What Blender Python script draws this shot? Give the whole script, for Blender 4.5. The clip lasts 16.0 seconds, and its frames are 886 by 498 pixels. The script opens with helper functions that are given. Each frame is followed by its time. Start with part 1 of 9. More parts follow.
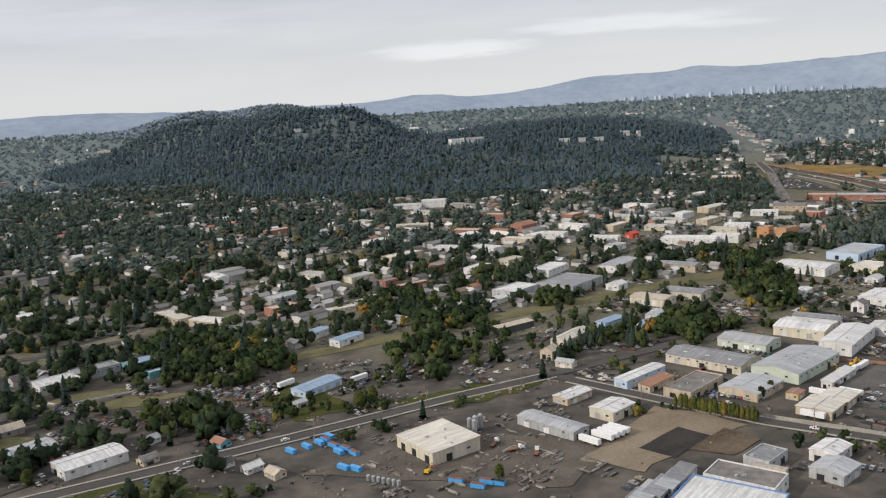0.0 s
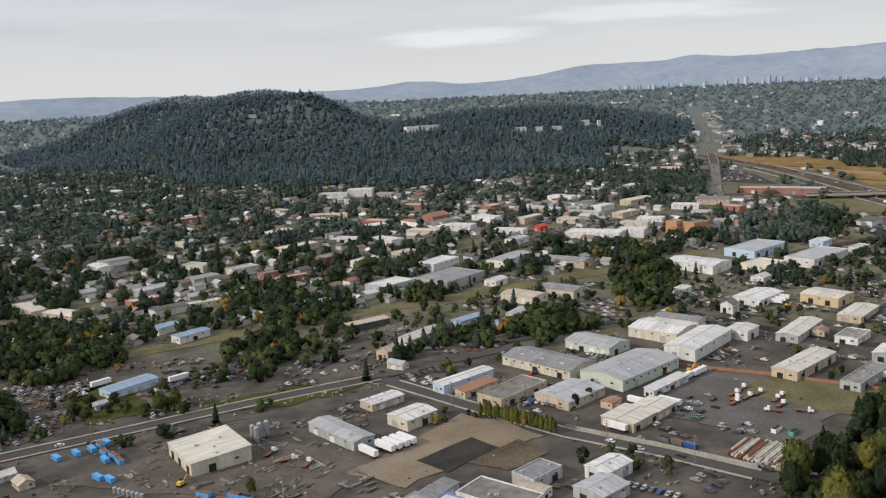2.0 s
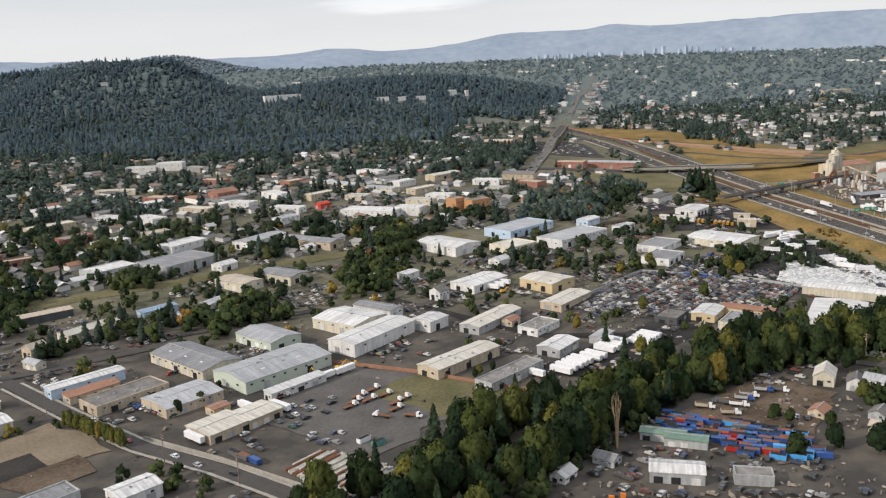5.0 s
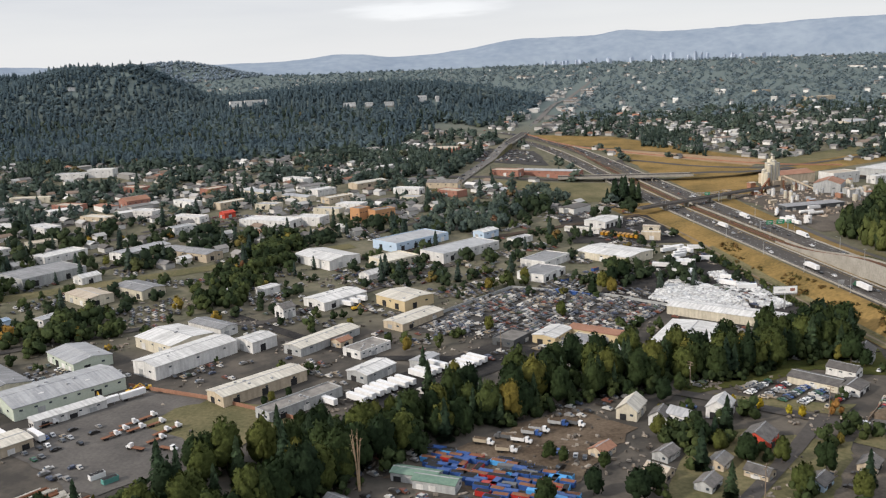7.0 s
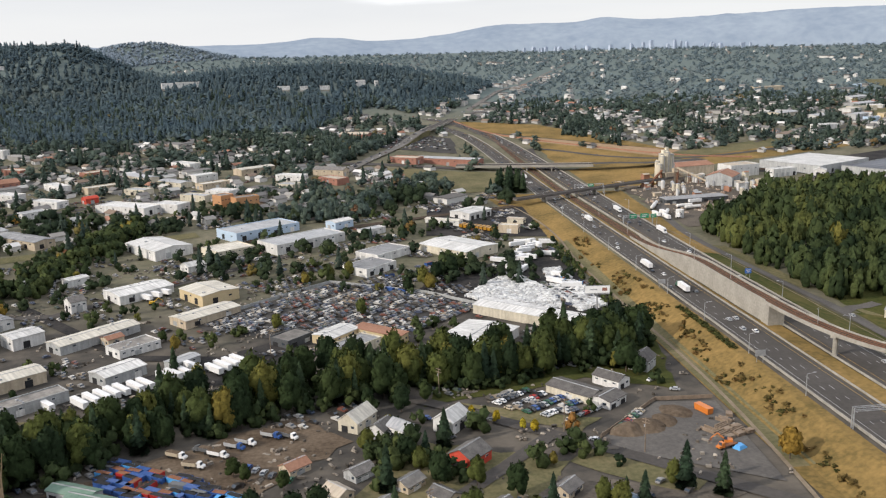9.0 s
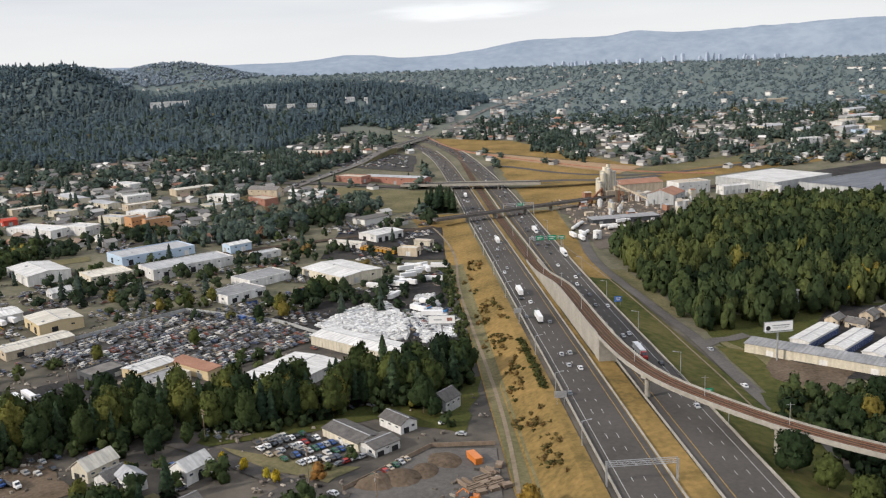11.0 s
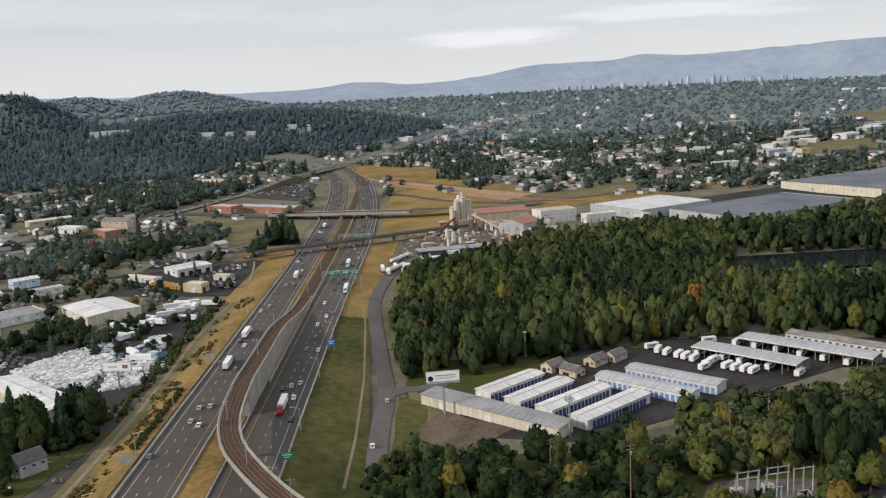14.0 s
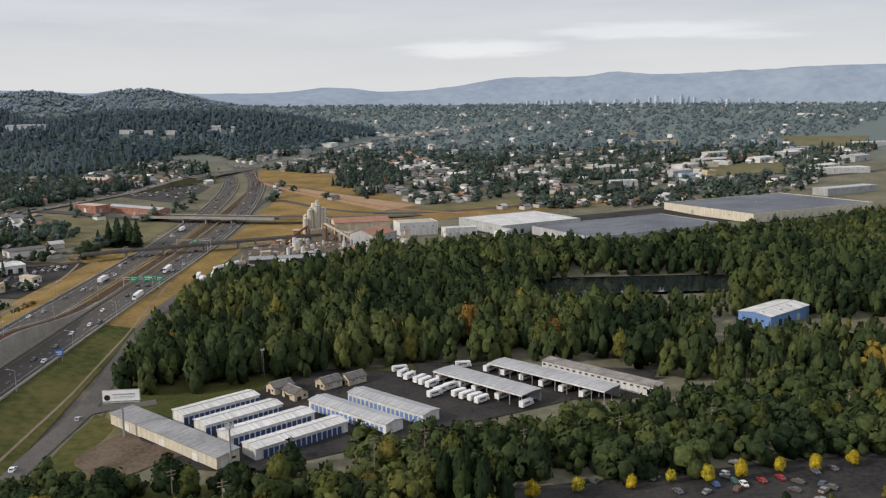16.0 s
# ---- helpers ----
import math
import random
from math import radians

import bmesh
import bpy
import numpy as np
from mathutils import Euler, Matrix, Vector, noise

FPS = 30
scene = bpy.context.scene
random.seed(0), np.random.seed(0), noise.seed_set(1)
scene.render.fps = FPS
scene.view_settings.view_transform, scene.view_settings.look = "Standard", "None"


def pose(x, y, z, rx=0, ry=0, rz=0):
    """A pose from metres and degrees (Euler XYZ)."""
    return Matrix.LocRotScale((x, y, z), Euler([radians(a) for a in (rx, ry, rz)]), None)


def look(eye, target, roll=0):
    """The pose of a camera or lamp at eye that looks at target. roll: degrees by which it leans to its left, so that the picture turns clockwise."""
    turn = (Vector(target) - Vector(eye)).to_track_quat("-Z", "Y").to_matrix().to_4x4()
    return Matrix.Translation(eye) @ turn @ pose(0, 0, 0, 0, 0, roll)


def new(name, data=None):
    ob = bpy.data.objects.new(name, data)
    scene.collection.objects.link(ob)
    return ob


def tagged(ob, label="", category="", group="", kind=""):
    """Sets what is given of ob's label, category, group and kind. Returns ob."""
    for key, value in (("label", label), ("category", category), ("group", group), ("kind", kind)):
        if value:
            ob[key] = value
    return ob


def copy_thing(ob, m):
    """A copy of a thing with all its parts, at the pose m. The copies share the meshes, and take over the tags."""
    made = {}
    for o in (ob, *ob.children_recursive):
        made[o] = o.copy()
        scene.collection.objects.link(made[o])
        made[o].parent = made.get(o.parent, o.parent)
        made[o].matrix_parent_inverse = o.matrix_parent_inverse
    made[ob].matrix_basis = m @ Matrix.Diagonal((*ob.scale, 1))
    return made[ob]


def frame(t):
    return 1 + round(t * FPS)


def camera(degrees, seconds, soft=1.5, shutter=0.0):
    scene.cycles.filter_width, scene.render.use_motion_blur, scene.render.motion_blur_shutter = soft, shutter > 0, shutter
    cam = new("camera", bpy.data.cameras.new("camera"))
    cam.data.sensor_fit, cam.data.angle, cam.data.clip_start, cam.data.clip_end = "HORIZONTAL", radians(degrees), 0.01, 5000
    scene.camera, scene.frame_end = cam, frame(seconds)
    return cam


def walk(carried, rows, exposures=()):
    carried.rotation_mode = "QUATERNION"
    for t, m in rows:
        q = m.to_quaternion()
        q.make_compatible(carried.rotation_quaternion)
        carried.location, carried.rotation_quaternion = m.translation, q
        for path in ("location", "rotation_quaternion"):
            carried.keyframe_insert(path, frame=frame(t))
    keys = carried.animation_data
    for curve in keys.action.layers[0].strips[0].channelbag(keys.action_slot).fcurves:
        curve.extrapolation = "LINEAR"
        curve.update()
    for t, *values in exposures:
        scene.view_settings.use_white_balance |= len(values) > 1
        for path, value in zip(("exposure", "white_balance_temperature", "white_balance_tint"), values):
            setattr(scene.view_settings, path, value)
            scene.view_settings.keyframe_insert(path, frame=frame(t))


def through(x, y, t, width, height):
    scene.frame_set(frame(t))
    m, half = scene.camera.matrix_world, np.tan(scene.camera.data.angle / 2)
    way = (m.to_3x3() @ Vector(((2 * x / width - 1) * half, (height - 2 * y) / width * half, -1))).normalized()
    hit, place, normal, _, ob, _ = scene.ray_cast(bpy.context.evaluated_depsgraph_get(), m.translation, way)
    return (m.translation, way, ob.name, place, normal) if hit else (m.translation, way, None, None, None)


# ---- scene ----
cam = camera(53.4, 16.0, soft=1.25)
PATH = [
    (0.0, 0.0, 0.0, 112.0, 80.621, 3.351, -4.087),
    (0.5, 17.85, 4.56, 110.86, 80.28, 3.152, -4.176),
    (1.0, 35.76, 8.22, 110.06, 79.943, 3.041, -4.456),
    (1.5, 54.2, 13.02, 109.07, 79.84, 2.842, -4.225),
    (2.0, 71.61, 14.7, 107.9, 79.84, 2.804, -3.664),
    (2.5, 89.34, 17.64, 107.61, 79.562, 2.452, -4.624),
    (3.0, 107.66, 20.94, 107.6, 78.631, 2.284, -6.725),
    (3.5, 125.91, 24.24, 106.93, 78.155, 2.093, -7.205),
    (4.0, 143.69, 27.72, 105.96, 77.636, 2.023, -7.425),
    (4.5, 162.22, 30.9, 105.07, 77.601, 2.27, -7.496),
    (7.0, 253.68, 47.4, 100.32, 78.076, 2.327, -5.975),
    (7.5, 272.13, 50.46, 99.28, 77.473, 2.43, -5.105),
    (8.0, 291.01, 53.16, 98.46, 76.975, 2.222, -4.754),
    (8.5, 309.53, 56.22, 97.76, 76.965, 1.69, -6.243),
    (9.0, 327.84, 59.64, 96.6, 77.154, 1.491, -6.372),
    (11.5, 420.77, 76.8, 93.04, 78.443, 2.367, -2.822),
    (12.0, 439.63, 80.76, 91.76, 78.635, 2.458, -2.442),
    (12.5, 458.44, 84.84, 90.79, 79.0, 2.678, -2.132),
    (13.0, 477.1, 88.44, 89.88, 79.389, 2.669, -1.732),
    (13.5, 495.57, 91.56, 88.97, 79.71, 2.879, -1.782),
    (14.0, 514.13, 94.5, 88.16, 79.964, 2.909, -1.692),
    (14.5, 532.79, 97.08, 87.77, 80.167, 1.059, -2.88),
    (15.0, 551.25, 100.44, 86.86, 80.516, 0.799, -3.16),
    (15.5, 570.19, 103.92, 85.74, 80.578, 0.789, -2.33),
    (16.0, 589.18, 108.06, 84.45, 80.555, 0.539, -2.61),
]
walk(cam, [(t, pose(x, y, z, rx, ry, rz)) for t, x, y, z, rx, ry, rz in PATH],
     [(0.0, -0.02), (2.5, -0.06), (4.5, 0.13), (7.0, 0.15), (8.0, 0.22), (9.0, 0.26), (11.5, 0.2), (13.0, 0.1), (14.5, 0.0), (16.0, -0.05)])

# ---- world, sun, exposure ----
SUN_TO = Vector((-0.84, -0.28, 0.46)).normalized()
world = bpy.data.worlds.new("sky")
scene.world = world
world.use_nodes = True
wn, wl = world.node_tree.nodes, world.node_tree.links
wn.clear()
w_out = wn.new("ShaderNodeOutputWorld")
w_bg = wn.new("ShaderNodeBackground")
w_bg.inputs["Strength"].default_value = 0.103
w_sky = wn.new("ShaderNodeTexSky")
w_sky.sky_type = "NISHITA"
w_sky.sun_disc = False
w_sky.sun_elevation = math.asin(SUN_TO.z)
w_sky.sun_rotation = math.atan2(SUN_TO.x, SUN_TO.y)
w_co = wn.new("ShaderNodeTexCoord")
w_map = wn.new("ShaderNodeMapping")
w_map.inputs["Scale"].default_value = (1.6, 1.6, 13.0)
w_noise = wn.new("ShaderNodeTexNoise")
w_noise.inputs["Scale"].default_value = 1.5
w_noise.inputs["Detail"].default_value = 6.0
w_noise.inputs["Roughness"].default_value = 0.55
w_ramp = wn.new("ShaderNodeValToRGB")
w_ramp.color_ramp.elements[0].position = 0.30
w_ramp.color_ramp.elements[0].color = (5.7, 5.88, 6.5, 1)
w_ramp.color_ramp.elements[1].position = 0.72
w_ramp.color_ramp.elements[1].color = (7.35, 7.4, 7.65, 1)
w_sep = wn.new("ShaderNodeSeparateXYZ")
w_low = wn.new("ShaderNodeMapRange")
w_low.inputs["From Min"].default_value = 0.0
w_low.inputs["From Max"].default_value = 0.10
w_haze = wn.new("ShaderNodeMix")
w_haze.data_type = "RGBA"
w_haze.inputs[6].default_value = (7.9, 7.95, 8.1, 1)
w_mix = wn.new("ShaderNodeMix")
w_mix.data_type = "RGBA"
w_mix.inputs[0].default_value = 0.88
wl.new(w_co.outputs["Generated"], w_map.inputs["Vector"])
wl.new(w_map.outputs["Vector"], w_noise.inputs["Vector"])
wl.new(w_noise.outputs["Fac"], w_ramp.inputs["Fac"])
wl.new(w_co.outputs["Generated"], w_sep.inputs[0])
wl.new(w_sep.outputs["Z"], w_low.inputs["Value"])
wl.new(w_low.outputs["Result"], w_haze.inputs[0])
wl.new(w_ramp.outputs["Color"], w_haze.inputs[7])
wl.new(w_sky.outputs["Color"], w_mix.inputs[6])
wl.new(w_haze.outputs[2], w_mix.inputs[7])
w_sum = w_mix.outputs[2]
for centre, wide, high, gain in (((0.086, 0.994, 0.0585), 0.075, 0.0085, 1.5), ((0.265, 0.960, 0.0745), 0.10, 0.0075, 1.3), ((0.366, 0.928, 0.066), 0.045, 0.004, 0.7), ((-0.35, 0.93, 0.10), 0.2, 0.015, 0.5)):
    # thin bright lens-shaped clouds
    sub = wn.new("ShaderNodeVectorMath")
    sub.operation = "SUBTRACT"
    sub.inputs[1].default_value = centre
    mul = wn.new("ShaderNodeVectorMath")
    mul.operation = "MULTIPLY"
    mul.inputs[1].default_value = (1 / wide, 0.0, 1 / high)
    wob = wn.new("ShaderNodeTexNoise")
    wob.inputs["Scale"].default_value = 14.0
    wob.inputs["Detail"].default_value = 5.0
    jit = wn.new("ShaderNodeVectorMath")
    jit.operation = "MULTIPLY_ADD"
    jit.inputs[1].default_value = (0.9, 0.0, 1.5)
    leng = wn.new("ShaderNodeVectorMath")
    leng.operation = "LENGTH"
    fall = wn.new("ShaderNodeMapRange")
    fall.interpolation_type = "SMOOTHSTEP"
    fall.inputs["From Min"].default_value = 1.5
    fall.inputs["From Max"].default_value = 0.5
    fall.inputs["To Max"].default_value = gain
    plus = wn.new("ShaderNodeVectorMath")
    wl.new(w_co.outputs["Generated"], sub.inputs[0])
    wl.new(sub.outputs[0], mul.inputs[0])
    wl.new(w_map.outputs["Vector"], wob.inputs["Vector"])
    wl.new(wob.outputs["Color"], jit.inputs[0])
    wl.new(mul.outputs[0], jit.inputs[2])
    low = wn.new("ShaderNodeVectorMath")
    low.operation = "SUBTRACT"
    low.inputs[1].default_value = (0.45, 0.0, 0.75)
    wl.new(jit.outputs[0], low.inputs[0])
    wl.new(low.outputs[0], leng.inputs[0])
    wl.new(leng.outputs["Value"], fall.inputs["Value"])
    wl.new(w_sum, plus.inputs[0])
    wl.new(fall.outputs["Result"], plus.inputs[1])
    w_sum = plus.outputs[0]
w_up = wn.new("ShaderNodeMapRange")
w_up.interpolation_type = "SMOOTHSTEP"
w_up.inputs["From Min"].default_value = 0.16
w_up.inputs["From Max"].default_value = 0.75
w_up.inputs["To Min"].default_value = 1.0
w_up.inputs["To Max"].default_value = 1.4
w_zen = wn.new("ShaderNodeVectorMath")
w_zen.operation = "SCALE"
wl.new(w_sep.outputs["Z"], w_up.inputs["Value"])
wl.new(w_sum, w_zen.inputs[0])
wl.new(w_up.outputs["Result"], w_zen.inputs["Scale"])
wl.new(w_zen.outputs[0], w_bg.inputs["Color"])
wl.new(w_bg.outputs["Background"], w_out.inputs["Surface"])

sun_data = bpy.data.lights.new("sun", "SUN")
sun_data.energy = 2.95
sun_data.angle = radians(1.5)
sun_data.color = (1.0, 0.90, 0.79)
sun = new("sun", sun_data)
sun.matrix_world = look((0, 0, 600), Vector((0, 0, 600)) - SUN_TO * 100)

# ---- materials ----
MATS = {}


def surf(name, col_a, col_b, scale=0.5, rough=0.8, metal=0.0, bump=0.0, fine=6.0, vary=0.0, island=0.0, spec=0.3, streak=None):
    """A weathered surface: two colours mixed by coarse and fine noise in world metres; streak is (strength, scale x, y, z) in the thing's own metres."""
    m = bpy.data.materials.new(name)
    m.use_nodes = True
    n, l = m.node_tree.nodes, m.node_tree.links
    b = n["Principled BSDF"]
    b.inputs["Roughness"].default_value = rough
    b.inputs["Metallic"].default_value = metal
    b.inputs["Specular IOR Level"].default_value = spec
    geo = n.new("ShaderNodeNewGeometry")
    big = n.new("ShaderNodeTexNoise")
    big.inputs["Scale"].default_value = scale
    big.inputs["Detail"].default_value = 4.0
    small = n.new("ShaderNodeTexNoise")
    small.inputs["Scale"].default_value = scale * fine
    small.inputs["Detail"].default_value = 3.0
    add = n.new("ShaderNodeMath")
    add.operation = "MULTIPLY_ADD"
    add.inputs[1].default_value = 0.45
    mul = n.new("ShaderNodeMath")
    mul.operation = "MULTIPLY"
    mul.inputs[1].default_value = 0.55
    ramp = n.new("ShaderNodeMapRange")
    ramp.inputs["From Min"].default_value = 0.36
    ramp.inputs["From Max"].default_value = 0.64
    mix = n.new("ShaderNodeMix")
    mix.data_type = "RGBA"
    mix.inputs[6].default_value = (*col_a, 1)
    mix.inputs[7].default_value = (*col_b, 1)
    l.new(geo.outputs["Position"], big.inputs["Vector"])
    l.new(geo.outputs["Position"], small.inputs["Vector"])
    l.new(big.outputs["Fac"], mul.inputs[0])
    l.new(small.outputs["Fac"], add.inputs[0])
    l.new(mul.outputs[0], add.inputs[2])
    l.new(add.outputs[0], ramp.inputs["Value"])
    l.new(ramp.outputs["Result"], mix.inputs[0])
    colour = mix.outputs[2]
    if vary or island:
        hsv = n.new("ShaderNodeHueSaturation")
        rng = n.new("ShaderNodeMapRange")
        rng.inputs["To Min"].default_value = 1 - (vary or island)
        rng.inputs["To Max"].default_value = 1 + (vary or island)
        if vary:
            info = n.new("ShaderNodeObjectInfo")
            l.new(info.outputs["Random"], rng.inputs["Value"])
        else:
            l.new(geo.outputs["Random Per Island"], rng.inputs["Value"])
        l.new(rng.outputs["Result"], hsv.inputs["Value"])
        l.new(colour, hsv.inputs["Color"])
        colour = hsv.outputs["Color"]
    if streak:
        own = n.new("ShaderNodeTexCoord")
        mp = n.new("ShaderNodeMapping")
        mp.inputs["Scale"].default_value = streak[1:]
        run = n.new("ShaderNodeTexNoise")
        run.inputs["Scale"].default_value = 1.0
        run.inputs["Detail"].default_value = 3.0
        amt = n.new("ShaderNodeMapRange")
        amt.inputs["From Min"].default_value = 0.32
        amt.inputs["From Max"].default_value = 0.62
        amt.inputs["To Min"].default_value = 1 - streak[0]
        amt.inputs["To Max"].default_value = 1 + streak[0] * 0.35
        wash = n.new("ShaderNodeHueSaturation")
        l.new(own.outputs["Object"], mp.inputs["Vector"])
        l.new(mp.outputs["Vector"], run.inputs["Vector"])
        l.new(run.outputs["Fac"], amt.inputs["Value"])
        l.new(amt.outputs["Result"], wash.inputs["Value"])
        l.new(colour, wash.inputs["Color"])
        colour = wash.outputs["Color"]
    l.new(colour, b.inputs["Base Color"])
    if bump:
        bp = n.new("ShaderNodeBump")
        bp.inputs["Strength"].default_value = bump
        bp.inputs["Distance"].default_value = 0.1
        l.new(small.outputs["Fac"], bp.inputs["Height"])
        l.new(bp.outputs["Normal"], b.inputs["Normal"])
    MATS[name] = m
    return m


def leaves(name, stops, per_object=False, spread=0.35, through=0.25):
    """Foliage: a tree's tint picks its colour; every leaf clump varies a little."""
    m = bpy.data.materials.new(name)
    m.use_nodes = True
    n, l = m.node_tree.nodes, m.node_tree.links
    b = n["Principled BSDF"]
    b.inputs["Roughness"].default_value = 0.75
    b.inputs["Specular IOR Level"].default_value = 0.05
    ramp = n.new("ShaderNodeValToRGB")
    e = ramp.color_ramp.elements
    while len(e) < len(stops):
        e.new(0.5)
    for el, (p, c) in zip(e, stops):
        el.position, el.color = p, (*c, 1)
    if per_object:
        src = n.new("ShaderNodeObjectInfo").outputs["Random"]
    else:
        at = n.new("ShaderNodeAttribute")
        at.attribute_name = "tint"
        src = at.outputs["Fac"]
    geo = n.new("ShaderNodeNewGeometry")
    rng = n.new("ShaderNodeMapRange")
    rng.inputs["To Min"].default_value = 1 - spread
    rng.inputs["To Max"].default_value = 1 + spread
    hsv = n.new("ShaderNodeHueSaturation")
    clump = n.new("ShaderNodeTexNoise")
    clump.inputs["Scale"].default_value = 0.9
    clump.inputs["Detail"].default_value = 5.0
    clump.inputs["Roughness"].default_value = 0.68
    dapple = n.new("ShaderNodeMapRange")
    dapple.inputs["From Min"].default_value = 0.36
    dapple.inputs["From Max"].default_value = 0.66
    dapple.inputs["To Min"].default_value = 0.62
    dapple.inputs["To Max"].default_value = 1.34
    both = n.new("ShaderNodeMath")
    both.operation = "MULTIPLY"
    ruffle = n.new("ShaderNodeBump")
    ruffle.inputs["Strength"].default_value = 0.55
    ruffle.inputs["Distance"].default_value = 0.5
    l.new(geo.outputs["Position"], clump.inputs["Vector"])
    l.new(clump.outputs["Fac"], dapple.inputs["Value"])
    l.new(clump.outputs["Fac"], ruffle.inputs["Height"])
    l.new(ruffle.outputs["Normal"], b.inputs["Normal"])
    l.new(src, ramp.inputs["Fac"])
    l.new(geo.outputs["Random Per Island"], rng.inputs["Value"])
    l.new(rng.outputs["Result"], both.inputs[0])
    l.new(dapple.outputs["Result"], both.inputs[1])
    l.new(both.outputs[0], hsv.inputs["Value"])
    l.new(ramp.outputs["Color"], hsv.inputs["Color"])
    l.new(hsv.outputs["Color"], b.inputs["Base Color"])
    tr = n.new("ShaderNodeBsdfTranslucent")
    ms = n.new("ShaderNodeMixShader")
    ms.inputs[0].default_value = through
    l.new(hsv.outputs["Color"], tr.inputs["Color"])
    l.new(b.outputs[0], ms.inputs[1])
    l.new(tr.outputs[0], ms.inputs[2])
    l.new(ms.outputs[0], n["Material Output"].inputs["Surface"])
    MATS[name] = m
    return m


M_ASPHALT = surf("asphalt", (0.04, 0.039, 0.038), (0.075, 0.071, 0.067), 0.06, 0.85, fine=12, spec=0.06)
M_ROAD = surf("road_asphalt", (0.060, 0.055, 0.051), (0.087, 0.080, 0.074), 0.05, 0.9, fine=20, spec=0.12)
M_LOT = surf("lot_asphalt", (0.020, 0.020, 0.021), (0.056, 0.052, 0.049), 0.08, 0.85, fine=10, spec=0.06)
M_GRAVEL = surf("gravel", (0.072, 0.063, 0.054), (0.140, 0.121, 0.100), 0.09, 0.95, fine=15, spec=0.06)
M_DIRT = surf("tan_dirt", (0.17, 0.135, 0.095), (0.25, 0.205, 0.15), 0.07, 0.95, fine=12, spec=0.06)
M_YARD = surf("grey_gravel", (0.085, 0.080, 0.076), (0.135, 0.126, 0.116), 0.10, 0.95, fine=12, spec=0.06)
M_BLACKTOP = surf("fresh_blacktop", (0.03, 0.029, 0.028), (0.055, 0.05, 0.045), 0.1, 0.9, fine=10, spec=0.06)
M_BROWN = surf("brown_earth", (0.070, 0.052, 0.037), (0.150, 0.116, 0.085), 0.1, 0.95, fine=10, spec=0.06)
M_GRASS = surf("grass", (0.036, 0.047, 0.014), (0.080, 0.079, 0.026), 0.06, 0.95, fine=16, spec=0.06)
M_OLIVE = surf("worn_grass", (0.084, 0.085, 0.043), (0.175, 0.150, 0.084), 0.06, 0.95, fine=14, spec=0.06)
M_VERGE = surf("patchy_verge_grass", (0.032, 0.047, 0.012), (0.108, 0.094, 0.036), 0.035, 0.95, fine=11, spec=0.06)
M_AVENUE = surf("pale_asphalt", (0.125, 0.118, 0.110), (0.170, 0.160, 0.148), 0.05, 0.9, fine=18, spec=0.08)
M_DRY = surf("dry_grass", (0.120, 0.089, 0.034), (0.275, 0.180, 0.068), 0.05, 0.95, fine=14, spec=0.06)
M_ORANGE = surf("parched_field", (0.25, 0.165, 0.10), (0.34, 0.245, 0.155), 0.02, 0.95, fine=14, spec=0.06)
M_PAINT = surf("road_paint", (0.30, 0.30, 0.29), (0.42, 0.42, 0.41), 0.4, 0.7)
M_YELLOW = surf("yellow_paint", (0.30, 0.19, 0.05), (0.38, 0.25, 0.07), 0.4, 0.7)
M_CONC = surf("concrete", (0.24, 0.225, 0.195), (0.36, 0.34, 0.30), 0.15, 0.85, fine=8)
M_BALLAST = surf("ballast", (0.052, 0.040, 0.031), (0.092, 0.071, 0.054), 0.3, 0.95, fine=8, spec=0.06)
M_STEEL = surf("galvanised_steel", (0.32, 0.33, 0.34), (0.45, 0.46, 0.47), 0.4, 0.5, metal=0.5)
M_RUST = surf("rusty_steel", (0.14, 0.06, 0.035), (0.24, 0.11, 0.06), 0.5, 0.85)
# Near-black for dark parts, and for shade painted in open bays.
M_DARK = surf("dark_opening", (0.015, 0.015, 0.017), (0.03, 0.03, 0.032), 0.5, 0.9)
M_GLASS = surf("window_glass", (0.02, 0.03, 0.045), (0.05, 0.065, 0.085), 0.3, 0.12, spec=0.6)
M_BARK = surf("bark", (0.06, 0.045, 0.035), (0.12, 0.095, 0.075), 1.5, 0.95)
M_BAREBARK = surf("bare_bark", (0.30, 0.21, 0.13), (0.42, 0.31, 0.2), 1.5, 0.95)
M_WOOD = surf("weathered_wood", (0.16, 0.12, 0.085), (0.26, 0.2, 0.15), 0.8, 0.9)
M_RUBBER = surf("rubber", (0.012, 0.012, 0.012), (0.025, 0.025, 0.025), 1.0, 0.9)
M_WATER = surf("pond_water", (0.012, 0.016, 0.018), (0.02, 0.026, 0.028), 0.05, 0.05, spec=0.8)

R_WHITE = surf("white_roof", (0.47, 0.465, 0.45), (0.64, 0.635, 0.62), 0.10, 0.6, fine=9, vary=0.06, streak=(0.26, 1.3, 0.10, 0.3))
R_CREAM = surf("cream_roof", (0.47, 0.44, 0.38), (0.59, 0.56, 0.49), 0.12, 0.7, fine=9, vary=0.06, streak=(0.24, 1.3, 0.10, 0.3))
R_GREY = surf("grey_roof", (0.17, 0.175, 0.18), (0.27, 0.27, 0.275), 0.12, 0.6, fine=9, vary=0.12, streak=(0.26, 1.4, 0.10, 0.3))
R_LIGHT = surf("light_metal_roof", (0.30, 0.31, 0.325), (0.41, 0.415, 0.42), 0.12, 0.5, fine=9, vary=0.08, streak=(0.24, 1.4, 0.10, 0.3))
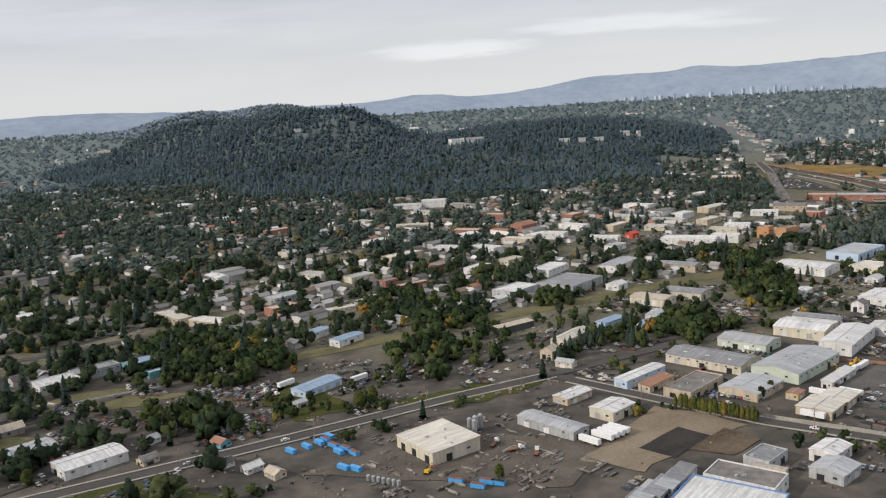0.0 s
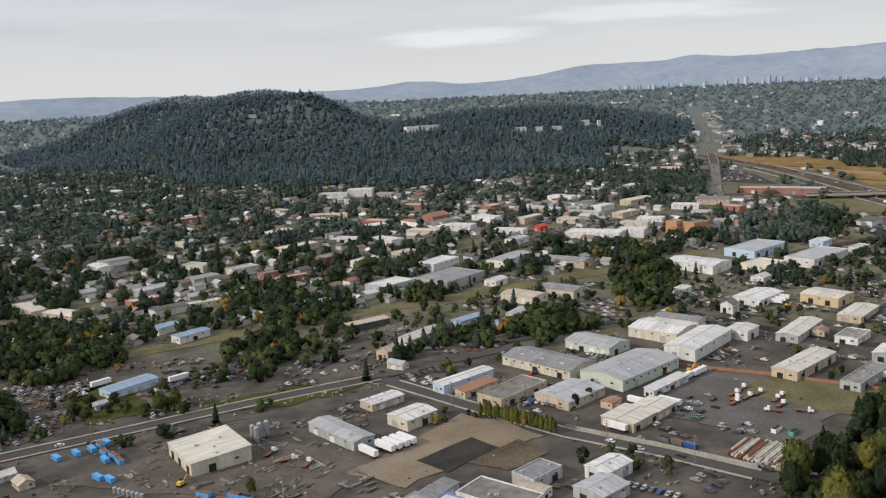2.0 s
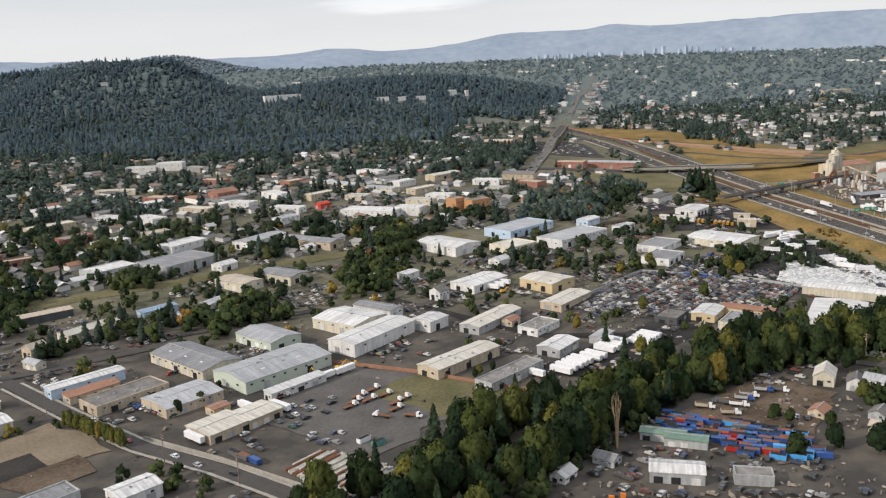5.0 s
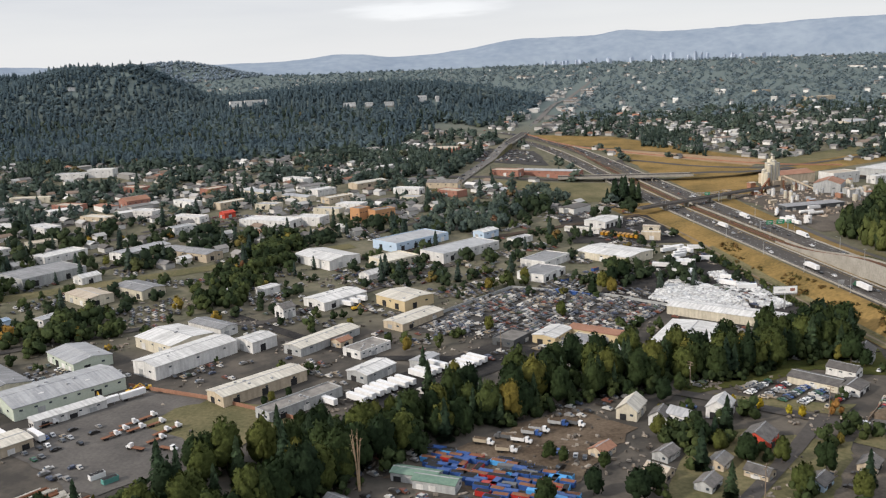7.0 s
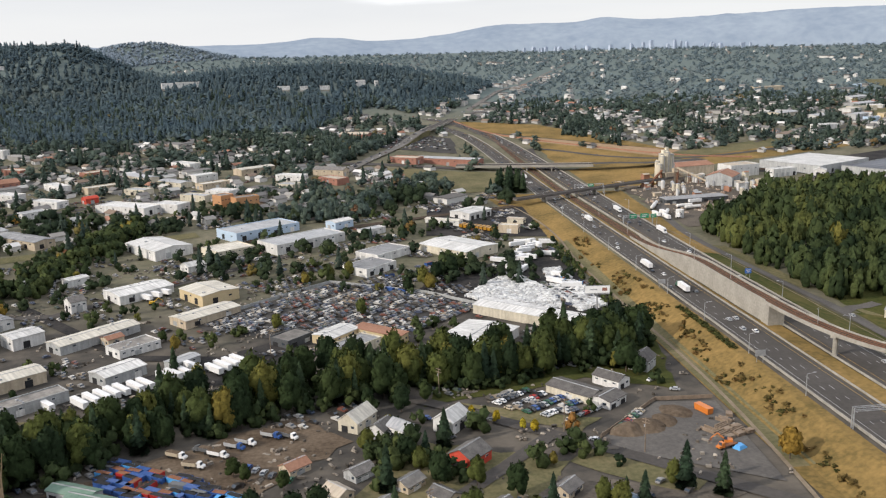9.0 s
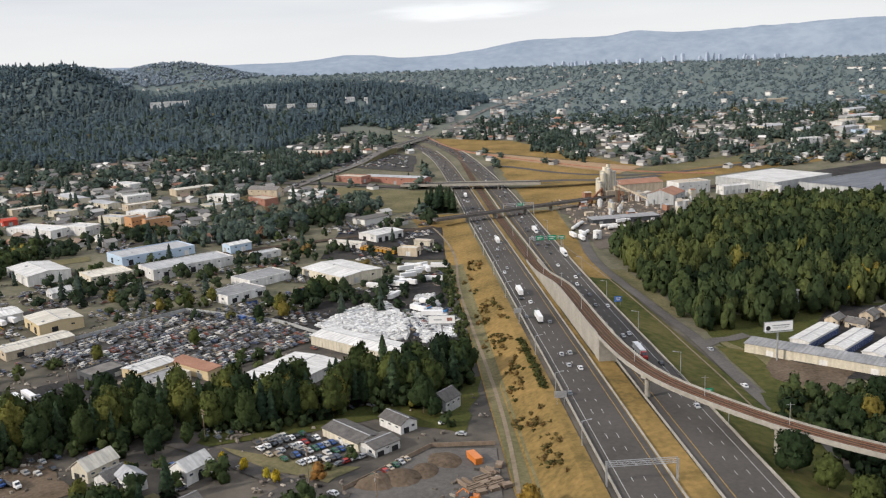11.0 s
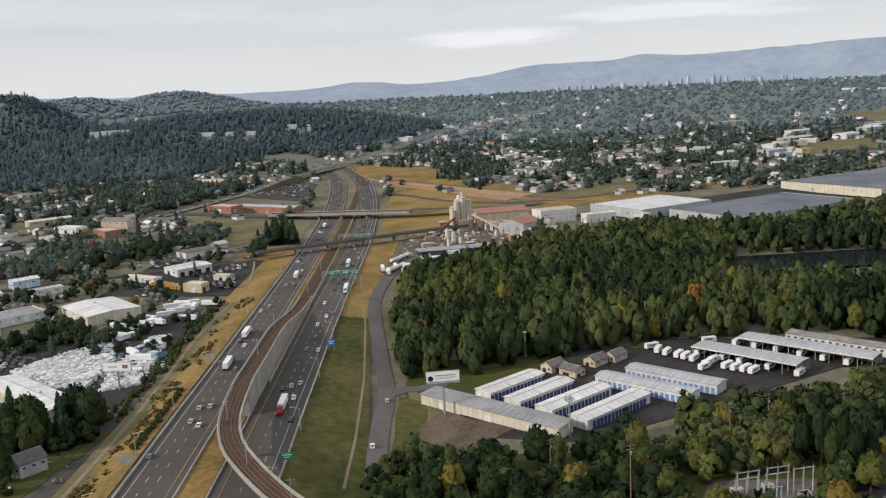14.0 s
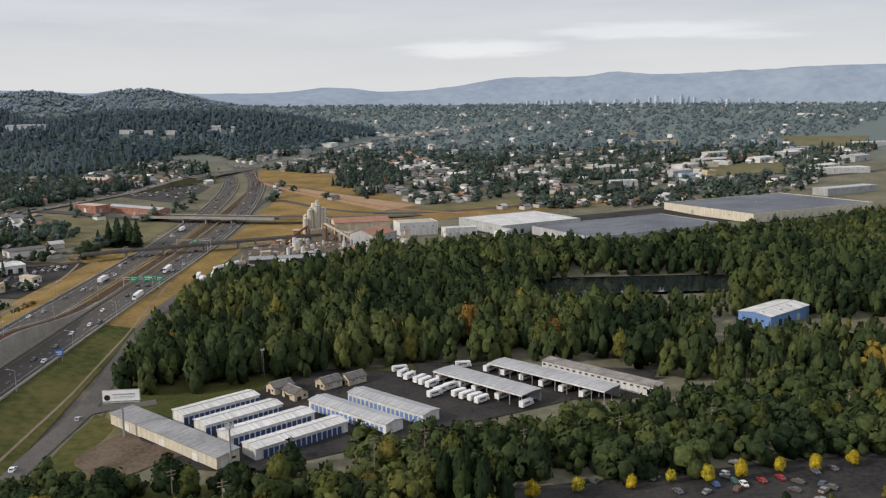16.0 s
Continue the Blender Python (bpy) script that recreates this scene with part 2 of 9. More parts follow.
R_TAR = surf("tar_gravel_roof", (0.16, 0.15, 0.14), (0.25, 0.235, 0.215), 0.15, 0.9, fine=9, vary=0.15, streak=(0.3, 0.35, 0.3, 0.3))
R_TAN = surf("tan_roof", (0.38, 0.32, 0.25), (0.47, 0.41, 0.33), 0.12, 0.8, fine=9, vary=0.08, streak=(0.22, 1.4, 0.12, 0.3))
R_BLUE = surf("blue_metal_roof", (0.20, 0.29, 0.40), (0.27, 0.36, 0.47), 0.15, 0.5, fine=9, streak=(0.2, 1.4, 0.1, 0.3))
R_RUST = surf("rust_red_roof", (0.23, 0.115, 0.075), (0.33, 0.18, 0.12), 0.15, 0.85, fine=9)
R_SHINGLE = surf("shingle_roof", (0.085, 0.08, 0.078), (0.17, 0.16, 0.15), 0.6, 0.9, fine=8, vary=0.35)
R_SLATE = surf("blue_grey_roof", (0.11, 0.12, 0.14), (0.17, 0.18, 0.20), 0.04, 0.95, fine=14, spec=0.05, streak=(0.22, 0.05, 0.5, 0.3))
W_WHITE = surf("white_wall", (0.54, 0.535, 0.52), (0.67, 0.665, 0.65), 0.2, 0.75, fine=8, vary=0.08, streak=(0.2, 0.9, 0.9, 0.12))
W_CREAM = surf("cream_wall", (0.48, 0.44, 0.35), (0.60, 0.555, 0.45), 0.2, 0.8, fine=8, vary=0.08, streak=(0.2, 0.9, 0.9, 0.12))
W_TAN = surf("tan_wall", (0.42, 0.35, 0.26), (0.52, 0.44, 0.33), 0.2, 0.8, fine=8, vary=0.1, streak=(0.2, 0.9, 0.9, 0.12))
W_GREY = surf("grey_wall", (0.30, 0.31, 0.31), (0.40, 0.41, 0.41), 0.2, 0.8, fine=8, vary=0.12, streak=(0.2, 0.9, 0.9, 0.12))
W_GREEN = surf("pale_green_wall", (0.40, 0.45, 0.38), (0.50, 0.55, 0.47), 0.2, 0.8, fine=8)
W_BLUE = surf("blue_wall", (0.10, 0.19, 0.40), (0.15, 0.26, 0.48), 0.2, 0.7, fine=8)
W_PALEBLUE = surf("pale_blue_wall", (0.36, 0.47, 0.60), (0.46, 0.56, 0.67), 0.2, 0.7, fine=8)
W_BRICK = surf("red_brick_wall", (0.25, 0.115, 0.085), (0.34, 0.175, 0.13), 0.4, 0.9, fine=8)
W_ORANGE = surf("orange_brick_wall", (0.40, 0.21, 0.10), (0.48, 0.27, 0.14), 0.3, 0.9, fine=8)
W_RED = surf("barn_red_wall", (0.42, 0.05, 0.03), (0.52, 0.08, 0.05), 0.3, 0.8, fine=8)
# Near-black sides that paint the shade within open sheds and carports.
W_DARK = surf("shaded_open_side", (0.05, 0.055, 0.06), (0.09, 0.095, 0.10), 0.3, 0.8, fine=8)
W_NAVY = surf("navy_door", (0.025, 0.05, 0.14), (0.04, 0.07, 0.18), 0.4, 0.6)
W_TEAL = surf("teal_wall", (0.10, 0.28, 0.33), (0.15, 0.36, 0.40), 0.3, 0.7)
W_YELLOW = surf("yellow_tan_wall", (0.46, 0.37, 0.22), (0.54, 0.44, 0.28), 0.3, 0.8)
W_HOUSE = surf("house_siding", (0.20, 0.195, 0.18), (0.38, 0.365, 0.34), 0.05, 0.8, vary=0.5)

P_COLS = {
    "white": (0.72, 0.72, 0.72), "silver": (0.38, 0.39, 0.40), "black": (0.015, 0.015, 0.017), "grey": (0.11, 0.115, 0.12),
    "red": (0.33, 0.025, 0.02), "blue": (0.03, 0.08, 0.25), "green": (0.03, 0.10, 0.06), "beige": (0.42, 0.36, 0.27),
    "orange": (0.55, 0.17, 0.03), "yellow": (0.60, 0.36, 0.02), "busyellow": (0.40, 0.20, 0.02), "skyblue": (0.07, 0.30, 0.62), "teal": (0.10, 0.30, 0.27)}
PAINT = {k: surf(k + "_vehicle_paint", tuple(v * 0.9 for v in c), tuple(min(1, v * 1.08) for v in c), 0.8, 0.35, spec=0.5) for k, c in P_COLS.items()}

L_BROAD = leaves("broadleaf_foliage", [(0.0, (0.020, 0.033, 0.016)), (0.35, (0.052, 0.072, 0.029)), (0.65, (0.086, 0.104, 0.036)),
                                       (0.88, (0.140, 0.142, 0.038)), (0.96, (0.30, 0.20, 0.04)), (1.0, (0.24, 0.12, 0.04))], spread=0.14, through=0.2)
# Garden leaves carry a faint blue haze in their colour.
L_HOODS = leaves("hazed_garden_foliage", [(0.0, (0.030, 0.046, 0.029)), (0.35, (0.047, 0.067, 0.035)), (0.65, (0.072, 0.092, 0.044)), (0.88, (0.118, 0.122, 0.046)), (0.96, (0.202, 0.151, 0.050)), (1.0, (0.185, 0.092, 0.050))], spread=0.12, through=0.3)
# Farther street trees: paler and bluer, distance haze painted into the colour.
L_STREETS = leaves("hazed_street_foliage", [(0.0, (0.070, 0.099, 0.090)), (0.35, (0.094, 0.127, 0.105)), (0.65, (0.125, 0.156, 0.116)), (0.88, (0.166, 0.170, 0.097)), (0.96, (0.221, 0.170, 0.083)), (1.0, (0.202, 0.120, 0.078))], spread=0.1, through=0.35)
# Garden conifers, with a touch of blue haze put into the colour.
L_HOODFIR = leaves("hazed_garden_conifers", [(0.0, (0.036, 0.056, 0.046)), (1.0, (0.066, 0.090, 0.068))], spread=0.12, through=0.25)
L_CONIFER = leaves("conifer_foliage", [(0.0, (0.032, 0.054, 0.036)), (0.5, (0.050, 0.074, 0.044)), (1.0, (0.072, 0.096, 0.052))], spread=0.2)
# Butte, plain and hill leaves have the haze of distance mixed into their colours.
L_BUTTE = leaves("hazed_hillside_trees", [(0.0, (0.080, 0.120, 0.144)), (0.6, (0.106, 0.150, 0.168)), (1.0, (0.145, 0.180, 0.172))], spread=0.08, through=0.3)
L_FAR = leaves("hazed_tree_crowns", [(0.0, (0.152, 0.206, 0.232)), (0.6, (0.190, 0.244, 0.262)), (0.94, (0.245, 0.280, 0.280)), (1.0, (0.28, 0.25, 0.21))], spread=0.1, through=0.35)
L_HILLS = leaves("hazed_hill_foliage", [(0.0, (0.27, 0.335, 0.40)), (0.6, (0.30, 0.365, 0.425)), (1.0, (0.33, 0.385, 0.435))], spread=0.06, through=0.35)
L_TREE = leaves("single_tree_foliage", [(0.0, (0.020, 0.034, 0.017)), (0.4, (0.030, 0.048, 0.020)), (0.75, (0.048, 0.066, 0.023)), (1.0, (0.090, 0.106, 0.030))], per_object=True, spread=0.14)
L_GOLD = leaves("golden_foliage", [(0.0, (0.36, 0.27, 0.03)), (0.6, (0.48, 0.36, 0.03)), (1.0, (0.36, 0.32, 0.04))], per_object=True)
L_RUSSET = leaves("russet_foliage", [(0.0, (0.24, 0.14, 0.04)), (0.5, (0.28, 0.18, 0.04)), (1.0, (0.19, 0.09, 0.04))], per_object=True)
L_OLIVE = leaves("olive_foliage", [(0.0, (0.072, 0.090, 0.027)), (0.5, (0.112, 0.120, 0.033)), (0.85, (0.150, 0.140, 0.036)), (1.0, (0.215, 0.165, 0.040))], per_object=True, spread=0.14)
L_FIR = leaves("fir_foliage", [(0.0, (0.028, 0.048, 0.030)), (1.0, (0.054, 0.080, 0.040))], per_object=True)
L_SHRUB = leaves("dry_shrubs", [(0.0, (0.06, 0.065, 0.022)), (0.5, (0.13, 0.095, 0.035)), (1.0, (0.20, 0.12, 0.045))])


# ---- mesh building ----
class Geo:
    """Vertices and faces gathered for one mesh."""

    def __init__(self):
        self.v, self.f = [], []

    def add(self, verts, faces):
        k = len(self.v)
        self.v += [tuple(p) for p in verts]
        self.f += [tuple(i + k for i in f) for f in faces]
        return self

    def box(self, cx, cy, z0, sx, sy, sz, yaw=0.0, taper=1.0):
        c, s = math.cos(yaw), math.sin(yaw)
        pts = []
        for z, k in ((z0, 1.0), (z0 + sz, taper)):
            for a, b in ((-1, -1), (1, -1), (1, 1), (-1, 1)):
                x, y = a * sx * k / 2, b * sy * k / 2
                pts.append((cx + c * x - s * y, cy + s * x + c * y, z))
        return self.add(pts, [(3, 2, 1, 0), (4, 5, 6, 7), (0, 1, 5, 4), (1, 2, 6, 5), (2, 3, 7, 6), (3, 0, 4, 7)])

    def gable(self, cx, cy, z0, sx, sy, rise, thick=0.15, yaw=0.0):
        """A roof slab whose ridge runs along x."""
        c, s = math.cos(yaw), math.sin(yaw)
        prof = [(-sy / 2, 0), (0, rise), (sy / 2, 0), (sy / 2, thick), (0, rise + thick), (-sy / 2, thick)]
        pts = []
        for x in (-sx / 2, sx / 2):
            for y, z in prof:
                pts.append((cx + c * x - s * y, cy + s * x + c * y, z0 + z))
        return self.add(pts, [(0, 1, 7, 6), (1, 2, 8, 7), (2, 3, 9, 8), (3, 4, 10, 9), (4, 5, 11, 10), (5, 0, 6, 11),
                              (0, 5, 4, 1), (1, 4, 3, 2), (6, 7, 10, 11), (7, 8, 9, 10)])

    def walls(self, sx, sy, h, rise, z0=0.0):
        """A closed body with gable ends of that rise."""
        pts = []
        for x in (-sx / 2, sx / 2):
            pts += [(x, -sy / 2, z0), (x, sy / 2, z0), (x, sy / 2, h), (x, 0, h + rise), (x, -sy / 2, h)]
        return self.add(pts, [(0, 4, 3, 2, 1), (5, 6, 7, 8, 9), (0, 5, 9, 4), (1, 2, 7, 6), (2, 3, 8, 7), (3, 4, 9, 8), (0, 1, 6, 5)])

    def cyl(self, cx, cy, z0, r, h, n=10, r2=None):
        r2 = r if r2 is None else r2
        pts = [(cx + r * math.cos(2 * math.pi * i / n), cy + r * math.sin(2 * math.pi * i / n), z0) for i in range(n)]
        pts += [(cx + r2 * math.cos(2 * math.pi * i / n), cy + r2 * math.sin(2 * math.pi * i / n), z0 + h) for i in range(n)]
        return self.add(pts, [tuple(range(n - 1, -1, -1)), tuple(range(n, 2 * n))] + [(i, (i + 1) % n, n + (i + 1) % n, n + i) for i in range(n)])

    def tube(self, p, q, r, n=6, r2=None):
        """A rod from p to q."""
        p, q = Vector(p), Vector(q)
        r2 = r if r2 is None else r2
        d = (q - p).normalized()
        a = d.orthogonal().normalized()
        b = d.cross(a)
        pts = []
        for o, k in ((p, r), (q, r2)):
            pts += [tuple(o + a * k * math.cos(2 * math.pi * i / n) + b * k * math.sin(2 * math.pi * i / n)) for i in range(n)]
        return self.add(pts, [tuple(range(n - 1, -1, -1)), tuple(range(n, 2 * n))] + [(i, (i + 1) % n, n + (i + 1) % n, n + i) for i in range(n)])

    def mesh(self, name, material):
        me = bpy.data.meshes.new(name)
        me.from_pydata(self.v, [], self.f)
        me.materials.append(material)
        return me


def part(name, geo, material, parent=None, label=""):
    """One mesh object, under a thing or a part where one is given."""
    me = geo.mesh(name, material) if isinstance(geo, Geo) else geo
    ob = new(name, me)
    if parent is not None:
        ob.parent = parent
    if label:
        tagged(ob, label)
    return ob


def thing(name, x, y, z, yaw, label, category, group="", kind=""):
    """An empty at a thing's base, for its parts."""
    ob = new(name)
    ob.matrix_basis = pose(x, y, z, 0, 0, yaw)
    return tagged(ob, label, category, group, kind)


def tri_mesh(name, verts, tris, material, tint=None, normals=None):
    """A mesh from arrays of vertices and triangles, with soft normals where given."""
    me = bpy.data.meshes.new(name)
    nv, nt = len(verts), len(tris)
    if normals is not None:
        # every leaf faces out of its crown
        v, tris = np.asarray(verts), np.array(tris)
        face = np.cross(v[tris[:, 1]] - v[tris[:, 0]], v[tris[:, 2]] - v[tris[:, 0]])
        turned = (face * np.asarray(normals)[tris].mean(1)).sum(1) < 0
        tris[turned] = tris[turned][:, ::-1]
    me.vertices.add(nv)
    me.vertices.foreach_set("co", np.asarray(verts, dtype=np.float32).ravel())
    me.loops.add(nt * 3)
    me.loops.foreach_set("vertex_index", np.asarray(tris, dtype=np.int32).ravel())
    me.polygons.add(nt)
    me.polygons.foreach_set("loop_start", np.arange(0, nt * 3, 3, dtype=np.int32))
    me.update(calc_edges=True)
    if normals is None:
        me.validate()
    if tint is not None:
        at = me.attributes.new("tint", "FLOAT", "POINT")
        at.data.foreach_set("value", np.asarray(tint, dtype=np.float32))
    me.materials.append(material)
    if normals is not None:
        me.polygons.foreach_set("use_smooth", np.ones(nt, dtype=bool))
        me.normals_split_custom_set_from_vertices(np.asarray(normals, dtype=np.float32))
    return me


# ---- the lie of the land ----
def ease(a, b, x):
    s = np.clip((x - a) / (b - a), 0.0, 1.0)
    return s * s * (3 - 2 * s)


HILLS = [(-29, 1362, 50, 73, 48), (-194, 1432, 85, 160, 62), (-351, 1591, 89, 87, 62), (-104, 1435, 61, 142, 34), (76, 1321, 67, 138, 9),
         (155, 1304, 96, 149, 19), (269, 1378, 106, 135, 28), (402, 1406, 86, 120, 22), (501, 1423, 61, 110, 5),
         (-608, 3050, 165, 250, 74), (-440, 3700, 200, 220, 80)]
FOREST = [(-470, 1330), (-400, 1230), (-300, 1120), (-221, 1085), (-130, 945), (-2, 892), (54, 865), (150, 850), (192, 875), (240, 905), (300, 905), (322, 1040), (385, 1065), (461, 1150), (525, 1230), (575, 1400), (530, 1560),
          (-200, 1800), (-520, 1800), (-560, 1480)]


def land(x, y):
    """Height of the ground, for numbers or arrays."""
    x, y = np.asarray(x, dtype=float), np.asarray(y, dtype=float)
    z = 1 + 0.04 * np.maximum(0, np.minimum(y, 800) - 360) + 0.015 * np.maximum(0, y - 800)
    k = ease(300, 450, x) * (1 - ease(650, 1100, y))
    z = z * (1 - k) + (1 + 0.016 * np.maximum(0, y - 340)) * k
    for cx, cy, sx, sy, amp in HILLS:
        z = z + amp * np.exp(-0.5 * (((x - cx) / sx) ** 2 + ((y - cy) / sy) ** 2))
    pond = np.exp(-0.5 * (((x - 698) / 42) ** 2 + ((y - 497) / 17) ** 2))
    # the freeway's embankment, highest where the rail line crosses it
    bank = np.clip((x - 430) / 10, 0, 1) * np.clip((500 - x) / 20, 0, 1) * (1 - np.clip((y - 330) / 270, 0, 1))
    return z - 4.0 * pond + 5.2 * bank


def lz(x, y):
    return float(land(x, y))


TAKEN = []


def claim(x, y, w, d, yaw, margin=1.5):
    a = radians(yaw)
    TAKEN.append((x, y, math.cos(a), math.sin(a), w / 2 + margin, d / 2 + margin))


def is_free(x, y, margin=0.0):
    for cx, cy, c, s, hw, hd in TAKEN:
        dx, dy = x - cx, y - cy
        if abs(c * dx + s * dy) < hw + margin and abs(-s * dx + c * dy) < hd + margin:
            return False
    return True


def inside(poly, x, y):
    hit = False
    for (x0, y0), (x1, y1) in zip(poly, poly[1:] + poly[:1]):
        if (y0 > y) != (y1 > y) and x < (x1 - x0) * (y - y0) / (y1 - y0) + x0:
            hit = not hit
    return hit


# ---- ground ----
def ground_material():
    m = surf("ground", (0.092, 0.092, 0.062), (0.175, 0.160, 0.115), 0.035, 0.95, fine=10, spec=0.05)
    n, l = m.node_tree.nodes, m.node_tree.links
    b = n["Principled BSDF"]
    old = b.inputs["Base Color"].links[0].from_socket
    geo = n.new("ShaderNodeNewGeometry")
    sep = n.new("ShaderNodeSeparateXYZ")
    ns = n.new("ShaderNodeTexNoise")
    ns.inputs["Scale"].default_value = 0.02
    ns.inputs["Detail"].default_value = 5
    ns2 = n.new("ShaderNodeTexNoise")
    ns2.inputs["Scale"].default_value = 0.055
    ns2.inputs["Detail"].default_value = 9
    ns2.inputs["Roughness"].default_value = 0.66
    ns2.inputs["Distortion"].default_value = 0.0
    worn = n.new("ShaderNodeMapRange")
    worn.inputs["From Min"].default_value = 0.40
    worn.inputs["From Max"].default_value = 0.70
    wob = n.new("ShaderNodeMath")
    wob.operation = "MULTIPLY_ADD"
    wob.inputs[1].default_value = 160.0
    edge = n.new("ShaderNodeMapRange")
    edge.inputs["From Min"].default_value = 440.0
    edge.inputs["From Max"].default_value = 500.0
    lot = n.new("ShaderNodeMix")
    lot.data_type = "RGBA"
    lot.inputs[6].default_value = (0.060, 0.056, 0.051, 1)
    lot.inputs[7].default_value = (0.145, 0.127, 0.105, 1)
    mix = n.new("ShaderNodeMix")
    mix.data_type = "RGBA"
    l.new(geo.outputs["Position"], sep.inputs[0])
    l.new(geo.outputs["Position"], ns.inputs["Vector"])
    l.new(geo.outputs["Position"], ns2.inputs["Vector"])
    l.new(ns2.outputs["Fac"], worn.inputs["Value"])
    l.new(worn.outputs["Result"], lot.inputs[0])
    l.new(ns.outputs["Fac"], wob.inputs[0])
    east = n.new("ShaderNodeMapRange")
    east.inputs["From Min"].default_value = 496.0
    east.inputs["From Max"].default_value = 512.0
    east.inputs["To Max"].default_value = 500.0
    l.new(sep.outputs["X"], east.inputs["Value"])
    far_y = n.new("ShaderNodeMath")
    l.new(sep.outputs["Y"], far_y.inputs[0])
    l.new(east.outputs["Result"], far_y.inputs[1])
    l.new(far_y.outputs[0], wob.inputs[2])
    l.new(wob.outputs[0], edge.inputs["Value"])
    l.new(edge.outputs["Result"], mix.inputs[0])
    # Beyond y 950 the ground colour shifts to blue-grey, a painted distance haze.
    far_haze = n.new("ShaderNodeMapRange")
    far_haze.inputs["From Min"].default_value = 950.0
    far_haze.inputs["From Max"].default_value = 1250.0
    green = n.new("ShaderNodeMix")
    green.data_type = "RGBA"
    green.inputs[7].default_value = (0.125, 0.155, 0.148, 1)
    l.new(sep.outputs["Y"], far_haze.inputs["Value"])
    l.new(far_haze.outputs["Result"], green.inputs[0])
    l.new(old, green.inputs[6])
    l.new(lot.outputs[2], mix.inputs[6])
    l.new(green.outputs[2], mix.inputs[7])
    l.new(mix.outputs[2], b.inputs["Base Color"])
    return m


def spaced(lo, hi, near_lo, near_hi, step, grow):
    mid = list(np.arange(near_lo, near_hi + 1, step))
    up, s = [near_hi], step
    while up[-1] < hi:
        s *= grow
        up.append(min(hi, up[-1] + s))
    down, s = [near_lo], step
    while down[-1] > lo:
        s *= grow
        down.append(max(lo, down[-1] - s))
    return np.array(sorted(set(down + mid + up)))


gx = spaced(-3300, 4000, -320, 900, 10, 1.05)
gy = spaced(-700, 4330, 180, 1000, 10, 1.03)
GX, GY = np.meshgrid(gx, gy)
nx, ny = len(gx), len(gy)
idx = np.arange(nx * ny).reshape(ny, nx)
a, b, c, d = idx[:-1, :-1].ravel(), idx[:-1, 1:].ravel(), idx[1:, 1:].ravel(), idx[1:, :-1].ravel()
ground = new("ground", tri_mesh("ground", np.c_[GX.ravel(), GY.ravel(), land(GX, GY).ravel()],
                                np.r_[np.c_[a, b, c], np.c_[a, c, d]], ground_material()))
tagged(ground, "broad plain of worn grass, dirt and old asphalt", "ground", kind="structure")


def patch(name, corners, material, label, lift=0.15, n=10, category="ground", ragged=0.0):
    """A flat-lying area between four corners, draped on the land."""
    (x0, y0), (x1, y1), (x2, y2), (x3, y3) = corners
    g = Geo()
    for j in range(n + 1):
        for i in range(n + 1):
            u, v = i / n, j / n
            x = (1 - u) * (1 - v) * x0 + u * (1 - v) * x1 + u * v * x2 + (1 - u) * v * x3
            y = (1 - u) * (1 - v) * y0 + u * (1 - v) * y1 + u * v * y2 + (1 - u) * v * y3
            if ragged:
                x += ragged * noise.noise((x * 0.11, y * 0.11, 2.0))
                y += ragged * noise.noise((x * 0.11, y * 0.11, 7.0))
            g.v.append((x, y, lz(x, y) + lift))
    for j in range(n):
        for i in range(n):
            k = j * (n + 1) + i
            g.f.append((k, k + 1, k + n + 2, k + n + 1))
    ob = part(name, g, material)
    return tagged(ob, label, category, kind="structure")


def resample(pts, step):
    out = [Vector(pts[0])]
    for p, q in zip(pts[:-1], pts[1:]):
        p, q = Vector(p), Vector(q)
        k = max(1, round((q - p).length / step))
        out += [p.lerp(q, i / k) for i in range(1, k + 1)]
    return out


def soften(pts, rounds=2):
    for _ in range(rounds):
        new_pts = [pts[0]]
        for p, q in zip(pts[:-1], pts[1:]):
            p, q = Vector(p), Vector(q)
            new_pts += [tuple(p.lerp(q, 0.25)), tuple(p.lerp(q, 0.75))]
        pts = new_pts + [pts[-1]]
    return pts


def ribbon_geo(pts, width, lift=0.25, offset=0.0, heights=None, thick=0.0, step=6.0):
    """A strip along a line; heights, if given, sets z from (x, y)."""
    line = resample(pts, step)
    g = Geo()
    n = len(line)
    for i, p in enumerate(line):
        d = (line[min(n - 1, i + 1)] - line[max(0, i - 1)]).normalized()
        s = Vector((-d.y, d.x))
        for o in (width / 2, -width / 2):
            q = p + s * (o + offset)
            z = heights(p.x, p.y) if heights else lz(q.x, q.y)
            g.v.append((q.x, q.y, z + lift))
    for i in range(n - 1):
        g.f.append((2 * i + 1, 2 * i + 3, 2 * i + 2, 2 * i))
    if thick:
        k = len(g.v)
        g.v += [(x, y, z - thick) for x, y, z in g.v]
        for i in range(n - 1):
            g.f += [(k + 2 * i, k + 2 * i + 2, k + 2 * i + 3, k + 2 * i + 1), (2 * i, 2 * i + 2, k + 2 * i + 2, k + 2 * i),
                    (2 * i + 3, 2 * i + 1, k + 2 * i + 1, k + 2 * i + 3)]
        g.f += [(0, k, k + 1, 1), (2 * n - 1, k + 2 * n - 1, k + 2 * n - 2, 2 * n - 2)]
    return g


def road(name, pts, width, material, label, lift=0.25, category="road", **kw):
    ob = part(name, ribbon_geo(pts, width, lift, **kw), material)
    return tagged(ob, label, category, kind="structure")


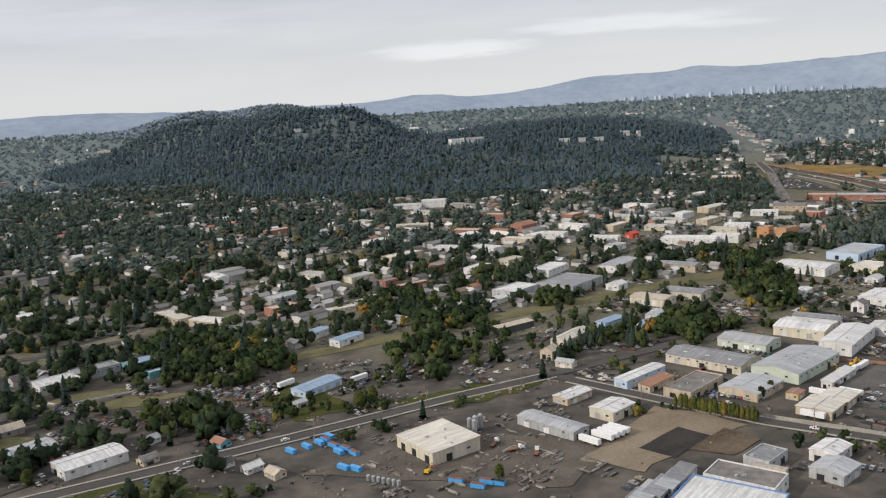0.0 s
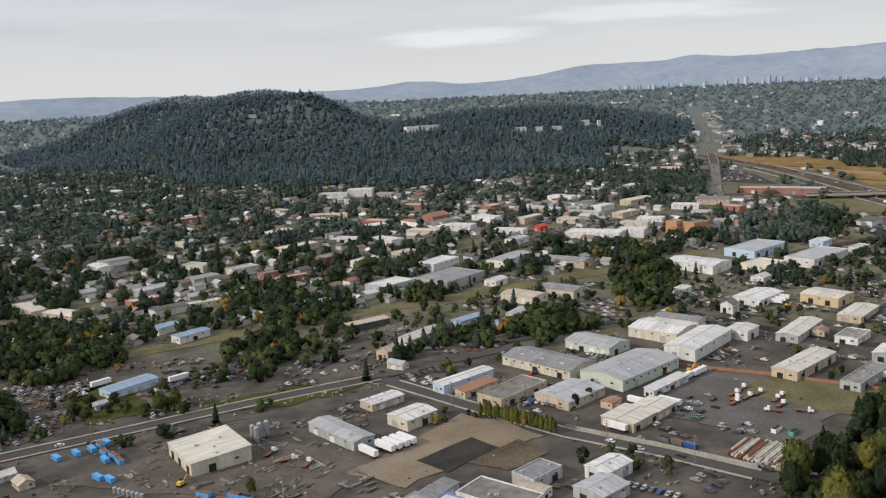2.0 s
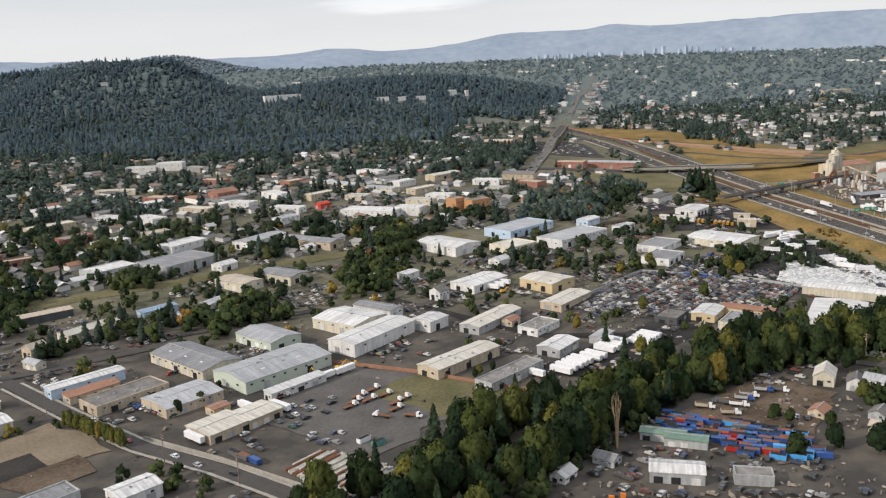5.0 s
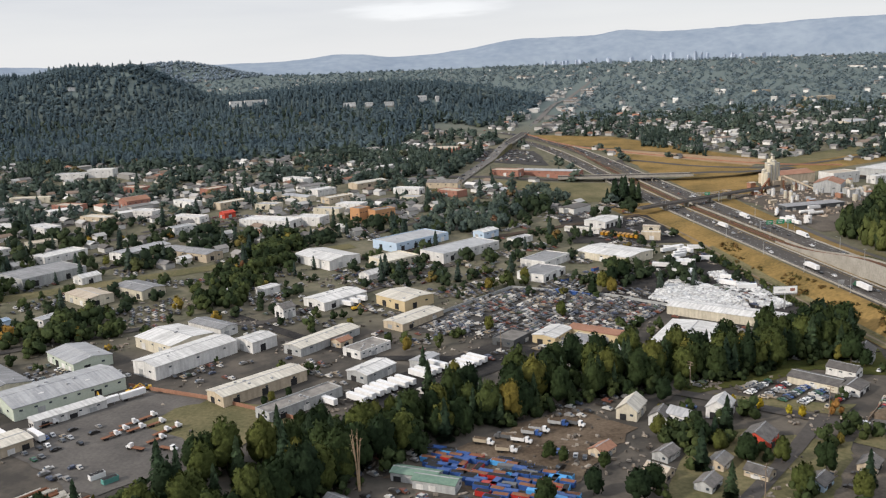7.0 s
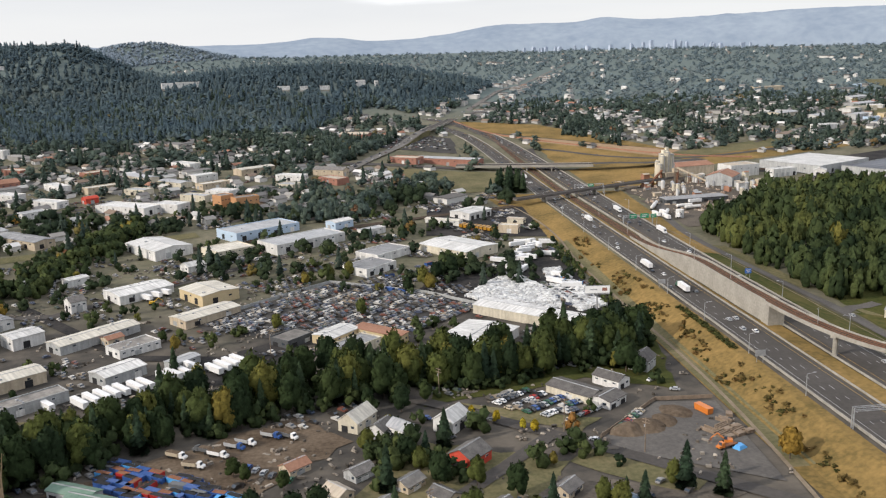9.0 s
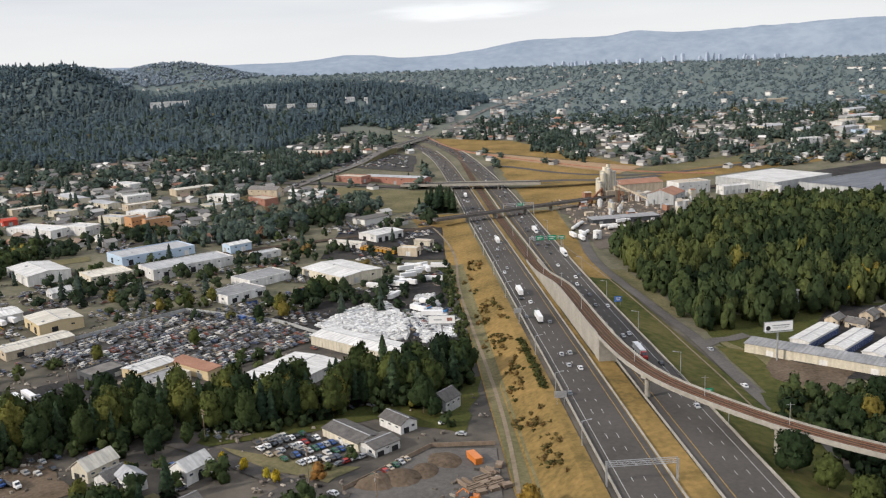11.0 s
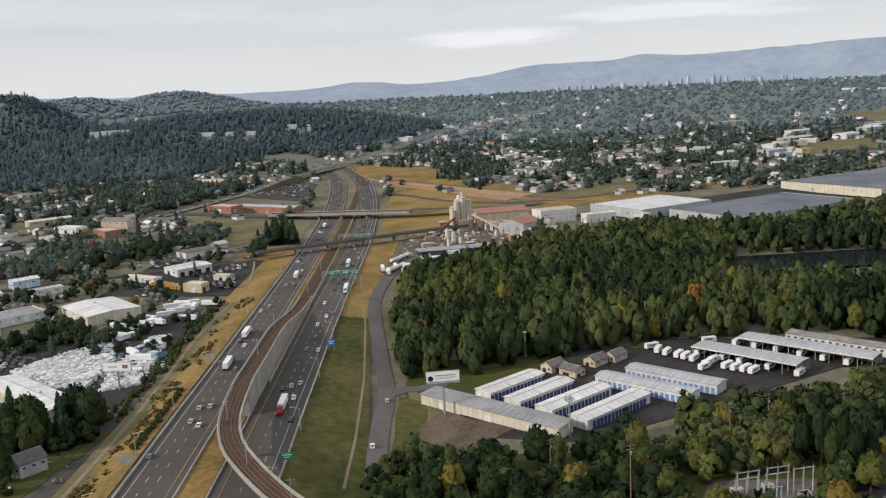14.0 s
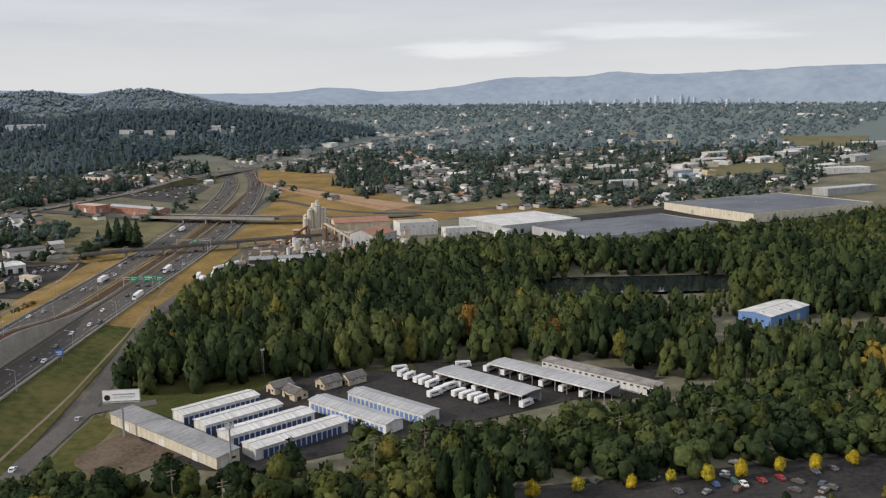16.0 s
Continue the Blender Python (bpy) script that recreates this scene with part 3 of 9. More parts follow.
def dashes(line, width, length, gap, offset, lift, heights=None):
    """Short painted bars along a line, one mesh."""
    g = Geo()
    pts = resample(line, 1.0)
    period = length + gap
    along, prev = 0.0, pts[0]
    start = None
    for p in pts:
        along += (p - prev).length
        prev = p
        if along % period < length:
            if start is None:
                start = p
        elif start is not None:
            d = (p - start).normalized()
            s = Vector((-d.y, d.x))
            q = [start + s * (offset + width / 2), start + s * (offset - width / 2), p + s * (offset - width / 2), p + s * (offset + width / 2)]
            k = len(g.v)
            g.v += [(v.x, v.y, (heights(v.x, v.y) if heights else lz(v.x, v.y)) + lift) for v in q]
            g.f.append((k, k + 1, k + 2, k + 3))
            start = None
    return g


# ---- freeway ----
def fz(x, y):
    return lz(462.0, y)


WEST = soften([(451.2, 120), (451.3, 300), (451.2, 450), (450.8, 600), (450, 700), (447, 800), (440, 880), (425, 950), (393, 1020), (345, 1090)])
EAST = soften([(472.3, 120), (472.3, 300), (472.6, 430), (474.5, 520), (476, 600), (475.5, 700), (470, 800), (462, 880), (446, 955), (412, 1035), (362, 1108)])
road("freeway_west", WEST, 12.6, M_ROAD, "three-lane asphalt freeway carriageway with painted lanes", 0.35, heights=fz)
road("freeway_east", EAST, 13.6, M_ROAD, "three-lane asphalt freeway carriageway with painted lanes", 0.35, heights=fz)
for nm, line, w in (("west", WEST, 12.6), ("east", EAST, 13.6)):
    for k, o in enumerate((-1.35, 1.35)):
        ob = part("lane_dashes_" + nm, dashes(line, 0.16, 2.2, 5.4, o + (0.6 if nm == "west" else -0.8), 0.41, fz), M_PAINT)
        tagged(ob, "white dashed lane line painted on asphalt", "road marking", kind="structure")
    inner = -1 if nm == "west" else 1
    ob = part("edge_line_" + nm, ribbon_geo(line, 0.16, 0.41, -inner * 4.6, heights=fz), M_PAINT)
    tagged(ob, "white painted edge line of the carriageway", "road marking", kind="structure")
    ob = part("yellow_line_" + nm, ribbon_geo(line, 0.17, 0.41, inner * 4.7, heights=fz), M_YELLOW)
    tagged(ob, "yellow painted inner edge line of the carriageway", "road marking", kind="structure")


def barrier(name, pts, height, width, label, base=0.2, heights=None, material=None):
    ob = part(name, ribbon_geo(pts, width, height + base, heights=heights, thick=height), material or M_CONC)
    return tagged(ob, label, "barrier", kind="structure")


def shifted(line, off, y0, y1):
    out = []
    pts = [Vector(p) for p in line]
    for i, p in enumerate(pts):
        d = (pts[min(len(pts) - 1, i + 1)] - pts[max(0, i - 1)]).normalized()
        if y0 <= p.y <= y1:
            out.append((p.x - d.y * off, p.y + d.x * off))
    return out


barrier("freeway_barrier_1", shifted(resample(WEST, 6), 6.6, 130, 900), 0.7, 0.3, "low concrete barrier along the outer freeway shoulder", heights=fz)
barrier("freeway_barrier_2", shifted(resample(WEST, 6), -6.7, 130, 900), 0.6, 0.3, "low concrete barrier along the freeway median", heights=fz)
barrier("freeway_barrier_3", shifted(resample(EAST, 6), 7.1, 130, 330), 0.6, 0.3, "low concrete barrier along the freeway median", heights=fz)
barrier("freeway_barrier_4", shifted(resample(EAST, 6), -7.1, 130, 900), 0.7, 0.3, "low concrete barrier along the outer freeway shoulder", heights=fz)
road("median_grass", [(460.5, 120), (460.3, 250), (459.8, 325)], 9.0, M_DRY, "dry yellow grass in the freeway median", 0.3, category="grass", heights=fz)
road("median_verge", [(458.9, 325), (459.0, 600), (457.5, 720)], 1.8, M_DRY, "dry yellow grass strip beside the rail tracks", 0.32, category="grass", heights=fz)
road("median_strip", [(466.3, 420), (467.5, 600), (466, 720)], 1.6, M_DRY, "dry yellow grass strip beside the rail tracks", 0.3, category="grass", heights=fz)
barrier("median_retaining_wall", [(465.9, 346), (466.1, 430), (466.3, 520), (466.5, 700)], 1.1, 0.3, "long concrete wall between rail tracks and freeway", heights=fz)

# Light-rail line: in the median, then on a curved viaduct over the carriageway.
RAIL = soften([(461.8, 900), (462.2, 720), (462.6, 600), (462.7, 433), (462.8, 357.7), (462.6, 316), (466.3, 286), (477.5, 263.5), (489, 246), (504, 230.5), (530, 211), (570, 189), (630, 165)])


def rail_z(x, y):
    base = fz(x, y)
    s = float(ease(480, 375, y)) if y > 300 else 1.0
    return base + 0.35 + 7.0 * s * s


track_bed = [p for p in RAIL if p[1] > 325]
viaduct_line = [p for p in RAIL if p[1] <= 332]
road("rail_ballast", track_bed, 4.4, M_BALLAST, "brown ballast bed of the light-rail tracks", 0.0, category="railway", heights=rail_z)
barrier("rail_ramp_wall_1", shifted(resample([p for p in RAIL if 318 < p[1] < 475], 6), -2.5, 0, 900), 7.6, 0.3, "tall concrete retaining wall of the rail ramp", base=0.5, heights=lambda x, y: rail_z(x, y) - 7.4)
barrier("rail_ramp_wall_2", shifted(resample([p for p in RAIL if 318 < p[1] < 475], 6), 2.5, 0, 900), 7.6, 0.3, "tall concrete retaining wall of the rail ramp", base=0.5, heights=lambda x, y: rail_z(x, y) - 7.4)

viaduct = thing("rail_viaduct", 0, 0, 0, 0, "curved concrete light-rail viaduct crossing the freeway", "viaduct", kind="structure")
part("deck", ribbon_geo(viaduct_line, 5.2, 0.0, heights=rail_z, thick=0.8, step=4), M_CONC, viaduct)
part("ballast", ribbon_geo(viaduct_line, 4.2, 0.06, heights=rail_z, step=4), M_BALLAST, viaduct, "brown gravel between the rails")
for o in (2.6, -2.6):
    part("parapet", ribbon_geo(viaduct_line, 0.25, 0.4, o, heights=rail_z, thick=1.0, step=4), M_CONC, viaduct)
for o in (-1.5, -0.6, 0.6, 1.5):
    part("rail", ribbon_geo(viaduct_line, 0.1, 0.2, o, heights=rail_z, thick=0.12, step=4), M_RUST, viaduct, "worn steel rail")
    ob = part("rail_track", ribbon_geo(track_bed, 0.1, 0.14, o, heights=rail_z, thick=0.12), M_RUST)
    tagged(ob, "worn steel rail on brown ballast", "rail", kind="structure")
for x, y in ((465.9, 289), (485, 253), (512, 224.6), (540, 205.5), (580, 185)):
    zt = rail_z(x, y)
    z0 = lz(x, y)
    part("pier", Geo().cyl(x, y, z0 - 0.5, 0.75, zt - z0 - 0.9, 12).box(x, y, zt - 1.55, 3.6, 1.6, 0.9, 0.6), M_CONC, viaduct)

part("abutment", Geo().box(462.75, 321, fz(462, 321) - 0.5, 5.4, 5.0, rail_z(462, 321) - fz(462, 321)), M_CONC, viaduct, "concrete end wall of the rail ramp")


def catenary_pole(x, y, z):
    t = thing("rail_mast", x, y, z, 0, "slim grey mast carrying the overhead rail wire", "mast", "masts along the rail line")
    part("pole", Geo().cyl(0, 0, 0, 0.09, 5.2, 8, 0.06), M_STEEL, t)
    part("arm", Geo().tube((-0.9, 0, 4.7), (0.9, 0, 4.7), 0.04), M_STEEL, t)


for x, y in ((462.1, 352), (461.8, 385), (462, 425), (462.3, 470), (462.5, 520), (464.6, 297), (474.3, 270), (486.4, 250.5), (500, 235)):
    catenary_pole(x, y, rail_z(x, y) + 0.02)

# verges and the service road
patch("verge_west", [(425, 200), (443, 200), (443, 470), (426, 470)], M_DRY, "steep bank of dry golden grass beside the freeway", 0.2, 16, "grass")
patch("bank_green", [(425.5, 235), (431, 235), (432, 470), (426.5, 470)], M_OLIVE, "olive green grass strip beside the bank path", 0.25, 14, "grass")
patch("verge_west_far", [(426, 470), (443, 470), (443, 600), (410, 600)], M_DRY, "bank of dry golden grass beside the freeway", 0.2, 12, "grass")
patch("verge_east", [(479.5, 190), (503, 190), (491.5, 425), (479.5, 425)], M_VERGE, "green mown grass beside the freeway with dry patches", 0.2, 16, "grass")
patch("verge_east_mid", [(479.5, 425), (491.5, 425), (490.5, 480), (479.5, 480)], M_DRY, "dry golden grass beside the freeway", 0.2, 8, "grass")
road("verge_track", [(482.8, 505), (490.3, 414.6), (493.2, 355), (493.8, 307), (493.2, 278.3)], 0.7, M_DIRT, "faint dirt track worn along the verge", 0.26, category="path")
road("storage_drive", [(500.5, 343.2), (506.6, 347.6), (511.1, 347.9), (518.1, 350.9)], 4.5, M_YARD, "grey asphalt drive into a storage yard", 0.28)
patch("verge_east_far", [(479.5, 480), (492, 480), (500, 600), (484, 600)], M_DRY, "worn grass beside the freeway", 0.2, 10, "grass")
road("bank_path", soften([(421, 196), (425, 235), (428, 279), (428.5, 322), (427.5, 376), (426.5, 432), (431, 491), (424, 560), (410, 600)]), 1.1, M_DIRT, "pale paved path along the freeway bank", 0.3, category="path")
road("service_road", soften([(505, 225), (501.5, 260), (499.6, 290), (499.4, 316), (500.9, 345), (498, 372), (495.2, 402), (491.5, 447), (493, 480), (500, 527), (520, 580)]), 5.0, M_YARD, "grey service road between grass and woodland", 0.3)
patch("infield_grass", [(381, 610), (440, 606), (440, 690), (350, 700)], M_OLIVE, "green and yellow grass inside the interchange", 0.25, 12, "grass", ragged=5.0)
patch("infield_east", [(486, 610), (535, 615), (540, 690), (488, 690)], M_DRY, "dry golden grass inside the interchange", 0.25, 12, "grass")
patch("parched_field", [(452, 905), (497, 835), (575, 735), (600, 760)], M_ORANGE, "parched orange-brown field beside the freeway", 0.3, 14, "grass")
patch("parched_field_far", [(446, 990), (458, 908), (600, 760), (520, 945)], M_DRY, "pale green and dry grass field beside the freeway", 0.32, 14, "grass")
patch("ramp_earth", [(486, 705), (560, 705), (575, 735), (490, 845)], M_DRY, "dry grass beside a freeway ramp", 0.24, 12, "ground", ragged=5.0)
barrier("noise_wall", soften([(440, 1000), (458, 900), (500, 838), (540, 790), (588, 735), (640, 712)]), 1.1, 0.4, "long rust-orange fence beside the freeway ramp", material=R_RUST)
road("ramp_road", soften([(480, 690), (478, 790), (490, 800), (540, 735), (600, 718), (720, 770), (860, 832), (1050, 930)]), 6.0, M_ROAD, "grey asphalt ramp road", 0.35)
patch("plant_verge", [(486, 690), (506, 640), (600, 690), (566, 722)], M_DRY, "dry golden grass behind the concrete plant", 0.17, 12, "grass", ragged=3.0)
patch("hall_apron", [(600, 655), (690, 610), (900, 720), (860, 770)], M_LOT, "grey asphalt apron round distribution halls", 0.12, 20)
patch("hall_field", [(585, 725), (600, 690), (800, 775), (760, 810)], M_DRY, "dry grass field behind distribution halls", 0.14, 20, "grass")
patch("far_verge", [(590, 722), (735, 788), (722, 816), (580, 745)], M_OLIVE, "dry grass strip beside the ramp road", 0.25, 20, "grass")


def bridge(name, p, q, z, width, thick, piers, label, rail_h=0.7, material=None):
    t = thing(name, 0, 0, 0, 0, label, "bridge", kind="structure")
    flat = lambda x, y: z
    part("deck", ribbon_geo([p, q], width, 0.0, heights=flat, thick=thick), material or M_CONC, t)
    part("roadway", ribbon_geo([p, q], width - 0.8, 0.05, heights=flat), M_ROAD, t)
    for o in (width / 2, -width / 2):
        part("parapet", ribbon_geo([p, q], 0.3, rail_h, o, heights=flat, thick=rail_h + thick), material or M_CONC, t)
    a = math.atan2(q[1] - p[1], q[0] - p[0])
    for f in piers:
        x, y = p[0] + (q[0] - p[0]) * f, p[1] + (q[1] - p[1]) * f
        part("pier", Geo().box(x, y, lz(x, y) - 1, 0.9, width * 0.8, z - thick - lz(x, y) + 1, a), M_CONC, t)
    return t


bridge("rail_bridge", (424, 561), (545, 622), 9.6, 4.2, 1.1, (0.16, 0.30, 0.46, 0.60), "dark steel railway bridge over the freeway", 0.35, surf("weathered_girder", (0.085, 0.078, 0.072), (0.14, 0.125, 0.115), 0.3, 0.8))
bridge("road_bridge", (408, 708), (506, 686), 11.2, 11.0, 1.3, (0.36, 0.52, 0.7), "concrete road bridge over the freeway", 0.45)
road("bridge_road_west", [(300, 716), (352, 715), (408, 708)], 10.5, M_ROAD, "asphalt street leading to the bridge", 0.4)
road("bridge_road_east", [(506, 686), (545, 690), (600, 716)], 10.0, M_ROAD, "asphalt street leading from the bridge", 0.4, heights=lambda x, y: lz(x, y) + 4.5 * float(ease(600, 506, x)))
road("rail_embankment", [(250, 480), (330, 512), (424, 561)], 5.0, M_BALLAST, "railway embankment of brown ballast", 0.5, category="railway")
road("rail_embankment_east", [(545, 622), (600, 648), (700, 690)], 5.0, M_BALLAST, "railway embankment of brown ballast", 0.5, category="railway")
bridge("arterial_bridge", (402, 896), (444, 1018), 21.4, 8.8, 1.2, (0.25, 0.5, 0.75), "concrete overpass carrying a wide avenue", 0.6)


def avenue_z(x, y):
    """The avenue climbs to its overpass and comes down again behind it."""
    up = float(ease(800, 890, y)) * (1 - float(ease(1022, 1120, y)))
    return lz(x, y) + (21.0 - lz(x, y)) * up


ob = part("avenue_embankment", ribbon_geo([(366, 795), (402, 896)], 9.8, 0.0, heights=avenue_z, thick=7.0), M_OLIVE)
tagged(ob, "grassy embankment below an avenue", "embankment", kind="structure")
ob = part("avenue_embankment_far", ribbon_geo([(444, 1018), (480, 1125)], 9.0, 0.0, heights=avenue_z, thick=7.0), M_OLIVE)
tagged(ob, "grassy embankment below an avenue", "embankment", kind="structure")
road("avenue", [(322, 672), (345, 738), (372, 812), (401, 893)], 8.6, M_AVENUE, "straight wide asphalt avenue running to the city", 0.5, step=8, heights=avenue_z)
road("avenue_far", [(445, 1021), (616, 1531), (830, 2170), (1057, 2848)], 7.5, M_AVENUE, "straight wide asphalt avenue running to the city", 0.5, step=12, heights=avenue_z)

# streets of the industrial quarter
road("street_1", [(-210, 215), (-55, 285), (-22, 301), (20, 322), (66, 342), (120, 368)], 5.2, M_ROAD, "asphalt street with pale sidewalks", 0.3)
for o in (3.6, -3.6):
    ob = part("sidewalk", ribbon_geo([(-150, 242), (-55, 285), (-22, 301), (20, 322), (62, 340)], 1.0, 0.42, o, thick=0.2), M_CONC)
    tagged(ob, "pale concrete sidewalk along the street", "sidewalk", kind="structure")
road("street_2", soften([(60, 342), (95, 301), (122, 272), (146, 253), (168, 232), (200, 205), (250, 160)]), 5.2, M_ROAD, "asphalt street between industrial yards", 0.32)
for o in (3.3, -3.3):
    ob = part("sidewalk", ribbon_geo([(68, 332), (95, 301), (122, 272), (146, 253), (166, 234)], 0.9, 0.42, o, thick=0.2), M_CONC)
    tagged(ob, "pale concrete sidewalk along the street", "sidewalk", kind="structure")
road("street_3", soften([(315, 305), (330, 298), (350, 285), (366, 270), (384, 254), (400, 239), (430, 210)]), 4.6, M_ROAD, "asphalt street between houses and car lots", 0.3)
road("street_4", [(376, 262), (361, 246), (349, 234), (330, 215)], 4.0, M_ROAD, "narrow asphalt side street", 0.32)
road("rail_corridor", [(-60, 385), (32, 424), (146, 468), (208, 493), (250, 510)], 11.0, M_OLIVE, "weedy grass strip along an old railway", 0.2, category="grass")
road("street_5", [(-260, 380), (-130, 440), (-20, 493), (60, 532), (150, 575), (300, 650)], 5.5, M_ROAD, "asphalt street through the neighbourhood", 0.3, step=10)
road("street_6", [(110, 372), (165, 392), (215, 390), (265, 432), (300, 462)], 4.5, M_ROAD, "asphalt yard street between workshops", 0.3)
road("street_7", [(200, 402), (255, 340), (300, 330)], 5.0, M_LOT, "asphalt yard street between workshops", 0.28)

patch("field_lawn", [(-112, 262), (-76, 268), (-52, 248), (-98, 236)], M_GRASS, "green mown lawn beside the street", 0.2, 8, "grass", ragged=5.0)
patch("lawn_strip", [(-4, 322), (36, 338), (58, 330), (20, 312)], M_GRASS, "green grass beside the street", 0.2, 8, "grass", ragged=5.0)
patch("worn_lawn", [(-60, 346), (-42, 358), (-16, 320), (-38, 308)], M_GRASS, "green grass behind a small workshop", 0.2, 8, "grass", ragged=4.0)
patch("junk_lot", [(-88, 349), (-68, 366), (-47, 351), (-67, 324)], M_BROWN, "brown dirt lot strewn with old cars", 0.2, 8, ragged=4.0)
patch("verge_lawn", [(-160, 352), (-120, 368), (-85, 352), (-115, 338)], M_OLIVE, "worn grass beside a fenced car park", 0.2, 8, "grass", ragged=5.0)
patch("long_verge", [(-210, 300), (-170, 322), (-120, 312), (-150, 288)], M_OLIVE, "worn grass verge", 0.2, 8, "grass", ragged=5.0)
patch("wood_edge_grass", [(506, 338), (522, 334), (600, 380), (506, 372)], M_GRASS, "rough green grass at the wood's edge", 0.14, 10, "grass", ragged=2.0)
patch("billboard_grass", [(507, 296), (528, 290), (516, 332), (507, 350)], M_OLIVE, "worn olive grass below a billboard", 0.16, 8, "grass", ragged=2.0)
# Rough grass whose dark tone also paints in the shade of the trees.
patch("house_lawn", [(395, 297), (418, 284), (425.5, 326), (394, 318)], M_GRASS, "green rough grass beside the house, dark for tree shade", 0.16, 10, "grass", ragged=3.0)
# Dark strip in the grass colour, standing in for shaded ground at the belt.
patch("rough_grass_belt", [(345, 284), (396, 298), (394, 318), (350, 298)], M_GRASS, "dark strip standing in for shade before the tree belt", 0.15, 10, "grass", ragged=2.0)
patch("roadside_grass", [(502.4, 268), (516, 268), (512, 336), (503.8, 342)], M_VERGE, "patchy green grass beside the service road", 0.185, 10, "grass", ragged=0.8)
patch("roadside_earth", [(501.5, 374), (507, 374), (502, 446), (494.5, 446)], M_OLIVE, "worn grass between service road and woodland", 0.2, 10, "grass", ragged=0.8)
patch("near_grass", [(481, 150), (600, 150), (606, 288), (498, 300)], M_GRASS, "green rough grass below the viaduct", 0.12, 12, "grass")
patch("house_lawns", [(318, 225), (352, 205), (376, 246), (344, 262)], M_OLIVE, "worn lawns between small houses", 0.14, 10, "grass", ragged=4.0)
patch("truck_lot", [(352, 214), (392, 212), (410, 226), (372, 240)], M_GRAVEL, "worn gravel lot with parked trucks and boats", 0.18, 10, ragged=3.0)
patch("school_lot", [(352, 800), (418, 782), (424, 872), (384, 892)], M_ASPHALT, "asphalt car park behind a brick school", 0.3, 10, ragged=4.0)
patch("corner_lawn", [(376, 246), (398, 226), (406, 234), (384, 252)], M_OLIVE, "worn lawn beside the street corner", 0.16, 8, "grass", ragged=2.0)
patch("dealer_grass", [(355, 285), (366, 272), (384, 262), (390, 268)], M_OLIVE, "olive grass strip before a dealer lot", 0.16, 8, "grass", ragged=2.0)
patch("gravel_yard", [(-32, 262), (46, 236), (70, 264), (8, 292)], M_GRAVEL, "brown gravel yard with stored materials", 0.2, 10, ragged=5.0)
patch("dirt_pad", [(54, 254), (70, 243), (114, 272), (92, 296)], M_DIRT, "bare tan dirt lot", 0.22, 10, ragged=3.0)
patch("brown_pad", [(88, 256), (100, 248), (114, 259), (106, 270)], M_BROWN, "brown stripped earth beside fresh blacktop", 0.25, 6, ragged=1.0)
patch("blacktop_pad", [(74, 259.5), (83, 250), (99.5, 265), (92, 274.5)], M_BLACKTOP, "dark fresh blacktop laid on the dirt lot", 0.27, 6, ragged=0.5)
patch("gravel_lot", [(146, 290), (176, 328), (232, 292), (186, 252)], M_YARD, "grey-brown gravel lot with parked trucks", 0.2, 12, ragged=5.0)
patch("lot_grass", [(188, 296), (206, 314), (238, 290), (212, 270)], M_OLIVE, "olive grass at the corner of a gravel lot", 0.26, 8, "grass", ragged=5.0)
patch("dirt_yard", [(258, 250), (311, 284), (326, 268), (292, 226)], M_BROWN, "brown dirt yard with parked trucks", 0.2, 10, ragged=5.0)
patch("digger_lot", [(384, 254), (408, 277), (424, 275), (421, 229)], M_YARD, "grey gravel lot with heaps of earth", 0.2, 8)
patch("storage_asphalt", [(512, 312), (552, 300), (668, 362), (560, 378)], M_LOT, "dark asphalt of a storage yard", 0.2, 12)
patch("storage_yard", [(600, 345), (655, 345), (668, 370), (590, 384)], M_LOT, "dark asphalt vehicle yard", 0.22, 10)
patch("billboard_dirt", [(509, 312), (521, 297), (536, 313), (517, 328)], M_BROWN, "bare brown dirt below a billboard", 0.235, 6, ragged=3.0)
patch("car_park", [(600, 236), (800, 236), (800, 318), (604, 287)], M_LOT, "dark asphalt car park with planted rows", 0.2, 14)
patch("bus_yard", [(365, 490), (425, 482), (428, 560), (372, 560)], M_LOT, "asphalt yard of a bus depot", 0.24, 10)
patch("recycling_yard", [(352, 400), (400, 335), (424, 350), (420, 460)], M_LOT, "asphalt yard heaped with bales", 0.24, 10, ragged=5.0)
patch("wreck_yard", [(268, 372), (318, 412), (375, 374), (318, 338)], M_ASPHALT, "oily asphalt of a wrecking yard", 0.22, 10, ragged=5.0)
patch("trailer_yard", [(240, 305), (300, 348), (318, 335), (262, 292)], M_LOT, "asphalt yard with parked white trailers", 0.22, 8)
patch("plant_yard", [(501, 488), (518, 488), (610, 600), (500, 562)], M_GRAVEL, "dusty gravel yard beside tanks and trailers", 0.22, 12, ragged=3.0)
patch("mill_yard", [(505, 560), (560, 575), (600, 640), (500, 650)], M_GRAVEL, "dusty gravel yard of a concrete plant", 0.24, 10, ragged=5.0)
patch("far_field", [(850, 880), (935, 905), (985, 1000), (900, 985)], M_OLIVE, "green and dry open field among houses", 0.4, 10, "grass", ragged=5.0)
patch("far_field_2", [(1045, 1110), (1160, 1190), (1300, 1430), (1165, 1441)], M_OLIVE, "open grass field far away", 0.6, 10, "grass")
patch("pond_bed", [(655, 480), (742, 484), (742, 512), (655, 508)], M_BROWN, "muddy bed of a pond", 0.05, 14)
ob = part("pond", Geo().add([(650, 478, 2.2), (750, 480, 2.2), (750, 516, 2.2), (650, 514, 2.2)], [(0, 1, 2, 3)]), M_WATER)
tagged(ob, "dark still pond among trees", "pond", kind="structure")

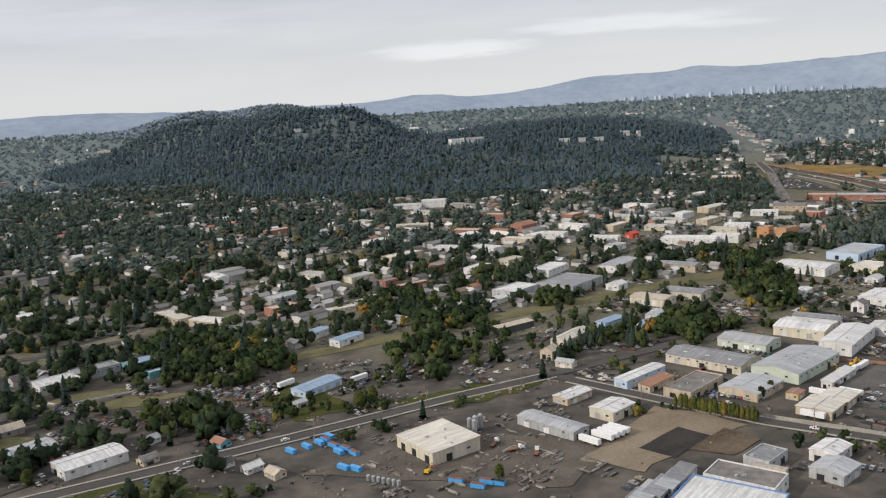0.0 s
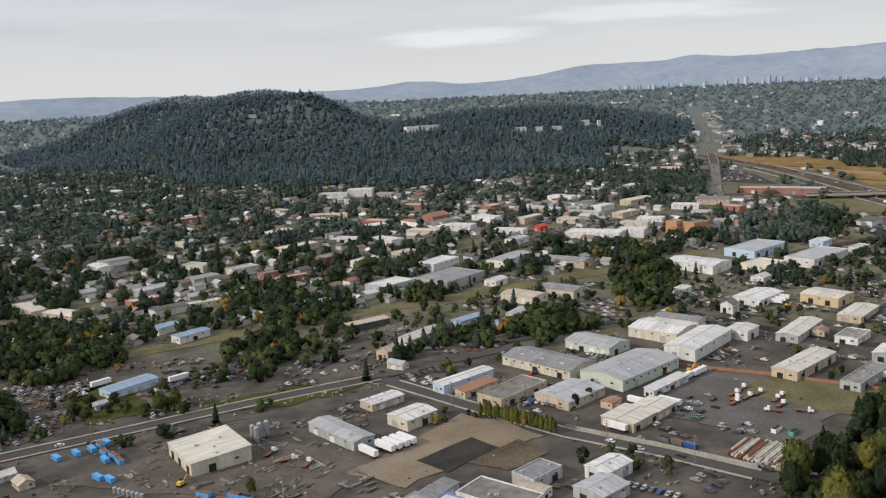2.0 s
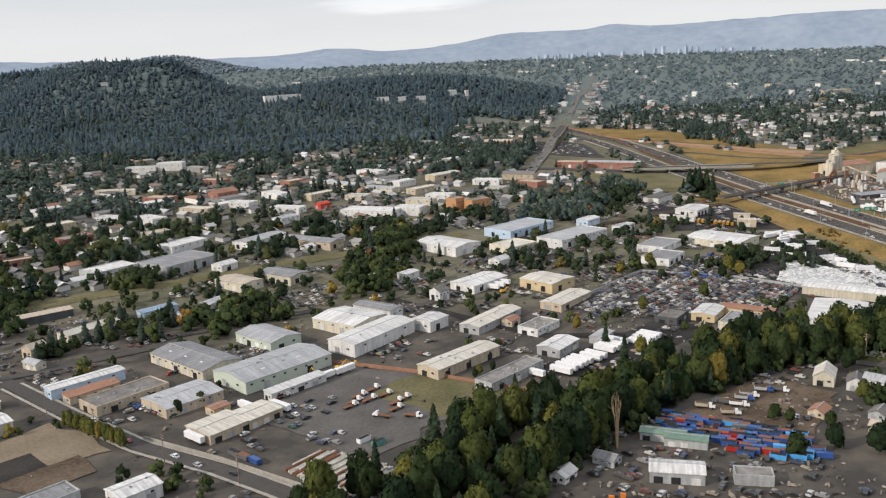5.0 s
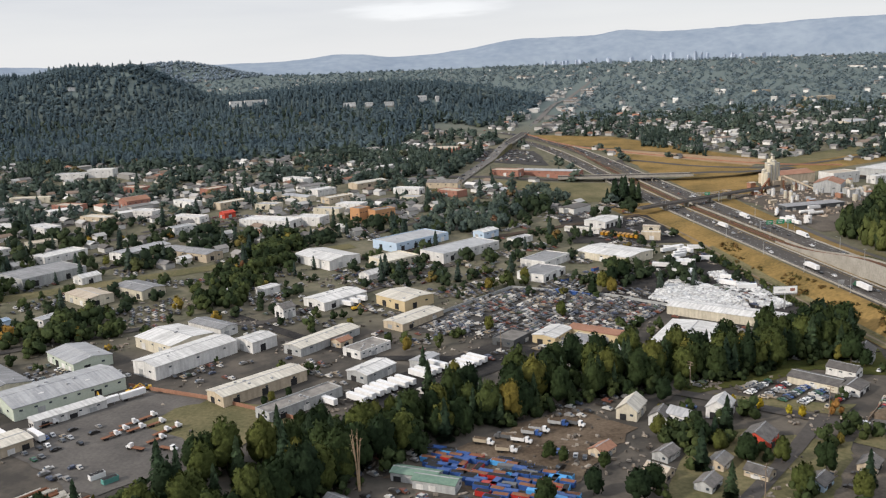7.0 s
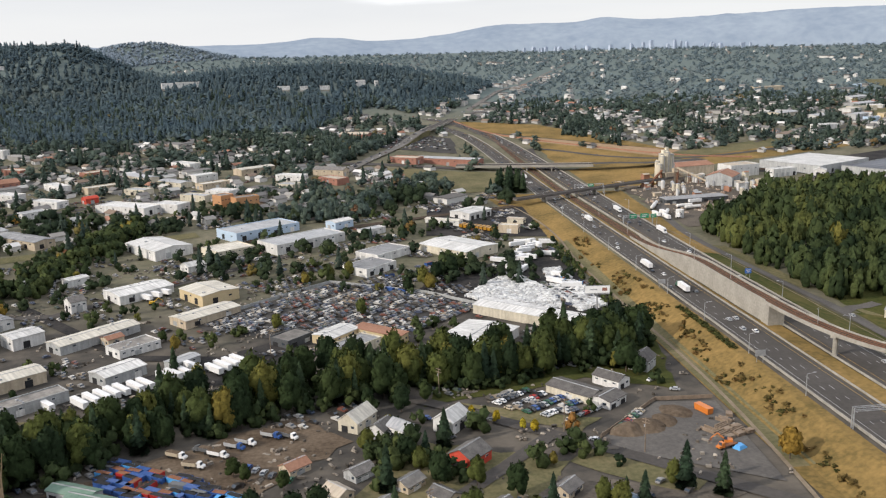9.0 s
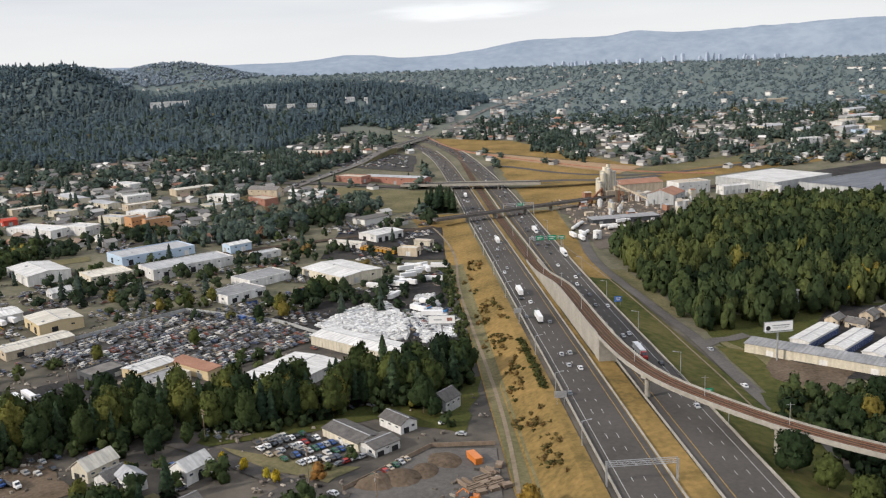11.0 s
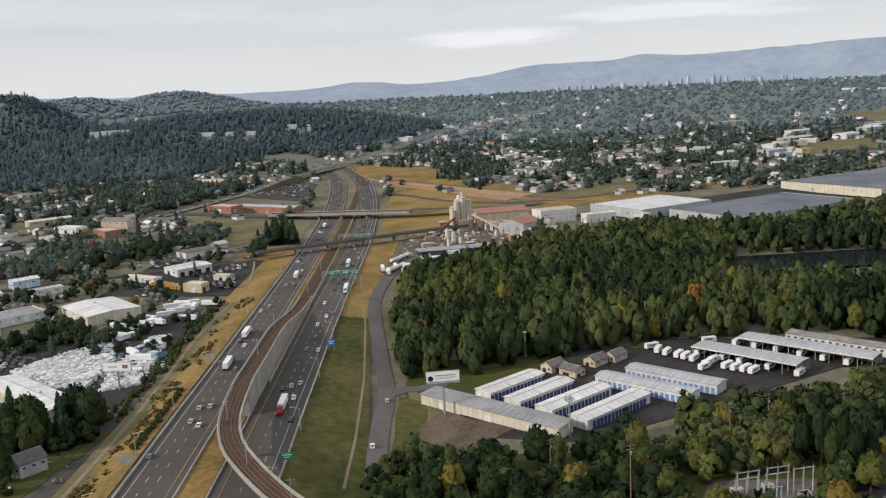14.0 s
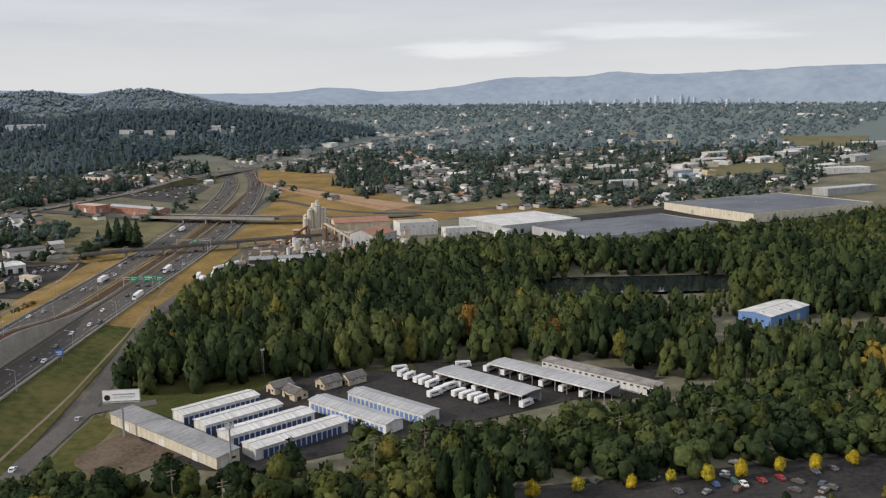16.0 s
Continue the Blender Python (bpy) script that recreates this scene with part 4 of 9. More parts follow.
# ---- far ridge and sky line ----
EYE_MID = Vector((300, 55, 98))


def ridge_rise(deg):
    r = 14 + 23 * float(ease(2, 14, deg)) + 5 * float(ease(14, 28, deg))
    for c, s, amp in ((-0.9, 1.6, 9), (16.9, 0.9, 7), (9.9, 1.5, 5), (-22.5, 4.0, 8), (29, 3, 4), (40, 6, 6), (-40, 8, 5)):
        r += amp * math.exp(-0.5 * ((deg - c) / s) ** 2)
    r += 1.6 * noise.noise((deg * 0.9, 0, 0)) + 0.8 * noise.noise((deg * 3.1, 5, 0))
    return r


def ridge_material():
    # Haze is put into the colour, and emission makes the ridge glow pale.
    m = surf("ridge_haze_glow", (0.145, 0.178, 0.225), (0.195, 0.228, 0.270), 0.004, 1.0, fine=6, spec=0.0)
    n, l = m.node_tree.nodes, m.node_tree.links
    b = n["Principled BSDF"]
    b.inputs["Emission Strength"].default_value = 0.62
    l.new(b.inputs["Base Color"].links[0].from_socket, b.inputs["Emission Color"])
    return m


g = Geo()
cols, lays = 260, 7
for i in range(cols + 1):
    deg = -62 + 130 * i / cols
    for j in range(lays):
        f = j / (lays - 1)
        r = 4345 + 335 * f
        zt = 98 + 2.95 * ridge_rise(deg)
        fold = 9 * noise.noise((deg * 1.2, f * 3, 9)) * (1 - f)
        z = 55 + (zt - 55) * (f ** 0.6) + fold
        g.v.append((EYE_MID.x + r * math.sin(radians(deg)), EYE_MID.y + r * math.cos(radians(deg)), z))
for i in range(cols):
    for j in range(lays - 1):
        k = i * lays + j
        g.f.append((k, k + lays, k + lays + 1, k + 1))
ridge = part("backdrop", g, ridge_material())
for p in ridge.data.polygons:
    p.use_smooth = True
tagged(ridge, "long hazy blue-grey ridge on the horizon", "hills", kind="structure")


# ---- buildings ----
BUILT = {}


def building(label, x, y, w, d, yaw, h, roof="gable", wall=W_WHITE, top=R_WHITE, rise=None, doors=2, windows=4, vents=3, skylights=0,
             door_mat=None, name="workshop", category="industrial building", group="", trim=True, end_door=True, z=None):
    """A shed, shop or warehouse: ridge along its length, openings on the sides that face the streets."""
    z = lz(x, y) if z is None else z
    claim(x, y, w, d, yaw)
    t = thing(name, x, y, z, yaw, label, category, group)
    rise = (d * 0.07 if roof == "gable" else 0.0) if rise is None else rise
    sign = -1 if yaw % 180 < 90 else 1
    if roof == "gable":
        part("wall", Geo().walls(w, d, h, rise, -0.6), wall, t)
        part("roof", Geo().gable(0, 0, h + 0.02, w + 0.5, d + 0.5, rise * (d + 0.5) / d, 0.18), top, t)
        if trim:
            part("ridge_cap", Geo().box(0, 0, h + rise + 0.21, w + 0.5, 0.35, 0.09), R_LIGHT, t)
    elif roof == "shed":
        g = Geo()
        lo, hi = (h, h + rise) if sign < 0 else (h + rise, h)
        g.add([(-w / 2, -d / 2, -0.6), (w / 2, -d / 2, -0.6), (w / 2, d / 2, -0.6), (-w / 2, d / 2, -0.6),
               (-w / 2, -d / 2, lo), (w / 2, -d / 2, lo), (w / 2, d / 2, hi), (-w / 2, d / 2, hi)],
              [(3, 2, 1, 0), (4, 5, 6, 7), (0, 1, 5, 4), (1, 2, 6, 5), (2, 3, 7, 6), (3, 0, 4, 7)])
        part("wall", g, wall, t)
        e = 0.25
        q = [(-w / 2 - e, -d / 2 - e, lo + 0.03), (w / 2 + e, -d / 2 - e, lo + 0.03), (w / 2 + e, d / 2 + e, hi + 0.03), (-w / 2 - e, d / 2 + e, hi + 0.03)]
        part("roof", Geo().add(q + [(a_, b_, c_ + 0.18) for a_, b_, c_ in q], [(3, 2, 1, 0), (4, 5, 6, 7), (0, 1, 5, 4), (1, 2, 6, 5), (2, 3, 7, 6), (3, 0, 4, 7)]), top, t)
    else:
        part("wall", Geo().box(0, 0, -0.6, w, d, h + 0.55), wall, t)
        part("roof", Geo().box(0, 0, h - 0.04, w - 0.5, d - 0.5, 0.1), top, t)
        g = Geo()
        for sx, sy, px, py in ((w, 0.28, 0, -d / 2 + 0.13), (w, 0.28, 0, d / 2 - 0.13), (0.28, d - 0.54, -w / 2 + 0.13, 0), (0.28, d - 0.54, w / 2 - 0.13, 0)):
            g.box(px, py, h - 0.05, sx + 0.02, sy, 0.45)
        part("parapet", g, wall, t)
    rnd = random.Random(int(x * 7 + y * 13))

    def roof_z(py):
        if roof == "gable":
            return h + 0.2 + rise * (1 - abs(py) / (d / 2))
        if roof == "shed":
            return h + 0.2 + rise * (0.5 + (-sign * py) / d)
        return h + 0.06

    for i in range(min(vents, 4) if y < 430 else min(vents, 1)):
        px, py = rnd.uniform(-0.42, 0.42) * w, rnd.uniform(-0.35, 0.35) * d
        s = rnd.uniform(0.5, 1.0)
        part("roof_vent", Geo().box(px, py, roof_z(py) - 0.12, s, s * rnd.uniform(0.7, 1.3), 0.55, 0, 0.9), rnd.choice((M_STEEL, R_LIGHT)), t)
    for i in range(skylights):
        px = (-0.5 + (i + 0.7) / (skylights + 0.4)) * w
        py = sign * d * 0.24
        q = [(px - 0.8, py - 0.35), (px + 0.8, py - 0.35), (px + 0.8, py + 0.35), (px - 0.8, py + 0.35)]
        part("skylight", Geo().add([(a_, b_, roof_z(b_) + 0.05) for a_, b_ in q], [(0, 1, 2, 3)]), W_WHITE, t, "pale plastic skylight")
    side = sign * (d / 2 + 0.05)
    dh = min(h * 0.62, 2.6)
    step = w / (doors + 0.001) if doors else 0
    for i in range(doors):
        px = -w / 2 + (i + 0.5) * step + rnd.uniform(-0.1, 0.1) * step
        # On open bays a dark panel paints the shade inside.
        part("roller_door", Geo().box(px, side, 0.02, min(2.3, step * 0.5), 0.1, dh), door_mat or rnd.choice((W_GREY, M_DARK, W_WHITE)), t)
    windows = min(windows, 4) if y > 560 else windows
    for i in range(windows):
        px = -w / 2 + (i + 0.5) * w / windows
        win = part("window", Geo().box(px, side, h * 0.66, 0.95, 0.12, min(0.55, h * 0.16)), M_GLASS, t)
        if y < 400 and w < 30:
            part("window_frame", Geo().box(px, side - sign * 0.02, h * 0.66 - 0.08, 1.15, 0.1, min(0.55, h * 0.16) + 0.16), W_WHITE, win)
    if end_door:
        part("end_door", Geo().box(-w / 2 - 0.05, d * 0.16, 0.02, 0.1, min(2.2, d * 0.3), dh), door_mat or rnd.choice((W_GREY, M_DARK)), t)
        part("window", Geo().box(-w / 2 - 0.05, -d * 0.25, h * 0.5, 0.1, min(1.2, d * 0.16), 0.6), M_GLASS, t)
    return t


B = building
# quarter by the first street
B("cream metal workshop with pale roof and open bay", 11.5, 273, 21, 18.5, 121, 4.2, "shed", W_CREAM, R_CREAM, 0.8, doors=3, windows=0, vents=8, door_mat=M_DARK)
B("long grey corrugated shed beside a dirt lot", 51, 282, 25, 8, 128, 3.0, "gable", W_GREY, R_LIGHT, doors=3, windows=3)
B("low brown workshop with white metal roof", 64, 310, 14, 7, 38, 2.5, "gable", W_TAN, R_WHITE, doors=2, windows=3)
B("white metal workshop with cream front", 74, 291, 13, 10, 40, 3.5, "gable", W_CREAM, R_WHITE, doors=1, windows=3, vents=1)
B("long white metal warehouse with a row of small windows", -103, 283, 21, 12, 40, 3.2, "gable", W_WHITE, R_WHITE, doors=0, windows=4, vents=1)
B("white metal shop with pale blue roof", -127, 297, 14, 11, 42, 3.0, "gable", W_PALEBLUE, R_LIGHT, doors=2, windows=3, vents=1)
B("white flat-roofed office block with terraces", -146, 374, 17, 13, 38, 3.6, "flat", W_WHITE, R_WHITE, doors=1, windows=6, vents=4)
B("grey flat-roofed office wing", -134, 388, 20, 9, 40, 3.4, "flat", W_GREY, R_GREY, doors=0, windows=7, vents=4)
B("teal metal shop with green roof", -116, 392, 12, 8, 42, 3.8, "gable", W_TEAL, R_BLUE, doors=1, windows=2, vents=0)
B("low teal-trimmed kiosk beside a fence", -106, 380, 7, 4, 42, 2.4, "flat", W_TEAL, R_WHITE, doors=0, windows=2, vents=0)
B("white warehouse at the edge of a car park", -190, 335, 16, 14, 40, 3.2, "gable", W_WHITE, R_WHITE, doors=1, windows=3)
B("small blue-roofed garage workshop on a lawn", -33, 345, 20, 8.5, 48, 2.8, "gable", W_PALEBLUE, R_BLUE, doors=4, windows=0, vents=0, door_mat=W_GREY)
B("small grey outbuilding on a lawn", -38, 326, 4.5, 3.5, 40, 2.0, "gable", W_GREY, R_LIGHT, 0.8, doors=1, windows=0, vents=0, category="shed", name="shed")
B("white barn with pale blue metal roof", -38, 422, 12, 7, 50, 3.0, "gable", W_WHITE, R_BLUE, doors=1, windows=2, vents=0)
B("white barn with pale blue roof among trees", -23, 408, 16, 7, 46, 3.0, "gable", W_WHITE, R_BLUE, doors=1, windows=2, vents=0)
B("small white shed among trees", -62, 410, 6, 6, 46, 3.0, "gable", W_WHITE, R_WHITE, doors=1, windows=1, vents=0, name="shed", category="shed")
B("flat white-roofed warehouse with blue loading bay", 85, 213.5, 26, 18, 140, 4.0, "flat", W_BLUE, R_WHITE, doors=3, windows=2, vents=5)
B("brown tar-roofed warehouse with parapet", 94.8, 226.4, 20, 11.5, 138, 4.0, "flat", W_WHITE, R_TAR, doors=2, windows=2, vents=3)
B("dark grey flat-roofed metal workshop", 107, 241, 12, 8, 40, 3.2, "flat", W_GREY, R_GREY, doors=2, windows=2, vents=2)
B("grey metal gabled workshop in a row", 122, 229, 11, 10, 38, 3.0, "gable", W_GREY, R_LIGHT, 1.0, doors=2, windows=2, vents=1)
B("white-roofed workshop in a row", 127, 241, 11, 8, 38, 3.4, "gable", W_WHITE, R_WHITE, 0.8, doors=2, windows=2, vents=2)
B("small rusty-roofed lean-to beside a workshop", 104.5, 232.5, 9, 4.5, 138, 2.4, "gable", W_WHITE, R_TAN, doors=1, windows=0, vents=0)
for x, y, w, d, tm in ((79.2, 234.6, 5.0, 12.0, R_GREY), (75.2, 230.2, 5.0, 12.4, R_LIGHT), (70.8, 226.8, 5.0, 13.0, R_GREY), (66.0, 223.6, 5.0, 14.0, R_LIGHT), (61.6, 219.6, 5.0, 14.0, R_GREY)):
    B("low open shed with grey ribbed roof", x, y, d, w, 50, 2.6, "shed", W_GREY, tm, 0.35, doors=2, windows=0, vents=0, name="shed", category="shed", group="ribbed sheds")
# row along the second street
B("long blue-walled warehouse with white roof", 94, 325, 25, 6, 38, 3.5, "gable", W_PALEBLUE, R_WHITE, doors=3, windows=3, vents=0)
B("low red-brown roofed shop", 98, 317, 17, 5, 40, 2.4, "shed", W_TAN, R_RUST, 0.5, doors=2, windows=3, vents=1)
B("flat tar-roofed workshop with rooftop vents", 110, 310, 25, 11, 42, 3.0, "flat", W_TAN, R_TAR, doors=2, windows=5, vents=7)
B("broad workshop with grey gable roof and dark windows", 129, 303, 20, 15, 40, 3.0, "gable", W_TAN, R_LIGHT, 0.9, doors=2, windows=6, vents=2)
B("long pale green warehouse with grey metal roof", 128, 339, 33, 16, 131, 3.5, "gable", W_CREAM, R_GREY, 1.4, doors=3, windows=8, vents=4, skylights=3)
B("large pale green warehouse with grey metal roof", 156, 324, 35, 19, 39, 4.0, "gable", W_GREEN, R_LIGHT, 1.4, doors=2, windows=8, vents=5, skylights=2)
B("pale green shop with grey metal roof", 152, 359, 22, 14, 130, 3.5, "gable", W_GREEN, R_LIGHT, 1.2, doors=4, windows=2, vents=1)
B("long white lean-to shop with red awning", 164, 306, 22, 4, 40, 2.6, "shed", W_WHITE, R_WHITE, 0.4, doors=3, windows=4, vents=0)
B("small yellow shop with rust-red roof", 141, 293, 6, 4.5, 42, 2.2, "gable", W_YELLOW, R_RUST, doors=1, windows=1, vents=0)
B("flat pale warehouse behind parked cars", 143, 278, 14, 12, 42, 2.8, "gable", W_TAN, R_CREAM, 0.4, doors=3, windows=0, vents=0)
B("flat pale warehouse with white trailers", 153, 285, 12, 10, 42, 2.8, "gable", W_TAN, R_CREAM, 0.4, doors=3, windows=0, vents=0)
B("large white warehouse with plain metal walls", 191, 350, 34, 13, 46, 4.6, "gable", W_WHITE, R_WHITE, 1.0, doors=1, windows=3, vents=1)
B("white warehouse with cream walls and long roof", 183, 371, 22, 19, 136, 4.0, "gable", W_CREAM, R_WHITE, 1.1, doors=2, windows=3, vents=2)
B("plain white box warehouse building", 214, 362, 11, 9.5, 44, 4.0, "gable", W_WHITE, R_WHITE, 0.6, doors=1, windows=0, vents=0)
B("grey-roofed annex behind white warehouses", 195, 384, 20, 8, 136, 3.2, "gable", W_WHITE, R_GREY, 0.6, doors=1, windows=0, vents=2)
B("long tan warehouse with pale roof", 219, 317, 31, 9.5, 39, 3.5, "gable", W_TAN, R_CREAM, 0.7, doors=3, windows=3, vents=4, door_mat=M_DARK)
B("long flat grey warehouse with roof clutter", 233, 300, 27, 7, 40, 3.0, "flat", W_GREY, R_TAR, doors=3, windows=3, vents=8)
B("white metal shop with pale grey roof", 255, 323, 14, 9, 46, 3.0, "gable", W_GREY, R_WHITE, 0.8, doors=2, windows=2, vents=1)
B("flat-roofed white office with grey roof", 254, 348, 15, 9, 43, 2.6, "flat", W_WHITE, R_TAR, doors=1, windows=5, vents=4)
B("small blue-grey metal workshop", 273, 330, 10, 5, 48, 2.5, "gable", W_GREY, R_LIGHT, doors=1, windows=2, vents=0)
B("small rust-roofed cottage workshop", 245, 357, 6, 5, 45, 2.4, "gable", W_TAN, R_RUST, 0.9, doors=1, windows=1, vents=0)
B("long grey warehouse with pale roof", 238, 361, 30, 9, 46, 3.0, "gable", W_GREY, R_CREAM, 0.8, doors=2, windows=3, vents=3)
B("low tan workshop with pale roof", 273, 379, 24, 10, 44, 2.6, "gable", W_TAN, R_CREAM, 0.6, doors=2, windows=2, vents=3)
B("yellow-tan warehouse with cream roof", 271, 403, 18, 16, 128, 4.0, "gable", W_YELLOW, R_CREAM, 0.7, doors=2, windows=1, vents=2, door_mat=M_DARK)
B("white-roofed warehouse with skylights", 242, 412, 23, 14, 40, 3.0, "gable", W_WHITE, R_WHITE, 0.8, doors=2, windows=2, vents=3)
B("white warehouse with pale roof", 237, 479, 29, 19, 129, 4.0, "gable", W_WHITE, R_WHITE, 1.2, doors=3, windows=3, vents=2)
B("blue-walled flat warehouse with streaked roof", 281, 507, 37, 19, 38, 4.0, "flat", W_PALEBLUE, R_LIGHT, doors=4, windows=7, vents=8)
B("white flat warehouse with ribbed roof", 304, 480, 39, 17, 37, 4.0, "flat", W_WHITE, R_LIGHT, doors=3, windows=8, vents=6)
B("cream low shop with cluttered roof", 270, 471, 19, 16, 36, 3.0, "flat", W_CREAM, R_CREAM, doors=2, windows=6, vents=9)
B("white flat-roofed shop with garage doors", 342, 454, 22, 14, 44, 3.0, "flat", W_WHITE, R_GREY, doors=4, windows=3, vents=5)
B("white flat-roofed shop with blue bins in front", 335, 431, 19, 14, 46, 3.0, "flat", W_WHITE, R_GREY, doors=3, windows=2, vents=5, door_mat=M_DARK)
B("broad cream warehouse with pale roof", 377, 458, 30, 22, 130, 3.5, "gable", W_CREAM, R_WHITE, 0.8, doors=3, windows=3, vents=3)
B("white bus garage with open bays", 394, 535, 19, 14, 42, 3.6, "gable", W_WHITE, R_WHITE, 0.6, doors=4, windows=0, vents=1, door_mat=M_DARK)
B("long low white depot shed", 377, 517, 20, 5, 147, 2.5, "gable", W_WHITE, R_CREAM, doors=2, windows=4, vents=0)
B("tall tan metal box shed", 408, 494, 10, 6, 157, 4.0, "flat", W_TAN, R_CREAM, doors=1, windows=0, vents=0)
B("low metal shed with cream roof", 416, 516, 9, 5, 150, 2.6, "gable", W_CREAM, R_TAN, doors=1, windows=1, vents=0)
B("long white recycling shed beside bales", 391, 356, 45, 11, 137, 3.4, "gable", W_CREAM, R_WHITE, 0.7, doors=5, windows=0, vents=1, door_mat=W_CREAM)
B("broad white flat-roofed warehouse behind trees", 366, 333, 30, 19, 54, 3.2, "gable", W_WHITE, R_WHITE, 0.5, doors=2, windows=2, vents=5)
B("small white-roofed warehouse behind trees", 336, 319, 15, 9, 48, 3.0, "gable", W_WHITE, R_WHITE, 0.4, doors=1, windows=2, vents=1)
B("yellow workshop with white roof", 321, 347, 14, 9, 49, 3.0, "gable", W_YELLOW, R_WHITE, 0.6, doors=1, windows=2, vents=1)
B("long workshop with rust-red roof", 336, 345, 20, 5, 138, 3.0, "shed", W_YELLOW, R_RUST, 0.5, doors=2, windows=2, vents=0)
B("flat dark-roofed office block", 327, 335, 17, 9, 48, 2.8, "flat", W_CREAM, R_GREY, doors=1, windows=4, vents=3)
B("dark open carport with flat roof", 306, 347, 12, 9, 48, 2.6, "flat", W_DARK, R_TAR, doors=2, windows=0, vents=0)
# across the old railway
B("large warehouse with white roof section", 68, 473, 23, 15, 44, 4.2, "flat", W_GREY, R_WHITE, doors=1, windows=0, vents=4)
B("large warehouse with wide grey roof", 100, 481, 32, 24, 46, 4.2, "flat", W_GREY, R_GREY, doors=2, windows=0, vents=9)
B("pale warehouse with gabled front", 124, 470, 10, 8, 46, 3.0, "gable", W_WHITE, R_WHITE, 1.2, doors=1, windows=1, vents=0)
B("white flat store with roof units", 96, 520, 25, 13, 50, 3.5, "flat", W_WHITE, R_WHITE, doors=1, windows=5, vents=10)
B("cream workshop with shallow tan roof", 134, 437, 20, 12, 134, 3.5, "gable", W_CREAM, R_TAN, 0.7, doors=2, windows=1, vents=0)
B("cream workshop with grey roof and open bays", 154, 444, 22, 12, 136, 3.6, "gable", W_CREAM, R_GREY, 0.8, doors=3, windows=0, vents=1, door_mat=M_DARK)
B("pale grey warehouse beside the railway strip", 138, 519, 30, 12, 50, 3.5, "gable", W_WHITE, R_LIGHT, 0.8, doors=2, windows=4, vents=3)
B("long green-grey warehouse with windows", 166, 508, 36, 11, 140, 3.5, "gable", W_TAN, R_GREY, 0.8, doors=2, windows=5, vents=1)
B("white shop with flat roof and sign band", 55, 534, 18, 12, 50, 3.5, "flat", W_WHITE, R_WHITE, doors=1, windows=4, vents=5)
B("yellow-cream brick store with flat roof", 77, 550, 15, 9, 40, 3.5, "flat", W_CREAM, R_TAN, doors=1, windows=4, vents=3)
B("brown brick office with flat roof", 32, 548, 18, 11, 46, 4.2, "flat", W_BRICK, R_TAR, doors=0, windows=8, vents=4)
B("red brick corner store", -2, 515, 10, 7, 40, 3.6, "flat", W_BRICK, R_TAR, doors=1, windows=4, vents=2)
B("low row of brick shops", 12, 505, 20, 6, 32, 3.0, "flat", W_BRICK, R_TAN, doors=3, windows=4, vents=3)
B("open timber shed with pale roof", 57, 408, 21, 5, 31, 3.0, "shed", W_DARK, R_TAN, 0.4, doors=0, windows=0, vents=0, end_door=False)
B("arched pale greenhouse shed", 80, 386, 23, 8, 48, 2.6, "gable", W_CREAM, R_CREAM, 1.2, doors=0, windows=0, vents=0)
B("low workshop with blue metal roof", 103, 405, 16, 6, 40, 2.6, "gable", W_PALEBLUE, R_BLUE, doors=2, windows=2, vents=0)
B("low workshop with blue metal roof", 118, 397, 10, 6, 30, 2.6, "gable", W_WHITE, R_BLUE, doors=1, windows=1, vents=0)
B("white low workshop in a cluttered yard", 127, 410, 14, 6, 55, 2.8, "gable", W_WHITE, R_LIGHT, doors=2, windows=1, vents=1)
B("tan barn beside coloured machines", 66, 364, 7, 6, 50, 3.6, "gable", W_TAN, R_TAN, 1.6, doors=1, windows=1, vents=0)
B("small cream shop beside the street corner", 70, 350, 8, 4, 140, 2.4, "gable", W_CREAM, R_LIGHT, 1.0, doors=1, windows=2, vents=0)
B("long white supermarket block", 202, 574, 36, 15, 150, 4.0, "flat", W_WHITE, R_WHITE, doors=2, windows=6, vents=5)
B("white box store beside long supermarket", 226, 572, 18, 11, 150, 4.6, "flat", W_WHITE, R_WHITE, doors=1, windows=2, vents=3)
B("tall orange brick apartment block", 255, 575, 9, 8, 45, 7.5, "flat", W_ORANGE, R_TAR, doors=0, windows=5, vents=2, category="apartment block", name="apartment_block")
B("tall orange brick apartment block", 268, 570, 14, 8, 30, 7.0, "flat", W_ORANGE, R_TAR, doors=0, windows=6, vents=2, category="apartment block", name="apartment_block")
B("low white store with signs", 29, 449, 18, 6, 26, 2.6, "flat", W_WHITE, R_WHITE, doors=1, windows=5, vents=2)
B("grey school gym with flat roof", -62, 496, 20, 11, 45, 3.5, "flat", W_GREY, R_LIGHT, doors=1, windows=4, vents=2)
B("cream store behind a car park", -28, 462, 16, 6, 28, 2.8, "flat", W_CREAM, R_CREAM, doors=1, windows=4, vents=2)
B("small white shop behind parked trucks", 212, 432, 9, 6, 44, 2.8, "gable", W_WHITE, R_WHITE, doors=1, windows=1, vents=0)
B("small white shop among trees", 194, 428, 12, 7, 44, 2.8, "flat", W_WHITE, R_LIGHT, doors=1, windows=2, vents=2)
B("white arched fabric tent shed", 258, 446, 9, 7, 40, 2.2, "gable", W_WHITE, R_WHITE, 1.4, doors=0, windows=0, vents=0)
B("white two-storey house among workshops", 222, 396, 6, 6, 40, 4.2, "gable", W_WHITE, R_SHINGLE, 1.6, doors=1, windows=3, vents=0, name="house", category="house")
B("long red-brick school with blue metal roof", 405, 725, 53, 9, 146, 5.2, "gable", W_BRICK, R_LIGHT, 0.9, doors=1, windows=14, vents=3)
